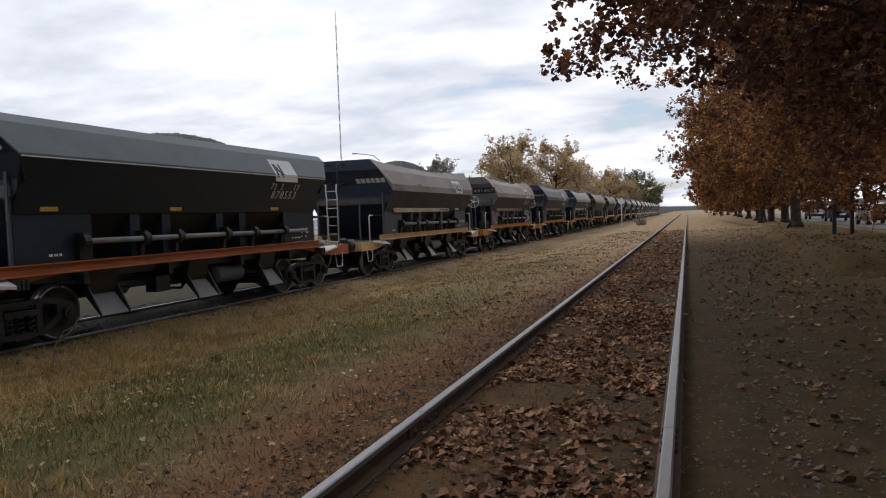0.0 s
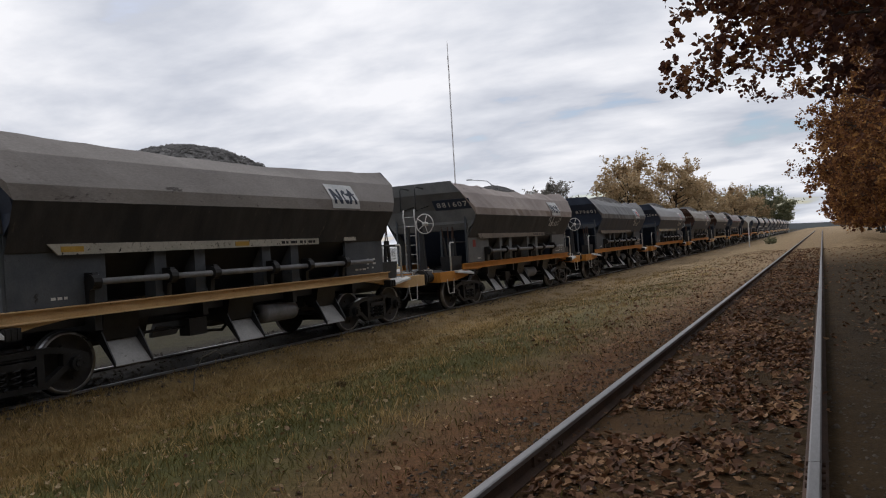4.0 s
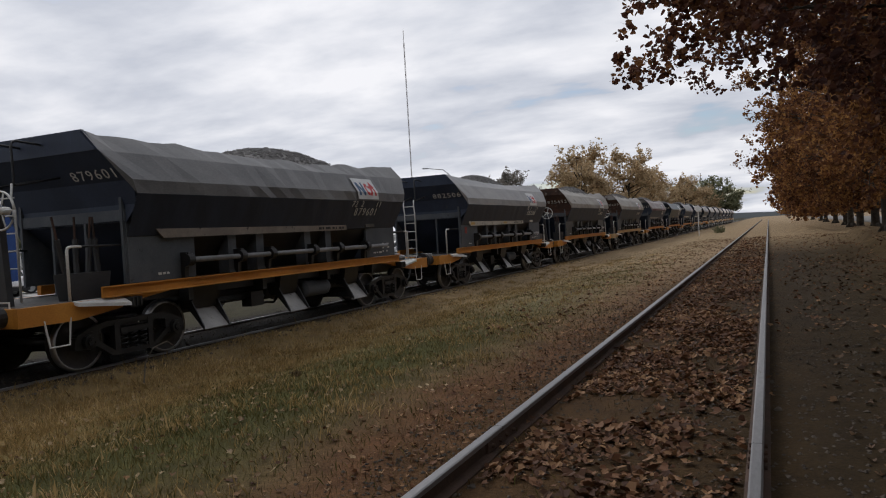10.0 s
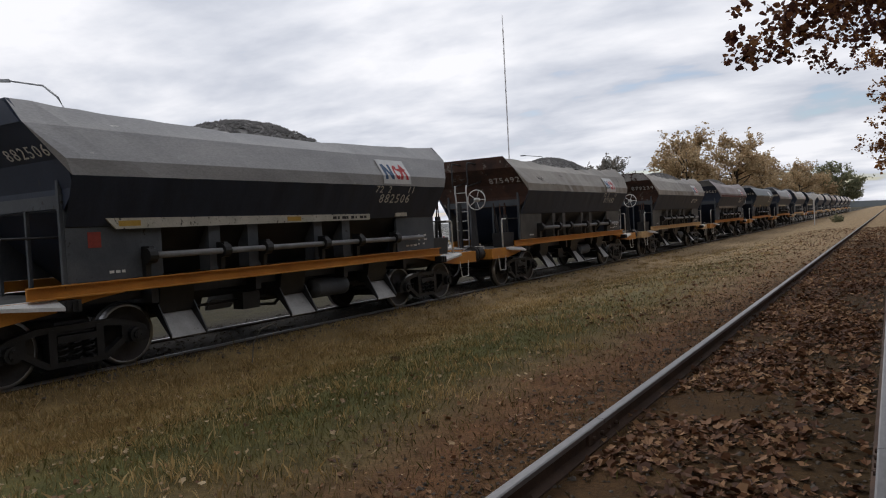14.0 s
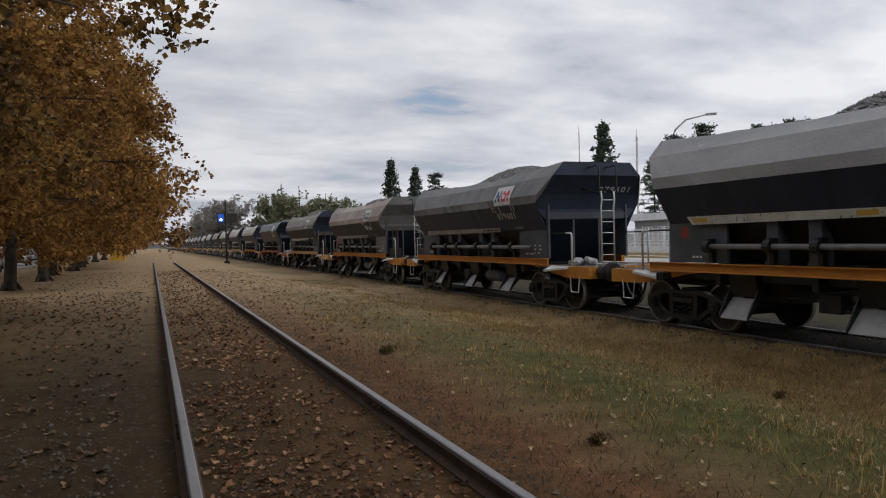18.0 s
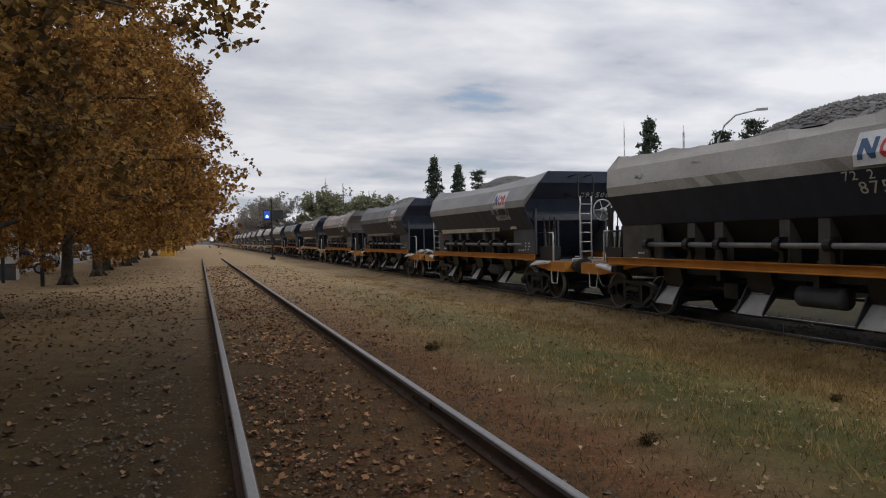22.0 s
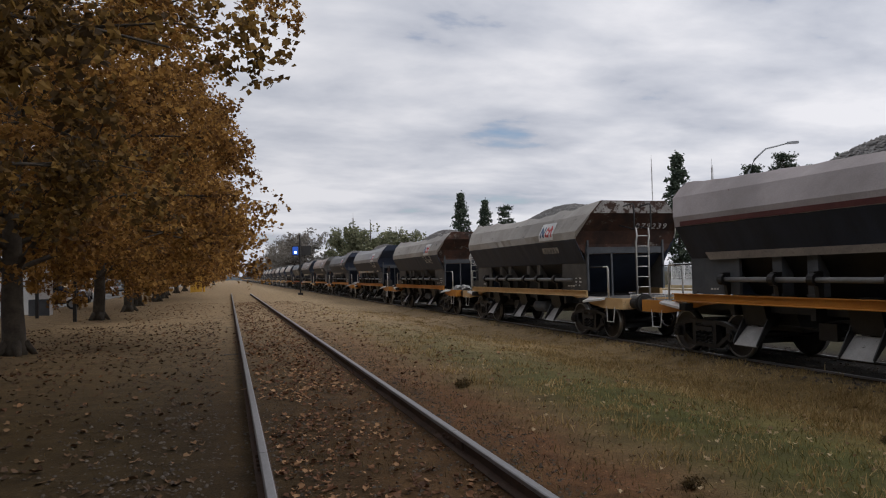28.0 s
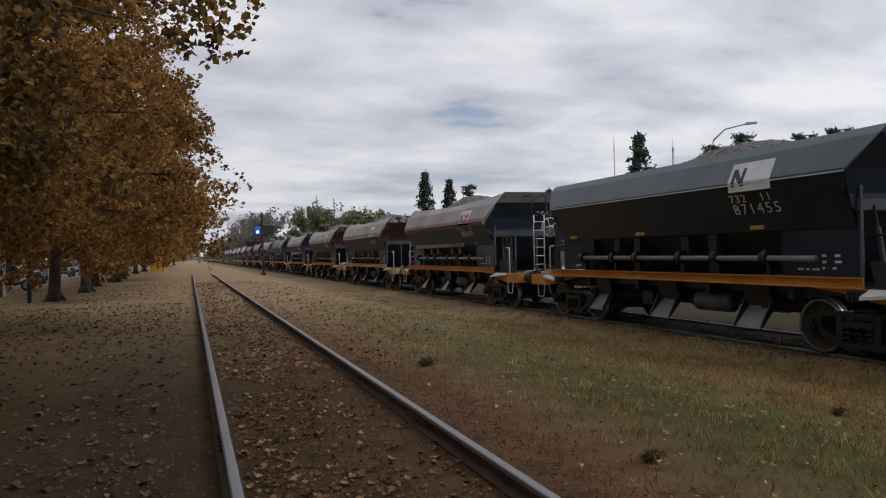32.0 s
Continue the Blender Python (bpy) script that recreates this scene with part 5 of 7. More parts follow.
scatter("leaf_litter", 19000, litter_place, leaf_shape, M["litter"], "brown and orange fallen plane leaves between the rails", "leaves")
scatter("leaf_litter", 9000, litter_far, leaf_shape, M["litter"], "brown fallen leaves along the track", "leaves")
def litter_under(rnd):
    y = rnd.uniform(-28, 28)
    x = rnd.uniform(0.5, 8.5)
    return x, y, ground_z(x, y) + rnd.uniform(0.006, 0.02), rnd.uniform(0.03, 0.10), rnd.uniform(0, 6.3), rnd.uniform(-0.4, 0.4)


def litter_grass(rnd):
    y = spread(rnd)
    x = rnd.uniform(-9.3, -2.4)
    return x, y, ground_z(x, y) + rnd.uniform(0.02, 0.06), rnd.uniform(0.02, 0.055), rnd.uniform(0, 6.3), rnd.uniform(-0.7, 0.7)


M["litter_pale"] = leafy("bleached_leaves", (0.12, 0.07, 0.035), (0.28, 0.19, 0.10), (0.48, 0.37, 0.23), 0.2)
scatter("leaf_litter", 5000, litter_grass, leaf_shape, M["litter_pale"], "small bleached leaves lying in the dry grass", "leaves")
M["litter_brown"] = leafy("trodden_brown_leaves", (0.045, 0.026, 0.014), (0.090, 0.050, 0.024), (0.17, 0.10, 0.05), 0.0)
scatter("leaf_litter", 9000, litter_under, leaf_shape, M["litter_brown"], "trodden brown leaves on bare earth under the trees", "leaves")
scatter("dry_grass", 170000, straw_place, blade_shape, M["straw"], "straw coloured dry grass beside the train", "grass")
def tuft_place(rnd):
    y = spread(rnd)
    x = rnd.choice((rnd.uniform(-1.6, -0.15), rnd.uniform(-1.2, -0.3), rnd.uniform(0.9, 6.0)))
    if noise.noise(Vector((x * 1.1, y * 0.7, 12))) < rnd.uniform(0.0, 0.3):
        x = rnd.gauss(-2.4, 0.4)
    return x, y, ground_z(x, y), rnd.uniform(0.02, 0.06), rnd.uniform(0, 6.3), rnd.uniform(-0.4, 0.4)


M["sparse"] = leafy("sparse_brown_grass", (0.050, 0.034, 0.014), (0.10, 0.066, 0.026), (0.19, 0.13, 0.055), 0.2)
scatter("sparse_grass", 22000, tuft_place, blade_shape, M["sparse"], "sparse brown grass between the rails", "grass")
scatter("green_grass", 70000, grass_place, blade_shape, M["grass"], "short olive green grass between the tracks", "grass")
scatter("track_stones", 22000, stone_place, stone_shape, M["stone"], "small grey stones beside the rails", "stones")
scatter("ballast_stones", 6000, bed_place, stone_shape, M["stone"], "dark ballast stones under the train", "stones")


# ---- trees ----
M["bark"] = surf("mottled_plane_bark", (0.036, 0.029, 0.022), (0.080, 0.066, 0.050), 5, 0.9, bump=0.5, spots=((0.15, 0.135, 0.105), 0.05, 6))
M["bark_dark"] = surf("dark_bark", (0.035, 0.028, 0.022), (0.07, 0.056, 0.045), 6, 0.95, bump=0.5)
M["leaf_red"] = leafy("russet_leaves", (0.075, 0.033, 0.022), (0.215, 0.095, 0.037), (0.44, 0.24, 0.078), 0.52)
M["leaf_maroon"] = leafy("dark_maroon_leaves", (0.056, 0.025, 0.021), (0.118, 0.049, 0.030), (0.24, 0.112, 0.046), 0.42)
M["leaf_dim"] = leafy("dull_brown_green_leaves", (0.065, 0.042, 0.020), (0.20, 0.120, 0.036), (0.44, 0.27, 0.075), 0.52)
M["leaf_olive"] = leafy("olive_and_rust_leaves", (0.115, 0.060, 0.026), (0.32, 0.172, 0.050), (0.58, 0.34, 0.098), 0.58)
M["leaf_tan"] = leafy("tan_leaves", (0.34, 0.245, 0.14), (0.50, 0.375, 0.22), (0.64, 0.51, 0.33), 0.5)
M["leaf_green"] = leafy("dark_green_leaves", (0.125, 0.135, 0.078), (0.215, 0.22, 0.132), (0.33, 0.325, 0.195), 0.48)
M["leaf_fir"] = leafy("dark_conifer_needles", (0.034, 0.048, 0.036), (0.072, 0.096, 0.066), (0.12, 0.145, 0.098), 0.2)
# grey-brown far trees; the paling by distance haze is mixed into this colour
M["leaf_haze"] = leafy("hazed_grey_brown_leaves", (0.17, 0.155, 0.135), (0.24, 0.22, 0.19), (0.31, 0.285, 0.25), 0.35)


BLADE = ((0, -0.5, 0), (0.44, -0.12, 0.12), (0.3, 0.28, 0.1), (0, 0.55, 0), (-0.3, 0.28, 0.1), (-0.44, -0.12, 0.12))
KITE = ((0, -0.5, 0), (0.42, 0.05, 0.12), (0, 0.55, 0), (-0.42, 0.05, 0.12))


def leaves_mesh(name, rnd, spots, count, size, spread_by, fine=False, thick=0.75):
    """Leaves in clumps round the given spots: folded blades, each an island of its own."""
    rs = np.random.RandomState(rnd.randrange(1 << 30))
    mid, wide = np.array([tuple(c) for c, r in spots]), np.array([r for c, r in spots])
    twigs = max(count // 11, 1)
    pick = rs.randint(0, len(spots), twigs)
    off = np.clip(rs.normal(size=(twigs, 3)), -1.7, 1.7) * np.array((1, 1, thick)) * (wide[pick] * spread_by)[:, None]
    way = rs.normal(size=(twigs, 3)) + np.array((0, 0, -0.35))
    way *= (size * rs.uniform(2.0, 4.6, twigs) / np.linalg.norm(way, axis=1))[:, None]
    own = rs.randint(0, twigs, count)
    at = (mid[pick] + off)[own] + way[own] * rs.uniform(-0.5, 0.5, (count, 1)) + rs.normal(size=(count, 3)) * size * 0.42
    a, b, c = rs.uniform(-1.3, 1.3, count), rs.uniform(-1.3, 1.3, count), rs.uniform(0, 6.3, count)
    s = size * rs.uniform(0.5, 1.3, count)
    shape = np.array(BLADE if fine else KITE)
    n = len(shape)
    q = shape[None] * s[:, None, None]
    x, y, z = q[..., 0], q[..., 1], q[..., 2]
    y, z = y * np.cos(a)[:, None] - z * np.sin(a)[:, None], y * np.sin(a)[:, None] + z * np.cos(a)[:, None]
    x, z = x * np.cos(b)[:, None] + z * np.sin(b)[:, None], z * np.cos(b)[:, None] - x * np.sin(b)[:, None]
    x, y = x * np.cos(c)[:, None] - y * np.sin(c)[:, None], x * np.sin(c)[:, None] + y * np.cos(c)[:, None]
    verts = np.stack((x, y, z), -1) + at[:, None]
    one = np.array(((0, 1, 2, 3), (0, 3, 4, 5)) if fine else ((0, 1, 2), (0, 2, 3)))
    faces = (one[None] + (np.arange(count) * n)[:, None, None]).reshape(-1, one.shape[1])
    me = bpy.data.meshes.new(name)
    me.from_pydata(verts.reshape(-1, 3).tolist(), [], faces.tolist())
    return me


def plane_tree(seed, height, reach, low, count, size, fine=False, swing=0.0, boughs=34, bias=1.15, hang=16):
    """Trunk and crown of a plane tree: a leader, bowed boughs, side branches and hanging twigs, clothed with leaves."""
    rnd = random.Random(seed)
    bm = bmesh.new()
    def edge(z, a):
        s = (z - low) / (height - low)
        if s <= 0:
            return 0.62 * reach
        r = min((0.92 if swing else 0.70) + 1.6 * s, 1.0) if s < 0.45 else math.sqrt(max(1 - ((s - 0.45) / 0.58) ** 2, 0.02))
        return reach * r * (1 + swing * max(-math.cos(a), 0)) * (1 - (0.32 if swing else 0.0) * abs(math.sin(a))) * (1 + 0.22 * noise.noise(Vector((1.7 * math.cos(a), 1.7 * math.sin(a), z * 0.35 + seed))))
    line = [(0, 0, -0.15), (0, 0, 0.15), (0.04, 0.03, 1.2), (0, 0.06, 2.4)] + [(0.25 * math.sin(k + seed), 0.25 * math.cos(2 * k + seed), 2.4 + (height * 0.84 - 2.4) * k / 6) for k in range(1, 7)]
    tube(bm, line, 0.30, 10, 0.05)
    for k in range(5):
        a = k * math.tau / 5
        tube(bm, [(0.2 * math.cos(a), 0.2 * math.sin(a), 0.3), (0.5 * math.cos(a), 0.5 * math.sin(a), -0.08)], 0.12, 6, 0.05)
    spots = []
    n = boughs
    for k in range(n):
        a = k * 2.4 + rnd.uniform(-0.3, 0.3)
        z0 = 1.9 + (height * 0.76 - 1.9) * (k / (n - 1)) ** bias
        z1 = min(max(z0 + rnd.uniform(0.4, 2.2) + (1.2 if k > n // 2 else 0), low + 0.5), height - 0.3)
        r1 = edge(z1, a) * rnd.uniform(0.72, 1.0)
        tip = Vector((r1 * math.cos(a), r1 * math.sin(a), z1))
        foot = Vector((0, 0.05, z0))
        mid = foot.lerp(tip, 0.5) + Vector((rnd.gauss(0, 0.3), rnd.gauss(0, 0.3), rnd.uniform(0.3, 1.0)))
        bow = [(1 - s) ** 2 * foot + 2 * s * (1 - s) * mid + s * s * tip for s in [i / 7 for i in range(8)]]
        tube(bm, bow, 0.085 - 0.04 * k / n, 5, 0.014)
        for j in range(7):
            q = bow[rnd.choice((2, 3, 4, 5, 5, 6, 6, 7))]
            b = a + rnd.gauss(0, 0.9)
            l = rnd.uniform(0.8, 2.2)
            e = q + Vector((l * math.cos(b), l * math.sin(b), rnd.uniform(-0.7, 0.9)))
            e.z = max(e.z, low * (rnd.uniform(0.88, 1.0) if swing else rnd.choice((rnd.uniform(0.45, 1.0), rnd.uniform(0.75, 1.0)))))
            f = edge(e.z, b) * 1.06
            h = math.hypot(e.x, e.y)
            if h > f:
                e.x, e.y = e.x * f / h, e.y * f / h
            c = q.lerp(e, 0.5) + Vector((0, 0, 0.12))
            tube(bm, [q, c, e], 0.02, 4, 0.005)
            spots += [(e, 0.55), (c, 0.5), (e + Vector((rnd.gauss(0, 0.3), rnd.gauss(0, 0.3), -rnd.uniform(0.2, 0.7))), 0.38)]
    if not swing:
        for k in range(hang):
            a, r = rnd.uniform(0, math.tau), reach * rnd.uniform(0.25, 0.80)
            top = Vector((r * math.cos(a), r * math.sin(a), rnd.uniform(2.6, 3.5)))
            end = top + Vector((rnd.gauss(0, 0.3), rnd.gauss(0, 0.3), -rnd.uniform(0.7, 2.1)))
            tube(bm, [top + Vector((-0.5 * math.cos(a), -0.5 * math.sin(a), 0.6)), top, top.lerp(end, 0.6) + Vector((0.05, 0, 0)), end], 0.016, 4, 0.004)
            spots += [(top, 0.4), (top.lerp(end, 0.4), 0.26), (top.lerp(end, 0.8), 0.18)]
    return mesh("trunk", bm, True), leaves_mesh("crown", rnd, spots, count, size, 0.58, fine)


def broad_tree(seed, height, reach, count, size):
    """A smaller, rounder tree for the distance: short trunk, forked limbs and an open crown."""
    rnd = random.Random(seed)
    bm = bmesh.new()
    fork = height * 0.16
    tube(bm, [(0, 0, -0.3), (0.03, 0.02, fork * 0.5), (0, 0.05, fork), (0.1, 0, height * 0.8)], 0.3, 8, 0.04)
    spots = []
    for k in range(26):
        a = k * 2.4 + rnd.uniform(-0.3, 0.3)
        z0 = fork + height * 0.5 * k / 26
        s = rnd.uniform(0.25, 0.97) if k > 6 else rnd.uniform(0.2, 0.5)
        r = reach * math.sqrt(max(1 - ((s - 0.52) / 0.5) ** 2, 0.03)) * rnd.uniform(0.7, 1.1)
        tip = Vector((r * math.cos(a), r * math.sin(a), height * s))
        foot = Vector((0, 0.05, min(z0, height * s * 0.8)))
        mid = foot.lerp(tip, 0.5) + Vector((rnd.gauss(0, 0.4), rnd.gauss(0, 0.4), -0.2))
        tube(bm, [foot, mid, tip], 0.09, 5, 0.02)
        for j in range(6):
            q = mid.lerp(tip, rnd.uniform(0.1, 1.0))
            e = q + Vector((rnd.gauss(0, 0.8), rnd.gauss(0, 0.8), rnd.gauss(0.25, 0.6)))
            tube(bm, [q, e], 0.025, 4, 0.008)
            spots += [(e, 0.6), (q, 0.6)]
    return mesh("trunk", bm, True), leaves_mesh("crown", rnd, spots, count, size, 0.62)


def tree(name, meshes, x, y, turn, scale, bark, leaf, label, category="tree", group=""):
    t = new(name)
    t.matrix_basis = pose(x, y, ground_z(x, y), 0, 0, turn)
    tagged(t, label, category, group)
    s = Matrix.Diagonal((scale, scale, scale, 1))
    put("trunk", meshes[0], bark, t, s)
    put("crown", meshes[1], leaf, t, s)
    return t


NEAR = [plane_tree(11, 14.0, 6.3, 1.9, 115000, 0.112, boughs=42, bias=1.4), plane_tree(23, 13.0, 6.0, 1.7, 115000, 0.112, boughs=42, bias=1.4)]
ARCHING = plane_tree(43, 13.5, 6.3, 2.7, 190000, 0.110, False, 0.10, 48, 1.5)
OVERHANG = plane_tree(41, 13.0, 8.5, 3.2, 250000, 0.079, True, 0.07, 64, 1.9)
PLANE = [plane_tree(37, 13.5, 6.4, 1.7, 54000, 0.150, boughs=42, bias=1.4), plane_tree(29, 13.0, 6.6, 1.8, 54000, 0.150, boughs=42, bias=1.4)]
AWAY = [plane_tree(71, 13.0, 6.6, 1.7, 15000, 0.29, boughs=40, bias=1.4), plane_tree(72, 13.5, 6.3, 1.6, 15000, 0.29, boughs=40, bias=1.4)]
FRONT = plane_tree(38, 13.5, 6.4, 1.0, 56000, 0.150, boughs=42, bias=1.5, hang=70)
FRONT_AWAY = plane_tree(73, 13.0, 6.6, 0.8, 15000, 0.29, boughs=40, bias=1.5, hang=80)
ROW = "row of plane trees"
rnd = random.Random(8)
for i, (x, y, turn) in enumerate(((7.0, 10.8, 0), (8.6, 20.0, 160), (8.0, 31.0, 75), (5.6, 42.6, 100), (6.2, 52.5, 210), (6.4, 63, 20), (6.8, 74, 130), (7.4, 86, 250), (7.5, 100, 40), (7.5, 116, 170), (8, 135, 290), (8, 160, 80))):
    kind = OVERHANG if i == 0 else NEAR[i % 2] if i == 1 else FRONT if 50 < y < 55 else PLANE[i % 2] if y < 55 else FRONT_AWAY if i % 3 else AWAY[i % 2]
    tree("plane_tree", kind, x, y, turn, rnd.uniform(0.96, 1.06), M["bark"], M["leaf_red" if i else "leaf_maroon"], "plane tree with russet autumn leaves beside the track", group=ROW)
for i, (x, y, turn) in enumerate(((9.2, 0.5, 50), (7.0, -9.0, 8), (4.9, -18.6, 330), (9.3, -26.0, 70), (5.5, -33.5, 120), (5.3, -41.5, 260), (5.8, -50, 10), (5.5, -59, 90), (5.7, -68, 310), (6.4, -80, 180), (6.2, -92, 60), (6.0, -106, 140), (5.5, -122, 220), (5.0, -142, 15), (4.6, -168, 95), (4, -200, 280))):
    kind = ARCHING if i == 1 else NEAR[i % 2] if y > -27 else PLANE[i % 2] if y > -52 else AWAY[i % 2]
    tree("plane_tree", kind, x, y, turn, rnd.uniform(0.92, 1.04), M["bark"], M["leaf_dim" if i < 2 else "leaf_olive"], "plane tree with olive and rust autumn leaves over bare earth", group=ROW)
FIELD = [broad_tree(51, 12, 4.4, 10000, 0.36), broad_tree(52, 10, 4.2, 10000, 0.34)]
THIN = [broad_tree(53, 12, 4.4, 12000, 0.30), broad_tree(54, 10.5, 4.4, 12000, 0.30)]
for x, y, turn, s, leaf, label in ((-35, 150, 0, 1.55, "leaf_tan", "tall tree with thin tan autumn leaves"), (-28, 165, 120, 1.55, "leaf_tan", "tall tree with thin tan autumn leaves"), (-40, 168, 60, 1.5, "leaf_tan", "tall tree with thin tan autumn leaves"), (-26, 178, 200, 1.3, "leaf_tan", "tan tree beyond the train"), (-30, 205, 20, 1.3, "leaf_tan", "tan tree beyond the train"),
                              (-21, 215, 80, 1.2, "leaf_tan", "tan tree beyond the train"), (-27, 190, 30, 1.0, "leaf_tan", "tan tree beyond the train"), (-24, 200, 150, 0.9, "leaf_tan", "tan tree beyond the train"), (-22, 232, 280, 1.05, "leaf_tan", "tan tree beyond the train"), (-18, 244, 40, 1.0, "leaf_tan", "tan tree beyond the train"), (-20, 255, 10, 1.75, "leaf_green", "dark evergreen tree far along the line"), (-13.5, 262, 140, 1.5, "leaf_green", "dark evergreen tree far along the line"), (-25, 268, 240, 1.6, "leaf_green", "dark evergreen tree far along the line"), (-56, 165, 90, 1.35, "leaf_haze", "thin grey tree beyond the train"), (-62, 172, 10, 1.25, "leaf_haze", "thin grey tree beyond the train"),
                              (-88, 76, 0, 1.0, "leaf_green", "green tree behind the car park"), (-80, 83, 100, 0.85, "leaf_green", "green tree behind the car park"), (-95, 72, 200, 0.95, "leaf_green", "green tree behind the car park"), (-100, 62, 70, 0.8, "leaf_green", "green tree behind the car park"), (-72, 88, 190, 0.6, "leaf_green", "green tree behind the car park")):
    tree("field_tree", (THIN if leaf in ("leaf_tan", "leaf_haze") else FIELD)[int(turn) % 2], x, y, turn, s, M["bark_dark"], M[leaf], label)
for i in range(38):
    y = 64 - i * 3.4
    tree("park_tree", FIELD[i % 2], -70 - 5 * (i % 4), y + 1.5 * math.sin(i * 3.7), 47 * i, 1.0 + 0.15 * math.sin(i * 2.3), M["bark_dark"], M["leaf_green"], "dense dark green tree behind the white fence", group="trees behind the fence")
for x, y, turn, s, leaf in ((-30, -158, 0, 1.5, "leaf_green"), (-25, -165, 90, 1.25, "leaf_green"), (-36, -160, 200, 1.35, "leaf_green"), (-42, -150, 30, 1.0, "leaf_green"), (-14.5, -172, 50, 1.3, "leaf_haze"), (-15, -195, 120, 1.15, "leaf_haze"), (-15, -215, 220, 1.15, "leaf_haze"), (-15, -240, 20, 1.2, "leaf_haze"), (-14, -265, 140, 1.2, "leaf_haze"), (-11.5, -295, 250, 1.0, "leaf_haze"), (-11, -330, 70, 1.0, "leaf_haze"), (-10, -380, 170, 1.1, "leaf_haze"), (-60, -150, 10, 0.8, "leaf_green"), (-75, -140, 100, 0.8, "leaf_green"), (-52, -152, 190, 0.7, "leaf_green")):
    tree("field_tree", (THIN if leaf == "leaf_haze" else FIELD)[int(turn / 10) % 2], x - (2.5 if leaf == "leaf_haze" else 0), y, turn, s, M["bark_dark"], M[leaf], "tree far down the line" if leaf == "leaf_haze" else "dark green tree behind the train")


def conifer(seed, height, width, count, layered):
    """A cypress (narrow) or a cedar with flat layers."""
    rnd = random.Random(seed)
    bm = bmesh.new()
    tube(bm, [(0, 0, -0.2), (0, 0, height * 0.5), (0.05, 0, height * 0.97)], height * 0.018, 8, 0.03)
    spots = []
    if layered:
        for k in range(9):
            z = height * (0.26 + 0.70 * k / 8)
            reach = width * (1.05 - 0.75 * k / 8) * rnd.uniform(0.75, 1.1)
            for j in range(9):
                a = rnd.uniform(0, math.tau)
                zb, own = z + rnd.uniform(-0.5, 0.6), reach * rnd.uniform(0.55, 1.1)
                end = Vector((own * math.cos(a), own * math.sin(a), zb + rnd.uniform(-0.1, 0.5)))
                tube(bm, [(0, 0, zb), tuple(end * 0.5 + Vector((0, 0, zb * 0.5 + 0.15))), tuple(end)], 0.07, 5, 0.02)
                for s in (0.35, 0.55, 0.75, 0.92, 1.0):
                    spots.append((Vector((end.x * s, end.y * s, zb + (end.z - zb) * s)), 0.5))
    else:
        for k in range(60):
            s = (k + 0.5) / 60
            z = height * (0.07 + 0.93 * s)
            reach = width * min(1.0, 3.2 * (1 - s) + 0.06) * (0.55 + 0.45 * min(1, s * 6))
            for j in range(5):
                a = rnd.uniform(0, math.tau)
                q = reach * rnd.uniform(0.3, 1.0)
                spots.append((Vector((q * math.cos(a), q * math.sin(a), z)), 0.4))
    me = leaves_mesh("crown", rnd, spots, count, 0.21 if layered else 0.34, 0.62 if layered else 0.5, False, 0.26 if layered else 0.75)
    return mesh("trunk", bm, True), me


CYPRESS, CEDAR = conifer(61, 16, 1.5, 7000, False), conifer(62, 17, 4.6, 15000, True)
for az, dist, h, kind in ((145.6, 112, 18.6, CYPRESS), (162.2, 125, 15.6, CYPRESS), (160.3, 122, 14.0, CYPRESS), (158.7, 120, 13.0, CEDAR), (152.5, 118, 11.5, CYPRESS), (138.3, 112, 17.8, CEDAR), (136.2, 110, 15.6, CEDAR), (140.4, 116, 17.0, CEDAR), (134.4, 108, 16.6, CEDAR), (132.2, 112, 17.5, CEDAR), (130.3, 105, 15.5, CEDAR), (141.9, 125, 14.2, CEDAR), (128.3, 108, 15.0, CEDAR)):
    a = radians(az)
    name, what = ("cypress", "slender dark cypress behind the train") if kind is CYPRESS else ("cedar", "dark cedar with flat layered boughs behind a white building")
    tree(name, kind, -dist * math.sin(a), dist * math.cos(a), az * 7, h / (16 if kind is CYPRESS else 17), M["bark_dark"], M["leaf_fir"], what)

# bush and weeds beside the track
bush = leaves_mesh("foliage", random.Random(3), [(Vector((0.3 * math.cos(k), 0.3 * math.sin(k), 0.25 + 0.1 * (k % 3))), 0.3) for k in range(9)], 420, 0.14, 0.7)
b = tagged(new("shrub"), "small dark shrub beside the track", "shrub")
b.matrix_basis = pose(-4.6, 80, ground_z(-4.6, 80))
put("foliage", bush, M["leaf_green"], b)
for x, y, s in ((-3.0, -4.75, 0.28), (-2.9, -9.9, 0.4), (-6.2, -6.0, 0.25), (-5.6, 7.8, 0.25)):
    b = tagged(new("weed"), "low brownish weed in the dry grass", "weed")
    b.matrix_basis = pose(x, y, ground_z(x, y))
    put("foliage", bush, M["sparse"], b, Matrix.Diagonal((s * 0.5, s * 0.5, s * 0.45, 1)))
M["twig"] = surf("grey_twig", (0.09, 0.075, 0.06), (0.16, 0.14, 0.11), 8, 0.9)
bm = bmesh.new()
tube(bm, [(-5.3, 1.465, -0.05), (-5.4, 1.42, 0.25), (-5.6, 1.32, 0.5), (-5.9, 1.22, 0.75)], 0.012, 5, 0.006)
tube(bm, [(-5.6, 1.32, 0.5), (-5.65, 1.5, 0.72)], 0.006, 5, 0.003)
tagged(part("twig", bm, M["twig"]), "bare dry twig standing in the grass", "twig")
bm = bmesh.new()
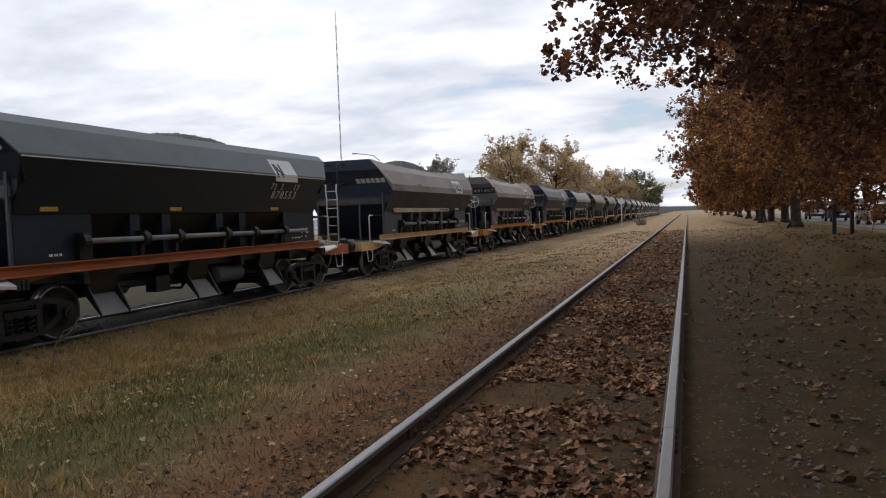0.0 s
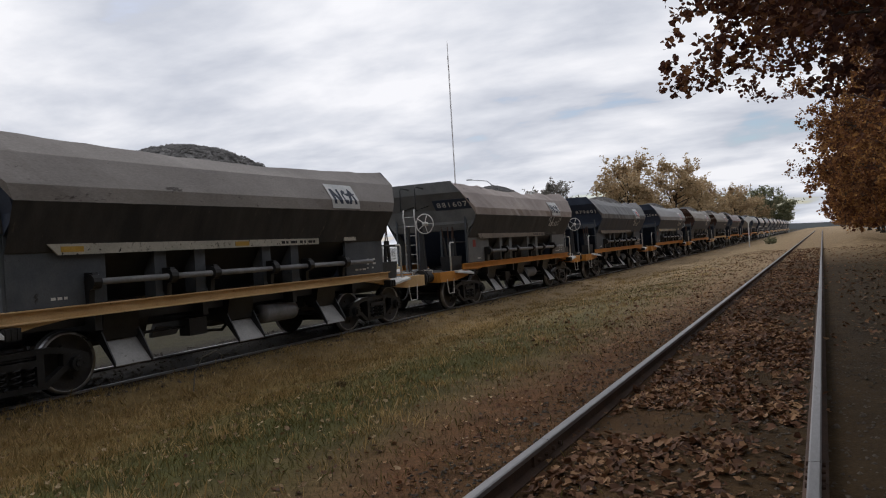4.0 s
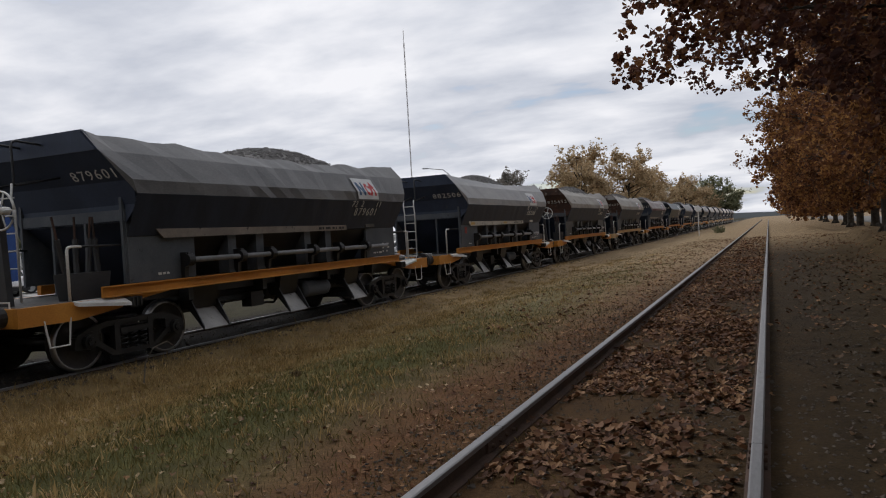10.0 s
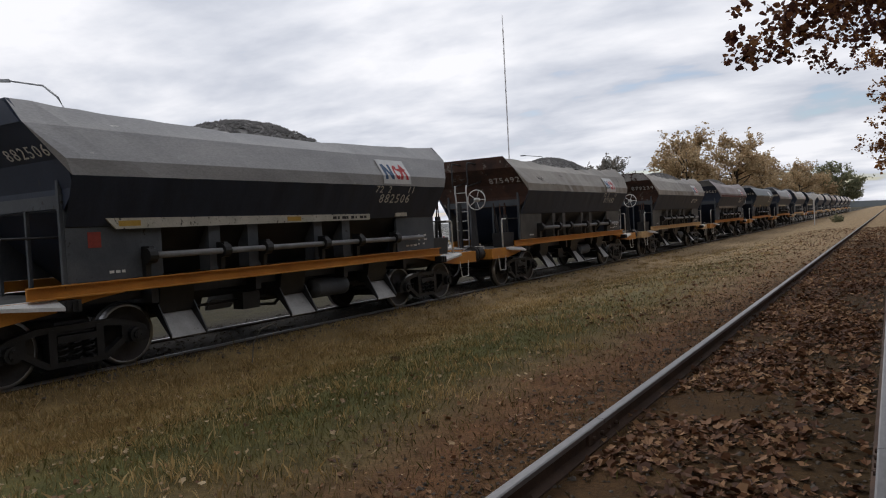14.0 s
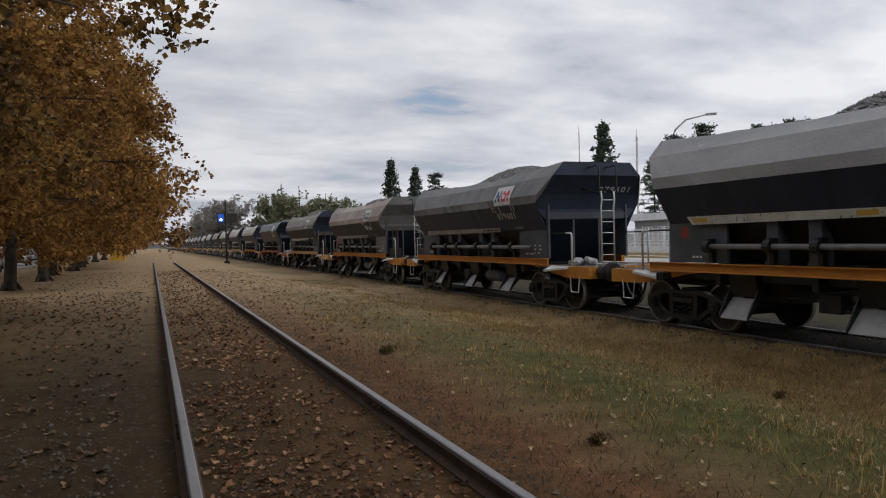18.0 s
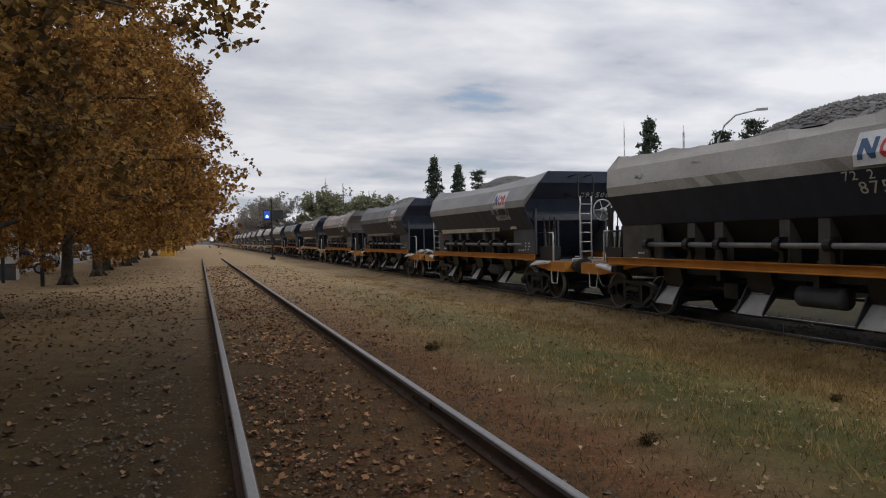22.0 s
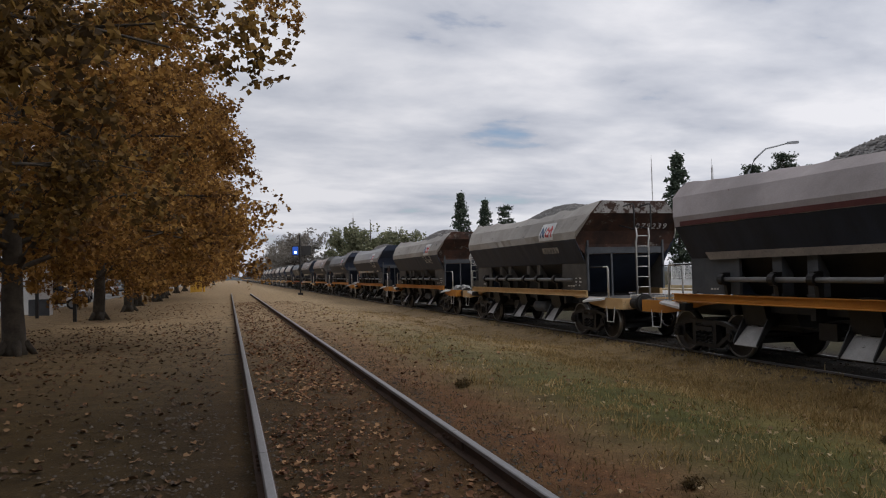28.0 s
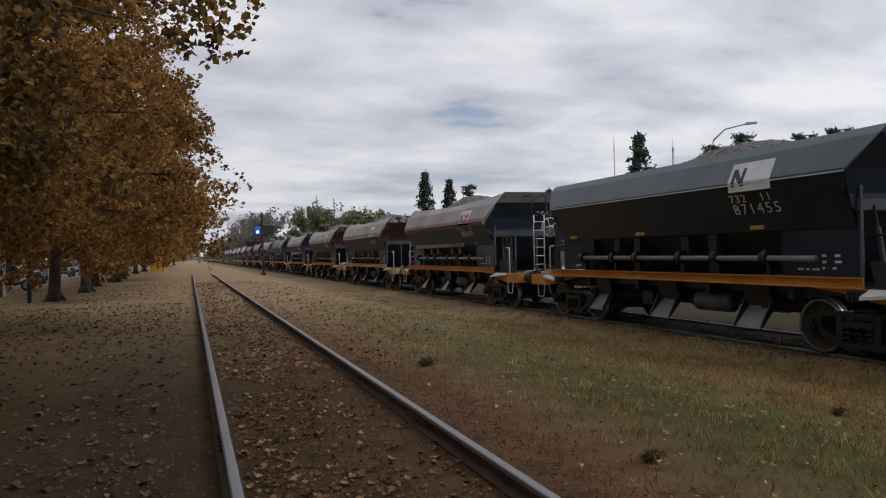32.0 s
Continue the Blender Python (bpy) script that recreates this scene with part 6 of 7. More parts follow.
tube(bm, [(-8.5, 8.0, -0.4), (-8.5, 8.05, -0.1), (-8.48, 8.2, 0.1), (-8.45, 8.45, 0.16), (-8.44, 8.6, 0.05)], 0.012, 5, 0.006)
tagged(part("twig", bm, M["twig"]), "bent dry stem beside the train", "twig")

# ---- road, walls and things behind the trees ----
M["road"] = surf("pale_worn_road", (0.17, 0.165, 0.155), (0.24, 0.23, 0.215), 0.8, 0.9, bump=0.15, grain=20)
M["asphalt"] = surf("grey_asphalt", (0.27, 0.263, 0.25), (0.37, 0.358, 0.338), 0.5, 0.9, bump=0.15, grain=25)
M["wall_white"] = surf("white_rendered_wall", (0.66, 0.66, 0.645), (0.80, 0.795, 0.78), 0.8, 0.85, bump=0.1, spots=((0.3, 0.29, 0.27), 0.04, 2))
M["wall_grey"] = surf("grey_rendered_wall", (0.30, 0.30, 0.295), (0.40, 0.395, 0.385), 0.8, 0.85, bump=0.1, spots=((0.2, 0.195, 0.185), 0.05, 2))
M["metal_white"] = surf("white_painted_metal", (0.70, 0.70, 0.69), (0.80, 0.80, 0.79), 3, 0.5, bump=0.03)
M["kerb"] = surf("tan_painted_kerb", (0.32, 0.24, 0.12), (0.42, 0.33, 0.19), 1.2, 0.85, bump=0.1)
M["steel_grey"] = surf("galvanised_steel", (0.28, 0.29, 0.30), (0.38, 0.39, 0.40), 4, 0.45, metal=0.5, bump=0.03)
M["post_black"] = surf("black_post", (0.015, 0.014, 0.014), (0.03, 0.028, 0.027), 4, 0.6)
M["yellow_box"] = surf("yellow_painted_steel", (0.48, 0.27, 0.03), (0.58, 0.35, 0.05), 2, 0.6)
M["blue_panel"] = surf("blue_sign_panel", (0.012, 0.04, 0.15), (0.018, 0.055, 0.19), 2, 0.4, bump=0.02)
M["plastic_black"] = surf("black_rubber", (0.012, 0.012, 0.012), (0.02, 0.02, 0.02), 5, 0.8)
M["glass"] = surf("dark_window_glass", (0.015, 0.018, 0.02), (0.03, 0.034, 0.038), 1, 0.12, bump=0, spec=0.8)
M["glass_pale"] = surf("curtained_window", (0.24, 0.26, 0.28), (0.36, 0.38, 0.40), 1.5, 0.2, bump=0, spec=0.8)
bm = bmesh.new()
bx(bm, 10.5, 19.0, -220, 260, -0.3, 0.03)
tagged(part("road", bm, M["road"]), "pale worn road behind the trees", "road", kind="structure")
bm = bmesh.new()
bx(bm, -47.0, -24.0, -75, 110, -0.7, -0.385)
tagged(part("car_park", bm, M["asphalt"]), "grey asphalt car park beyond the train", "car park", kind="structure")
bm = bmesh.new()
bx(bm, -66.0, -50.3, -36, 110, -0.7, -0.39)
tagged(part("car_park", bm, M["asphalt"]), "pale asphalt parking ground behind the white fence", "car park", kind="structure")
for x0, x1, h in ((-39.4, -39.0, 0.16), (-44.6, -44.0, 0.28)):
    bm = bmesh.new()
    bx(bm, x0, x1, -75, 110, -0.7, -0.385 + h)
    tagged(part("kerb", bm, M["kerb"], bevel=0.02), "tan painted kerb of the car park", "kerb", kind="structure")
fence = tagged(new("fence"), "white metal picket fence on a low white wall", "fence")
bm = bmesh.new()
bx(bm, -50.2, -49.9, -75, 110, -0.7, 0.35)
part("base_wall", bm, M["wall_white"], fence)
bm = bmesh.new()
bx(bm, -0.06, 0.06, -0.06, 0.06, 0.0, 2.0)
post_mesh = mesh("fence_post", bm)
bm = bmesh.new()
bx(bm, -0.012, 0.012, 0.0, 0.03, 0.05, 1.9)
picket_mesh = mesh("picket", bm)
bm = bmesh.new()
bx(bm, -0.02, 0.02, 0.06, 2.44, 0.0, 0.05)
rail_mesh = mesh("fence_rail", bm)
rest = bmesh.new()
for k in range(74):
    y = -75 + 2.5 * k
    put("fence_post", post_mesh, M["metal_white"], fence, pose(-50.05, y, 0.35))
    for z in (0.6, 1.95):
        put("fence_rail", rail_mesh, M["metal_white"], fence, pose(-50.05, y, z))
    for i in range(17):
        if 25 <= k < 42:
            put("picket", picket_mesh, M["metal_white"], fence, pose(-50.05, y + 0.12 + i * 0.135, 0.35))
        else:
            bx(rest, -50.062, -50.038, y + 0.12 + i * 0.135, y + 0.15 + i * 0.135, 0.40, 2.25)
tagged(part("picket_stretch", rest, M["metal_white"], fence), kind="stuff")


# ---- cars ----
CARS = {}
def rounded(name, bm, r):
    """Sheet metal: soft edges, sides that lean in above the waist, corners drawn in at both ends."""
    bmesh.ops.bevel(bm, geom=[e for e in bm.edges if e.calc_face_angle(0) > 0.5], offset=r, segments=3, affect="EDGES")
    for v in bm.verts:
        v.co.x *= (1 - 0.10 * (abs(v.co.y) / 2.1) ** 4) * (1 - 0.07 * max(v.co.z - 0.75, 0))
    return mesh(name, bm, True)


def car_meshes():
    body = bmesh.new()
    def arch(y):
        return [(y + 0.37 * math.cos(k * math.pi / 6), 0.30 + 0.37 * math.sin(k * math.pi / 6)) for k in range(7)]
    prism(body, [(-2.02, 0.30), (-2.12, 0.48), (-2.10, 0.80), (-2.02, 1.0), (1.0, 1.0), (1.5, 0.94), (1.9, 0.82), (2.08, 0.62), (2.06, 0.30), *arch(1.3), *arch(-1.28)], -0.85, 0.85)
    CARS["body"] = rounded("body", body, 0.10)
    cabin = bmesh.new()
    lo = [(-0.80, -2.0, 0.95), (0.80, -2.0, 0.95), (0.80, 1.15, 0.95), (-0.80, 1.15, 0.95)]
    hi = [(-0.60, -1.62, 1.50), (0.60, -1.62, 1.50), (0.60, 0.15, 1.52), (-0.60, 0.15, 1.52)]
    a, b = [cabin.verts.new(p) for p in lo], [cabin.verts.new(p) for p in hi]
    cabin.faces.new(a[::-1])
    cabin.faces.new(b)
    for i in range(4):
        cabin.faces.new((a[i], a[(i + 1) % 4], b[(i + 1) % 4], b[i]))
    CARS["cabin"] = rounded("cabin", cabin, 0.11)
    def pane(p):
        bm = bmesh.new()
        v = [bm.verts.new(q) for q in p]
        bm.faces.new(v)
        bmesh.ops.solidify(bm, geom=bm.faces[:], thickness=0.012)
        return mesh("window", bm)
    CARS["rear"] = pane([(-0.66, -1.985, 1.0), (0.66, -1.985, 1.0), (0.53, -1.71, 1.40), (-0.53, -1.71, 1.40)])
    CARS["front"] = pane([(-0.66, 1.075, 1.01), (0.66, 1.075, 1.01), (0.54, 0.36, 1.42), (-0.54, 0.36, 1.42)])
    for s, key in ((-1, "left"), (1, "right")):
        for y0, y1, y2, y3, n in ((-1.8, -0.55, -0.55, -1.52, "a"), (-0.45, 0.85, 0.12, -0.45, "b")):
            CARS[key + n] = pane([(s * 0.792, y0, 1.01), (s * 0.792, y1, 1.01), (s * 0.655, y2, 1.40), (s * 0.655, y3, 1.40)])
    t = bmesh.new()
    tube(t, [(-0.09, 0, 0), (-0.08, 0, 0), (0.08, 0, 0), (0.09, 0, 0)], 0.31, 18)
    CARS["tyre"] = mesh("tyre", t)
    t = bmesh.new()
    tube(t, [(-0.095, 0, 0), (0.095, 0, 0)], 0.2, 12)
    CARS["rim"] = mesh("rim", t)
    t = bmesh.new()
    bx(t, -0.11, 0.11, -0.03, 0.03, -0.12, 0.12)
    CARS["light"] = mesh("light", t, bevel=0.02)
    t = bmesh.new()
    bx(t, -0.26, 0.26, -0.01, 0.01, -0.06, 0.06)
    CARS["plate"] = mesh("plate", t)
    t = bmesh.new()
    bx(t, -0.78, 0.78, -0.05, 0.05, -0.12, 0.1)
    CARS["bumper"] = mesh("bumper", t, bevel=0.03)
    t = bmesh.new()
    bx(t, -0.1, 0.1, -0.07, 0.07, -0.06, 0.06)
    CARS["mirror"] = mesh("mirror", t, bevel=0.02)


car_meshes()
PAINT = {c: surf(c + "_car_paint", a, b, 1, 0.25, bump=0, spec=0.6) for c, a, b in (("white", (0.60, 0.60, 0.60), (0.68, 0.68, 0.68)), ("silver", (0.30, 0.31, 0.33), (0.38, 0.39, 0.41)), ("red", (0.36, 0.02, 0.025), (0.44, 0.03, 0.035)), ("grey", (0.10, 0.105, 0.11), (0.14, 0.145, 0.15)), ("dark blue", (0.012, 0.02, 0.05), (0.02, 0.03, 0.07)), ("black", (0.01, 0.01, 0.012), (0.018, 0.018, 0.02)))}
M["tail"] = surf("red_lamp_glass", (0.30, 0.015, 0.015), (0.38, 0.03, 0.03), 3, 0.2, bump=0)
M["head"] = surf("clear_lamp_glass", (0.55, 0.56, 0.58), (0.65, 0.66, 0.68), 3, 0.15, bump=0)


def car(x, y, z, turn, colour, scale=(1, 1, 1), place="parked in the car park"):
    c = new("car")
    c.matrix_basis = pose(x, y, z, 0, 0, turn)
    tagged(c, colour + " hatchback car " + place, "car", "parked cars")
    s = Matrix.Diagonal((*scale, 1))
    body = put("body", CARS["body"], PAINT[colour], c, s)
    put("cabin", CARS["cabin"], PAINT[colour], c, s)
    for key in ("rear", "front", "lefta", "leftb", "righta", "rightb"):
        put("window", CARS[key], M["glass"], c, s)
    for sx in (-1, 1):
        for wy in (-1.28, 1.3):
            w = put("wheel", CARS["tyre"], M["plastic_black"], c, pose(sx * 0.78 * scale[0], wy * scale[1], 0.31))
            put("rim", CARS["rim"], M["steel_grey"], w)
        put("tail_light", CARS["light"], M["tail"], c, s @ pose(sx * 0.70, -2.08, 0.84))
        put("headlight", CARS["light"], M["head"], c, s @ pose(sx * 0.62, 2.0, 0.70))
        put("mirror", CARS["mirror"], PAINT[colour], c, s @ pose(sx * 0.92, 0.75, 1.02))
    put("number_plate", CARS["plate"], M["metal_white"], c, s @ pose(0, -2.125, 0.62))
    put("bumper", CARS["bumper"], M["plastic_black"] if colour != "red" else PAINT[colour], c, s @ pose(0, -2.1, 0.42))
    put("bumper", CARS["bumper"], M["plastic_black"], c, s @ pose(0, 2.06, 0.42))
    return c


Z = -0.385
for x, y, turn, colour, scale in ((-35.5, -10.9, 175, "white", (1, 1, 0.95)), (-34.9, -4.6, 88, "red", (1, 1, 1)), (-35.3, -1.2, 91, "silver", (1.06, 1.05, 1.1)), (-35.8, 2.2, 90, "silver", (1, 0.98, 1)), (-35.6, 6.6, 100, "white", (1, 1, 1.02)), (-36.0, 11.2, 95, "white", (1, 1, 1)),
                                  (-36.2, 15.6, 92, "silver", (1, 1, 1)), (-36.0, 19.8, 88, "grey", (1, 1, 1)), (-36.5, 24.0, 100, "white", (1.02, 1.05, 1.05)), (-36.6, 28.3, 150, "white", (1, 1, 1)), (-37, 32.4, 95, "silver", (1, 1, 1)), (-37.5, 36.2, 110, "grey", (1, 1, 1)), (-38, 40.0, 95, "white", (1, 1, 1)), (-38.2, 44.5, 95, "silver", (1, 1, 1)),
                                  (-38.5, 49, 95, "white", (1, 1, 1)), (-39, 54, 95, "black", (1, 1, 1)), (-39, 59, 95, "silver", (1, 1, 1)), (-30, 33, 10, "silver", (1, 1, 1)), (-30.5, 47, 5, "white", (1, 1, 1)), (-30.5, 60, 5, "silver", (1, 1, 1)), (-43, -47, 20, "grey", (1, 1, 1)), (-45, -38, 100, "silver", (1, 1, 1))):
    car(x, y, Z, turn, colour, scale)
for k in range(16):
    car(-56 - 1.5 * (k % 2), -40 + 6.1 * k, -0.4, 90 + 7 * (k % 3), ("white", "silver", "grey", "white", "black")[k % 5], (1, 1, 1), "behind the white fence")
for x, y, turn, colour in ((12.6, 58, 2, "white"), (12.4, 70, 0, "dark blue"), (12.8, 84, 0, "silver"), (12.6, 47, 0, "grey"), (13.2, -58, 0, "silver"), (12.8, -70, 0, "white"), (12.6, -84, 0, "white"), (12.8, -98, 0, "grey"), (9.6, -90, 0, "white"), (12.4, -33, 0, "white"), (9.4, -104, 0, "silver")):
    car(x, y, 0.03, turn, colour, (1, 1, 1), "parked beside the road")
# patrol car: dark blue over white with a lettered band
pc = car(10.4, -47.5, 0.03, 95, "dark blue", (1.05, 1.05, 1.1), "with white doors parked behind the trees")
for s in (-1, 1):
    bm = bmesh.new()
    bx(bm, s * 0.89, s * 0.905, -1.7, 1.6, 0.5, 0.92)
    door = part("side_door", bm, M["metal_white"], pc, "white painted door panel")
    for k in range(3):
        bm = bmesh.new()
        bx(bm, s * 0.906, s * 0.912, -0.5 + 0.36 * k, -0.26 + 0.36 * k, 0.6, 0.8)
        part("lettering_bar", bm, PAINT["dark blue"], door)

# ---- posts, signal and signs ----
def pillar_thing(name, x, y, w, h, material, label, category, cap=0.0):
    z = ground_z(x, y)
    bm = bmesh.new()
    bx(bm, -w / 2, w / 2, -w / 2, w / 2, -0.2, h)
    ob = part(name, bm, material, None, "", False, min(0.03, w * 0.12))
    ob.matrix_basis = pose(x, y, z)
    return tagged(ob, label, category)


for x, y in ((5.3, 30.3), (6.0, 30.9), (6.2, -32.4), (8.6, -37)):
    pillar_thing("bollard_post", x, y, 0.13, 2.3 if y < 0 else 1.9, M["post_black"], "slim black wooden post under the trees", "post")
w = tagged(new("white_wall"), "white wall with a square pillar behind the trees", "wall", kind="structure")
bm = bmesh.new()
bx(bm, 8.7, 9.6, -40.6, -39.8, -0.2, 2.9)
part("pillar", bm, M["wall_white"], w, bevel=0.02)
bm = bmesh.new()
bx(bm, 9.8, 22.0, -41.2, -40.9, -0.2, 2.7)
part("panel", bm, M["wall_white"], w)
bm = bmesh.new()
bx(bm, 8.69, 9.61, -39.8, -39.79, -0.1, 0.8)
part("stain", bm, M["plate_grey"], w)
kiosk = tagged(new("yellow_cabinet"), "tall yellow steel cabinet beside the level crossing", "cabinet")
kiosk.matrix_basis = pose(3.4, -78.0, ground_z(3.4, -78.0))
bm = bmesh.new()
bx(bm, -0.55, 0.55, -0.45, 0.45, -0.3, 2.3)
part("body", bm, M["yellow_box"], kiosk, bevel=0.04)
bm = bmesh.new()
bx(bm, -0.45, 0.45, 0.45, 0.47, 0.15, 2.1)
part("door", bm, M["yellow_box"], kiosk)
bm = bmesh.new()
tube(bm, [(-0.75, 0.1, -0.3), (-0.75, 0.1, 2.9)], 0.12, 10)
part("pipe", bm, M["yellow_box"], kiosk)
signal = tagged(new("railway_signal"), "black railway signal post with a lit blue-white lamp", "signal")
signal.matrix_basis = pose(-7.2, -80, ground_z(-7.2, -80))
bm = bmesh.new()
tube(bm, [(0, 0, -0.2), (0, 0, 6.5)], 0.09, 8)
bx(bm, -0.25, 0.25, -0.25, 0.25, -0.2, 0.25)
part("post", bm, M["post_black"], signal)
bm = bmesh.new()
bx(bm, 0.12, 0.88, -0.15, 0.15, 4.25, 5.35)
box = part("lamp_box", bm, M["post_black"], signal, bevel=0.03)
bm = bmesh.new()
bx(bm, 0.20, 0.80, 0.151, 0.165, 4.37, 5.23)
part("lamp_face", bm, glow("blue_signal_face", (0.02, 0.09, 0.45), 0.35), box)
bm = bmesh.new()
bmesh.ops.create_icosphere(bm, subdivisions=2, radius=0.14, matrix=Matrix.Translation((0.50, 0.17, 4.62)))
part("lamp", bm, glow("white_signal_lamp", (0.55, 0.8, 1.0), 4.0), box, smooth=True)
bm = bmesh.new()
bx(bm, -1.2, -0.1, -0.03, 0.03, 4.3, 5.3)
part("back_panel", bm, M["post_black"], signal)
marker = tagged(new("track_sign"), "white diamond sign on a slim white post", "sign")
marker.matrix_basis = pose(-6.8, 83, ground_z(-6.8, 83))
bm = bmesh.new()
tube(bm, [(0, 0, -0.2), (0, 0, 3.2)], 0.05, 8)
part("post", bm, M["metal_white"], marker)
bm = bmesh.new()
prism(bm, [(0, 2.5), (0.42, 2.92), (0, 3.34), (-0.42, 2.92)], -0.03, -0.06, "y")
part("panel", bm, M["metal_white"], marker)
bm = bmesh.new()
bx(bm, -32.4, -32.1, 20.5, 22.95, 0.5, 7.0)
totem = tagged(new("advertising_sign"), "tall blue sign panel standing in the car park", "sign")
part("panel", bm, M["blue_panel"], totem)
bm = bmesh.new()
bx(bm, -32.35, -32.15, 21.3, 22.1, -0.45, 0.5)
part("foot", bm, M["steel_grey"], totem)
for z, a, b in ((4.6, 20.7, 22.1), (4.1, 20.7, 22.4), (2.6, 20.8, 21.9)):
    bm = bmesh.new()
    bx(bm, -32.1, -32.09, a, b, z, z + 0.16)
    part("lettering_bar", bm, M["metal_white"], totem)


def street_lamp(x, y, h, reach, turn, label="grey street lamp with a long curved arm"):
    t = tagged(new("street_lamp"), label, "lamp", "street lamps")
    t.matrix_basis = pose(x, y, -0.4, 0, 0, turn)
    bm = bmesh.new()
    tube(bm, [(0, 0, -0.2), (0, 0, h - 2.6), (0.12, 0, h - 1.7), (0.5, 0, h - 0.85), (1.2, 0, h - 0.22), (reach, 0, h + 0.05)], 0.09, 8, 0.045)
    part("post", bm, M["steel_grey"], t, smooth=True)
    bm = bmesh.new()
    bx(bm, reach - 0.1, reach + 0.6, -0.13, 0.13, h - 0.02, h + 0.12)
    part("lamp_head", bm, M["steel_grey"], t, bevel=0.03)


street_lamp(-37.9, 23.3, 10.9, 2.9, 225)
street_lamp(-33.4, -41.1, 10.1, 2.6, 140)
street_lamp(-36.0, 84.7, 10.2, 3.2, 205)
M["mast"] = surf("pale_mast_steel", (0.34, 0.32, 0.31), (0.44, 0.41, 0.40), 6, 0.5, metal=0.3)


def mast(x, y, h, r, label):
    t = tagged(new("radio_mast"), label, "mast")
    t.matrix_basis = pose(x, y, -0.4)
    bm = bmesh.new()
    for k in range(3):
        a = k * math.tau / 3
        tube(bm, [(r * math.cos(a), r * math.sin(a), 0), (r * math.cos(a), r * math.sin(a), h * 0.93)], r * 0.28, 5)
    for i in range(int(h / 2)):
        for k in range(3):
            a, b = k * math.tau / 3, (k + 1) * math.tau / 3
            tube(bm, [(r * math.cos(a), r * math.sin(a), i * 2), (r * math.cos(b), r * math.sin(b), i * 2 + 2 * 0.95)], r * 0.16, 4)
    part("lattice", bm, M["mast"], t)
    bm = bmesh.new()
    tube(bm, [(0, 0, h * 0.9), (0, 0, h)], r * 0.2, 5)
    part("aerial", bm, M["mast"], t)


for az, dist, el, r in ((26.3, 150, 15.8, 0.11), (147.4, 190, 8.6, 0.12), (143.1, 180, 8.0, 0.2), (170.6, 230, 4.9, 0.2), (92.3, 95, 6.5, 0.3), (45.4, 120, 3.9, 0.25)):
    a = radians(az)
    mast(-dist * math.sin(a), dist * math.cos(a), 2.0 + dist * math.tan(radians(el)), r, "thin pale lattice mast against the sky")
for az, dist in ((92.3, 95), (45.4, 120)):
    a = radians(az)
    bm = bmesh.new()
    bx(bm, -0.9, 0.9, -0.15, 0.15, 0, 0.7)
    ob = part("floodlight", bm, M["steel_grey"])
    ob.matrix_basis = pose(-dist * math.sin(a), dist * math.cos(a), 1.2 + dist * math.tan(radians(6.5 if az > 90 else 3.9)), 0, 0, az)
    tagged(ob, "floodlight head on a tall mast", "lamp")

# ---- low white building beyond the train ----
bld = tagged(new("station_building"), "low white building with a flat roof and tall windows", "building")
wall = bmesh.new()
bx(wall, -66, -55, -74, -58.5, -0.6, 3.3)
part("wall", wall, M["wall_grey"], bld)
wall = bmesh.new()
bx(wall, -66, -57.5, -58.5, -38, -0.6, 3.0)
part("wall", wall, M["wall_grey"], bld)
bm = bmesh.new()
bx(bm, -66.4, -54.2, -74.5, -58.3, 3.3, 4.1)
part("roof", bm, M["wall_white"], bld)
bm = bmesh.new()
bx(bm, -66.4, -55.6, -58.29, -37.6, 3.0, 3.7)
part("roof", bm, M["metal_white"], bld)
for y0, x, hh in [(-72.5 + 2.9 * k, -55, 1.0) for k in range(5)] + [(-56.6 + 2.4 * k, -57.5, 0.9) for k in range(8)]:
    win = bmesh.new()
    bx(win, x - 0.02, x + 0.03, y0, y0 + 1.9, 0.9, 2.5)
    f = part("window", win, M["glass_pale"], bld)
    fr = bmesh.new()
    for k in range(4):
        bx(fr, x + 0.03, x + 0.07, y0 - 0.03 + 0.62 * k, y0 + 0.05 + 0.62 * k, 0.9, 2.5)
    for z in (0.85, 1.65, 2.45):
        bx(fr, x + 0.03, x + 0.075, y0 - 0.04, y0 + 1.94, z, z + 0.08)
    part("frame", fr, M["metal_white"], f)
for y0 in (-59.6, -45.0):
    d = bmesh.new()
    bx(d, -57.5 if y0 > -58 else -55, -57.44 if y0 > -58 else -54.95, y0, y0 + 0.95, -0.45, 2.3)
    part("door", d, PAINT["grey"], bld)
M["barrier"] = surf("red_white_barrier", (0.40, 0.05, 0.04), (0.5, 0.09, 0.07), 3, 0.6)
for k in range(5):
    bm = bmesh.new()
    bx(bm, -0.9, 0.9, -0.05, 0.05, 0.1, 1.0)
    for s in (-0.7, 0.7):
        bx(bm, s - 0.04, s + 0.04, -0.3, 0.3, 0.0, 0.1)
    ob = part("safety_barrier", bm, M["barrier"])
    ob.matrix_basis = pose(-42.0 + 0.3 * k, -33.0 + 2.1 * k, -0.385, 0, 0, 80)
    tagged(ob, "red plastic safety barrier in the car park", "barrier", "safety barriers")
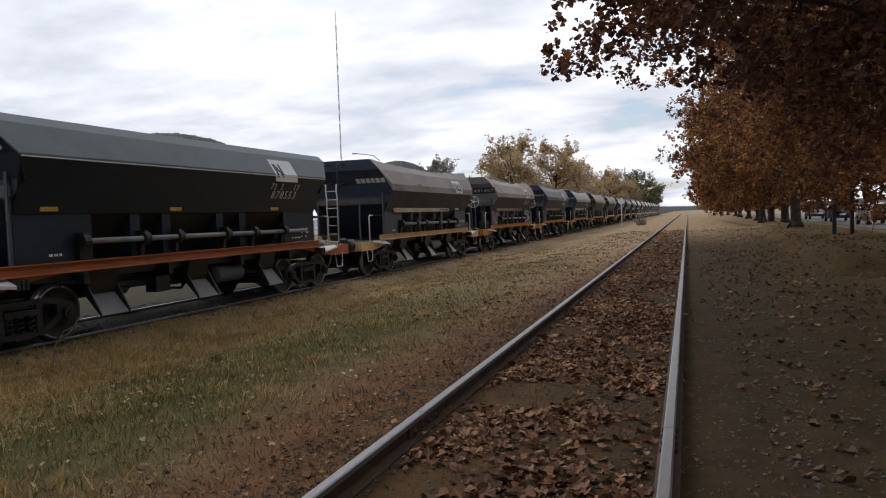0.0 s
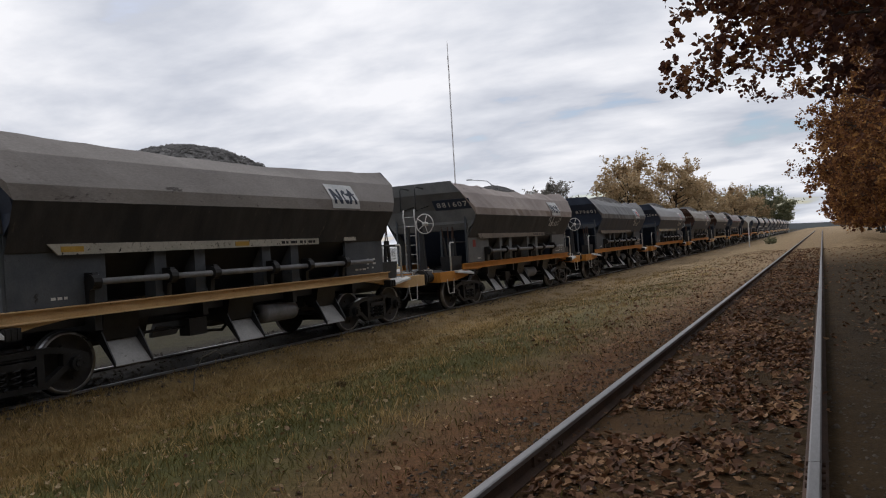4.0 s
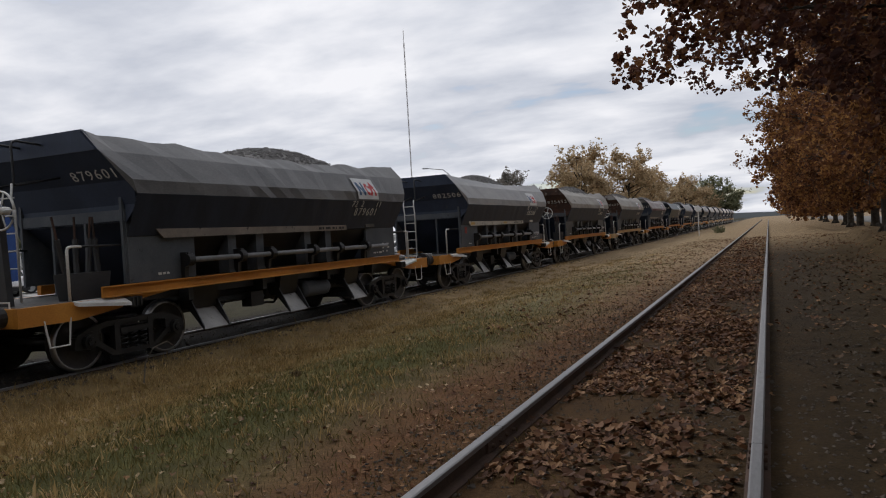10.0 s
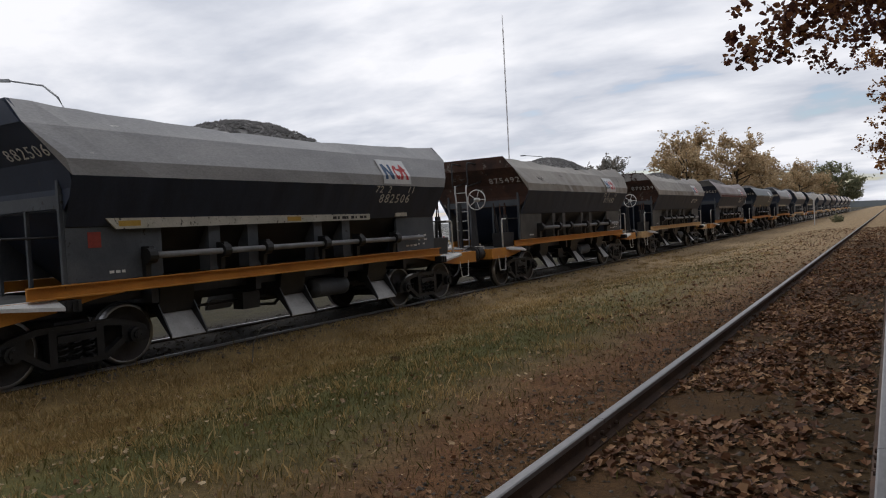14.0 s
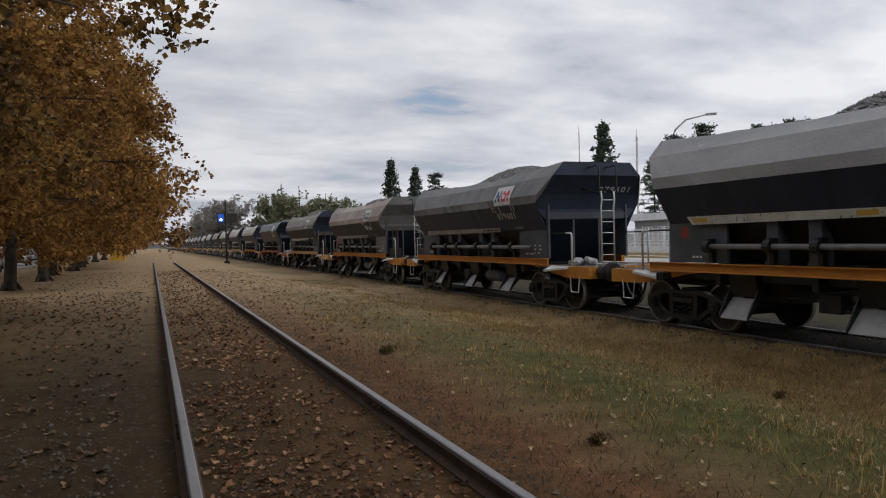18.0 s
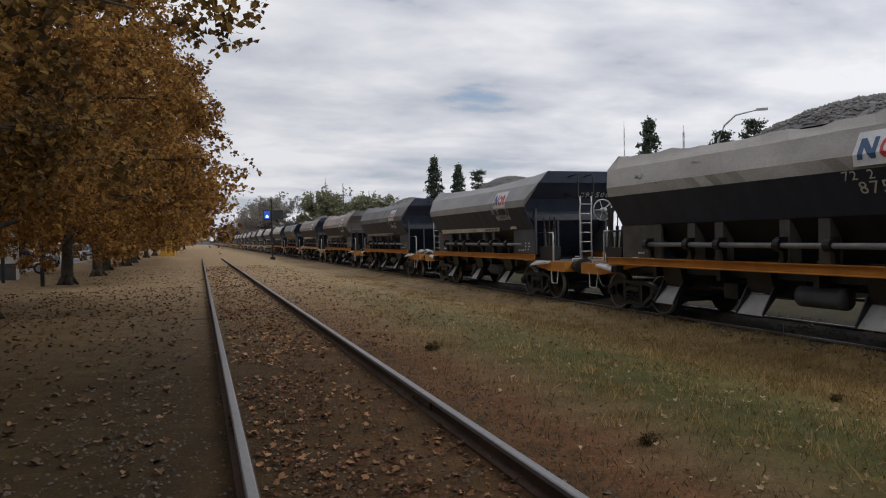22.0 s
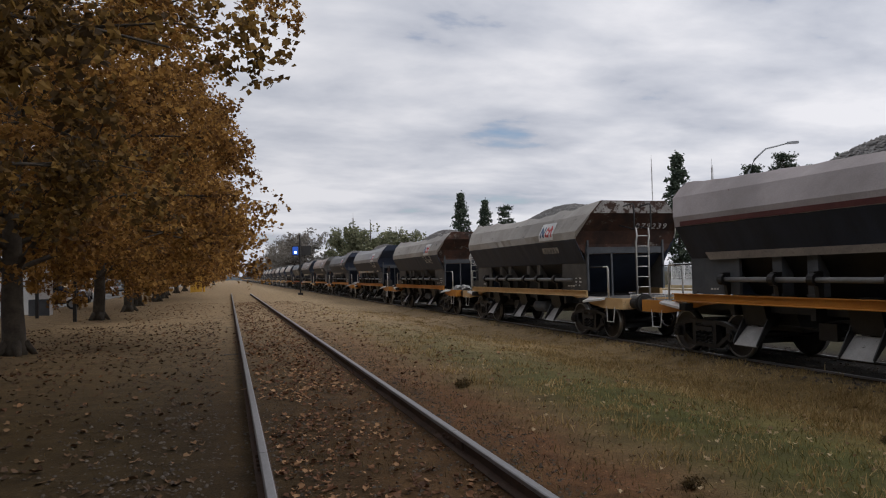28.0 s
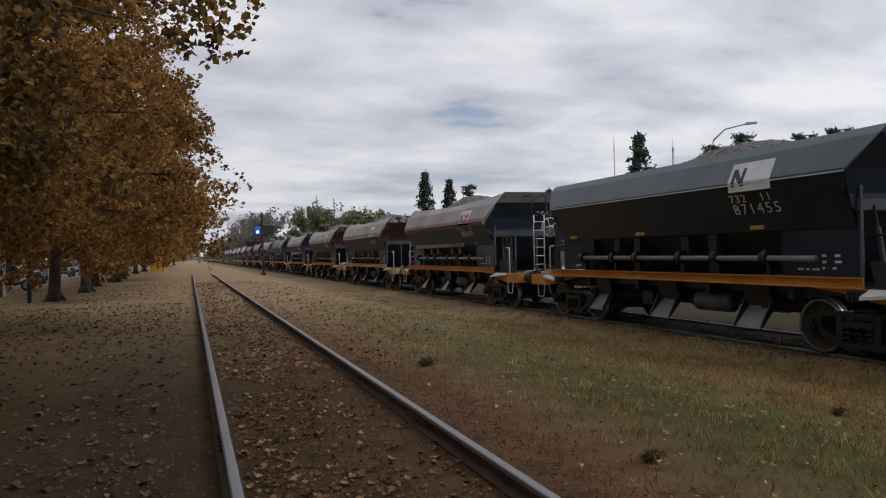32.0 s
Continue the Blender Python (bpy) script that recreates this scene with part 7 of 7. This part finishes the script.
# a long low shed and roofs behind the car park
bm = bmesh.new()
bx(bm, -130, -96, 92, 118, -0.6, 4.6)
shed = tagged(new("warehouse"), "long low grey warehouse behind the car park", "building")
part("wall", bm, M["wall_grey"], shed)
bm = bmesh.new()
prism(bm, [(91, 4.6), (105, 6.6), (119, 4.6)], -131, -95)
part("roof", bm, M["steel_grey"], shed)
bm = bmesh.new()
bx(bm, -64.5, -54, 12.5, 26, -0.6, 2.6)
hall = tagged(new("flat_hall"), "low grey flat building behind the fence", "building")
part("wall", bm, M["steel_grey"], hall)
bm = bmesh.new()
bx(bm, -65, -53.6, 12.2, 26.3, 2.6, 2.85)
part("roof", bm, M["metal_white"], hall)
# distant country that closes the view; its haze is painted as grey-blue
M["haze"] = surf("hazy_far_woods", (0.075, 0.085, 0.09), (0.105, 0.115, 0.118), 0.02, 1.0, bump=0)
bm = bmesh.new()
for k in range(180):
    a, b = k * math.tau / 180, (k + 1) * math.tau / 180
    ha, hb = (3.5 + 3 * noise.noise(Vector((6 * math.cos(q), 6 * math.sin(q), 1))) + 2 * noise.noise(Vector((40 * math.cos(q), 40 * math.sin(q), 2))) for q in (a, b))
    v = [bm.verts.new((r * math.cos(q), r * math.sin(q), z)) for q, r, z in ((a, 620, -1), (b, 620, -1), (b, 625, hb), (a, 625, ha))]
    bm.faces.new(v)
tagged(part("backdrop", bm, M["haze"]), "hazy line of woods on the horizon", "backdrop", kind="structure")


# ---- the train ----
LENGTH = 14.159
SPECS = {
    -5: dict(label="dark hopper wagon loaded with crushed stone, orange underframe", body="dark", band="band_pale", sill="orange", board="board"),
    -4: dict(label="clean dark green hopper wagon with orange red underframe, loaded", body="green_dark", band="band_green", sill="orange_red", stickers=(-4.0, -1.0, 2.6), heap=True, number="878553", **{"class": "72 2   17"}, sacks=True, plate="green_dark", end_low="green_dark", end="green_dark"),
    -3: dict(rear_levers=True, label="dusty hopper wagon with brown-grey band and faded orange underframe", heap=True, faded=True, body="brown_dark", end="dark", end_low="dark", band="band_brown", sill="orange_pale", board="board"),
    -2: dict(label="dusty brown hopper wagon with orange underframe and brake wheel", body="brown_dark", band="band_dust", sill="orange", board="board_dust", number="881607", faded=True, **{"class": "72 2    11"}, number_plate=True, worn=True, front_wheel=True, front_levers=True, rear_levers=True, plate="plate_light", end="plate_light", end_low="plate_light", heap=True, mark=True),
    -1: dict(label="dark hopper wagon with grey band heaped with crushed stone", body="dark", band="band_dark", sill="orange", board="board_dust", number="879601", worn=True, **{"class": "72 2    11"}, front_wheel=True, front_levers=True, heap=True, end="dark", sacks=True),
    0: dict(label="dark blue-grey hopper wagon with orange underframe, heaped with stone", body="dark", band="band_grey", sill="orange", board="board", number="882506", **{"class": "72 2    11"}, rear_levers=True, heap=True, mark=True, end="dark"),
    1: dict(label="rusty dark hopper wagon with dusty band, heaped with stone", body="dark", band="band_tan", sill="orange", number="875492", worn=True, **{"class": "72 2    11"}, front_wheel=True, front_levers=True, heap=True, end="rust", end_low="rust", plate="plate_dust", sacks=True),
    2: dict(label="dark hopper wagon with rusty peeling end and faded orange underframe", body="dark", band="band_tan", sill="orange_pale", number="879239", worn=True, front_levers=True, front_wheel=True, heap=True, end="peel", end_low="rust", plate="plate_dust"),
    3: dict(label="hopper wagon with maroon stripe, dark sides and orange underframe", body="dark", band="band_red", sill="orange", board="board_dust", number="880567", **{"class": "72 2    11"}, stripe=True, rear_levers=True, heap=True, end="plate_dust", plate="plate_grey"),
    4: dict(label="clean dark green hopper wagon with yellow stickers, loaded with stone", body="green_dark", band="band_green", sill="orange", number="871455", **{"class": "732  11"}, stickers=(-4.0, -1.0, 2.6), front_wheel=True, rear_levers=True, heap=True, plate="green_dark", end_low="green_dark", end="green_dark"),
    5: dict(label="dark hopper wagon loaded with crushed stone, orange underframe", body="dark", band="band_grey", sill="orange", board="board", heap=True),
}
KINDS = (dict(label="dark hopper wagon of the ballast train", body="dark", band="band_pale", sill="orange_pale", board="board"), dict(label="dusty brown hopper wagon of the ballast train", body="brown_dark", band="band_dust", sill="orange_pale", board="board_dust"), dict(label="hopper wagon with pale dusty band", body="dark", band="band_pale", sill="orange_pale"), dict(label="dark green hopper wagon of the ballast train", body="green_dark", band="band_grey", sill="orange", board="board"))
train, heaps = [], []
HEAPS = [heap_mesh(1, -0.05, 2.3, 0.76), heap_mesh(2, 0.9, 3.0, 0.82), heap_mesh(3, 1.0, 3.0, 0.75), heap_mesh(4, 0.3, 1.5, 0.66)]
for k in range(-36, 15):
    if -5 <= k <= 5:
        ob, wheels = wagon(SPECS[k])
        train.append((ob, k, wheels))
    else:
        spec = KINDS[(k * 7 + (k // 3) * 5) % 4]
        train.append((far_wagon(spec), k, ()))
    if SPECS.get(k, {}).get("heap", k % 2 == 0):
        heaps.append((tagged(put("ballast_load", HEAPS[3 if k == -2 else k % 3], M["gravel"]), "heap of grey crushed stone in a hopper wagon", "stone load", kind="stuff"), k))


def front(t):
    """How far along the track the front of wagon 0 stands."""
    return 62.943 - 4.1374 * t - 0.0068 * t * t


def motions():
    times = [0, 4, 8, 12, 16, 20, 24, 28, 32]
    for ob, k, wheels in train:
        walk(ob, [(t, pose(TRACK_X, front(t) + LENGTH * k + HALF, RAIL_TOP)) for t in times])
        for wheel, y in wheels:
            walk(wheel, [(i / 7.5, pose(0, y, 0.46) @ Matrix.Rotation((front(i / 7.5) - front(0)) / 0.46, 4, "X")) for i in range(241)])
    for ob, k in heaps:
        drop = 0.2 if k in (-4, 4) else 0.0
        walk(ob, [(t, pose(TRACK_X, front(t) + LENGTH * k + HALF, RAIL_TOP - drop)) for t in times])


motions()
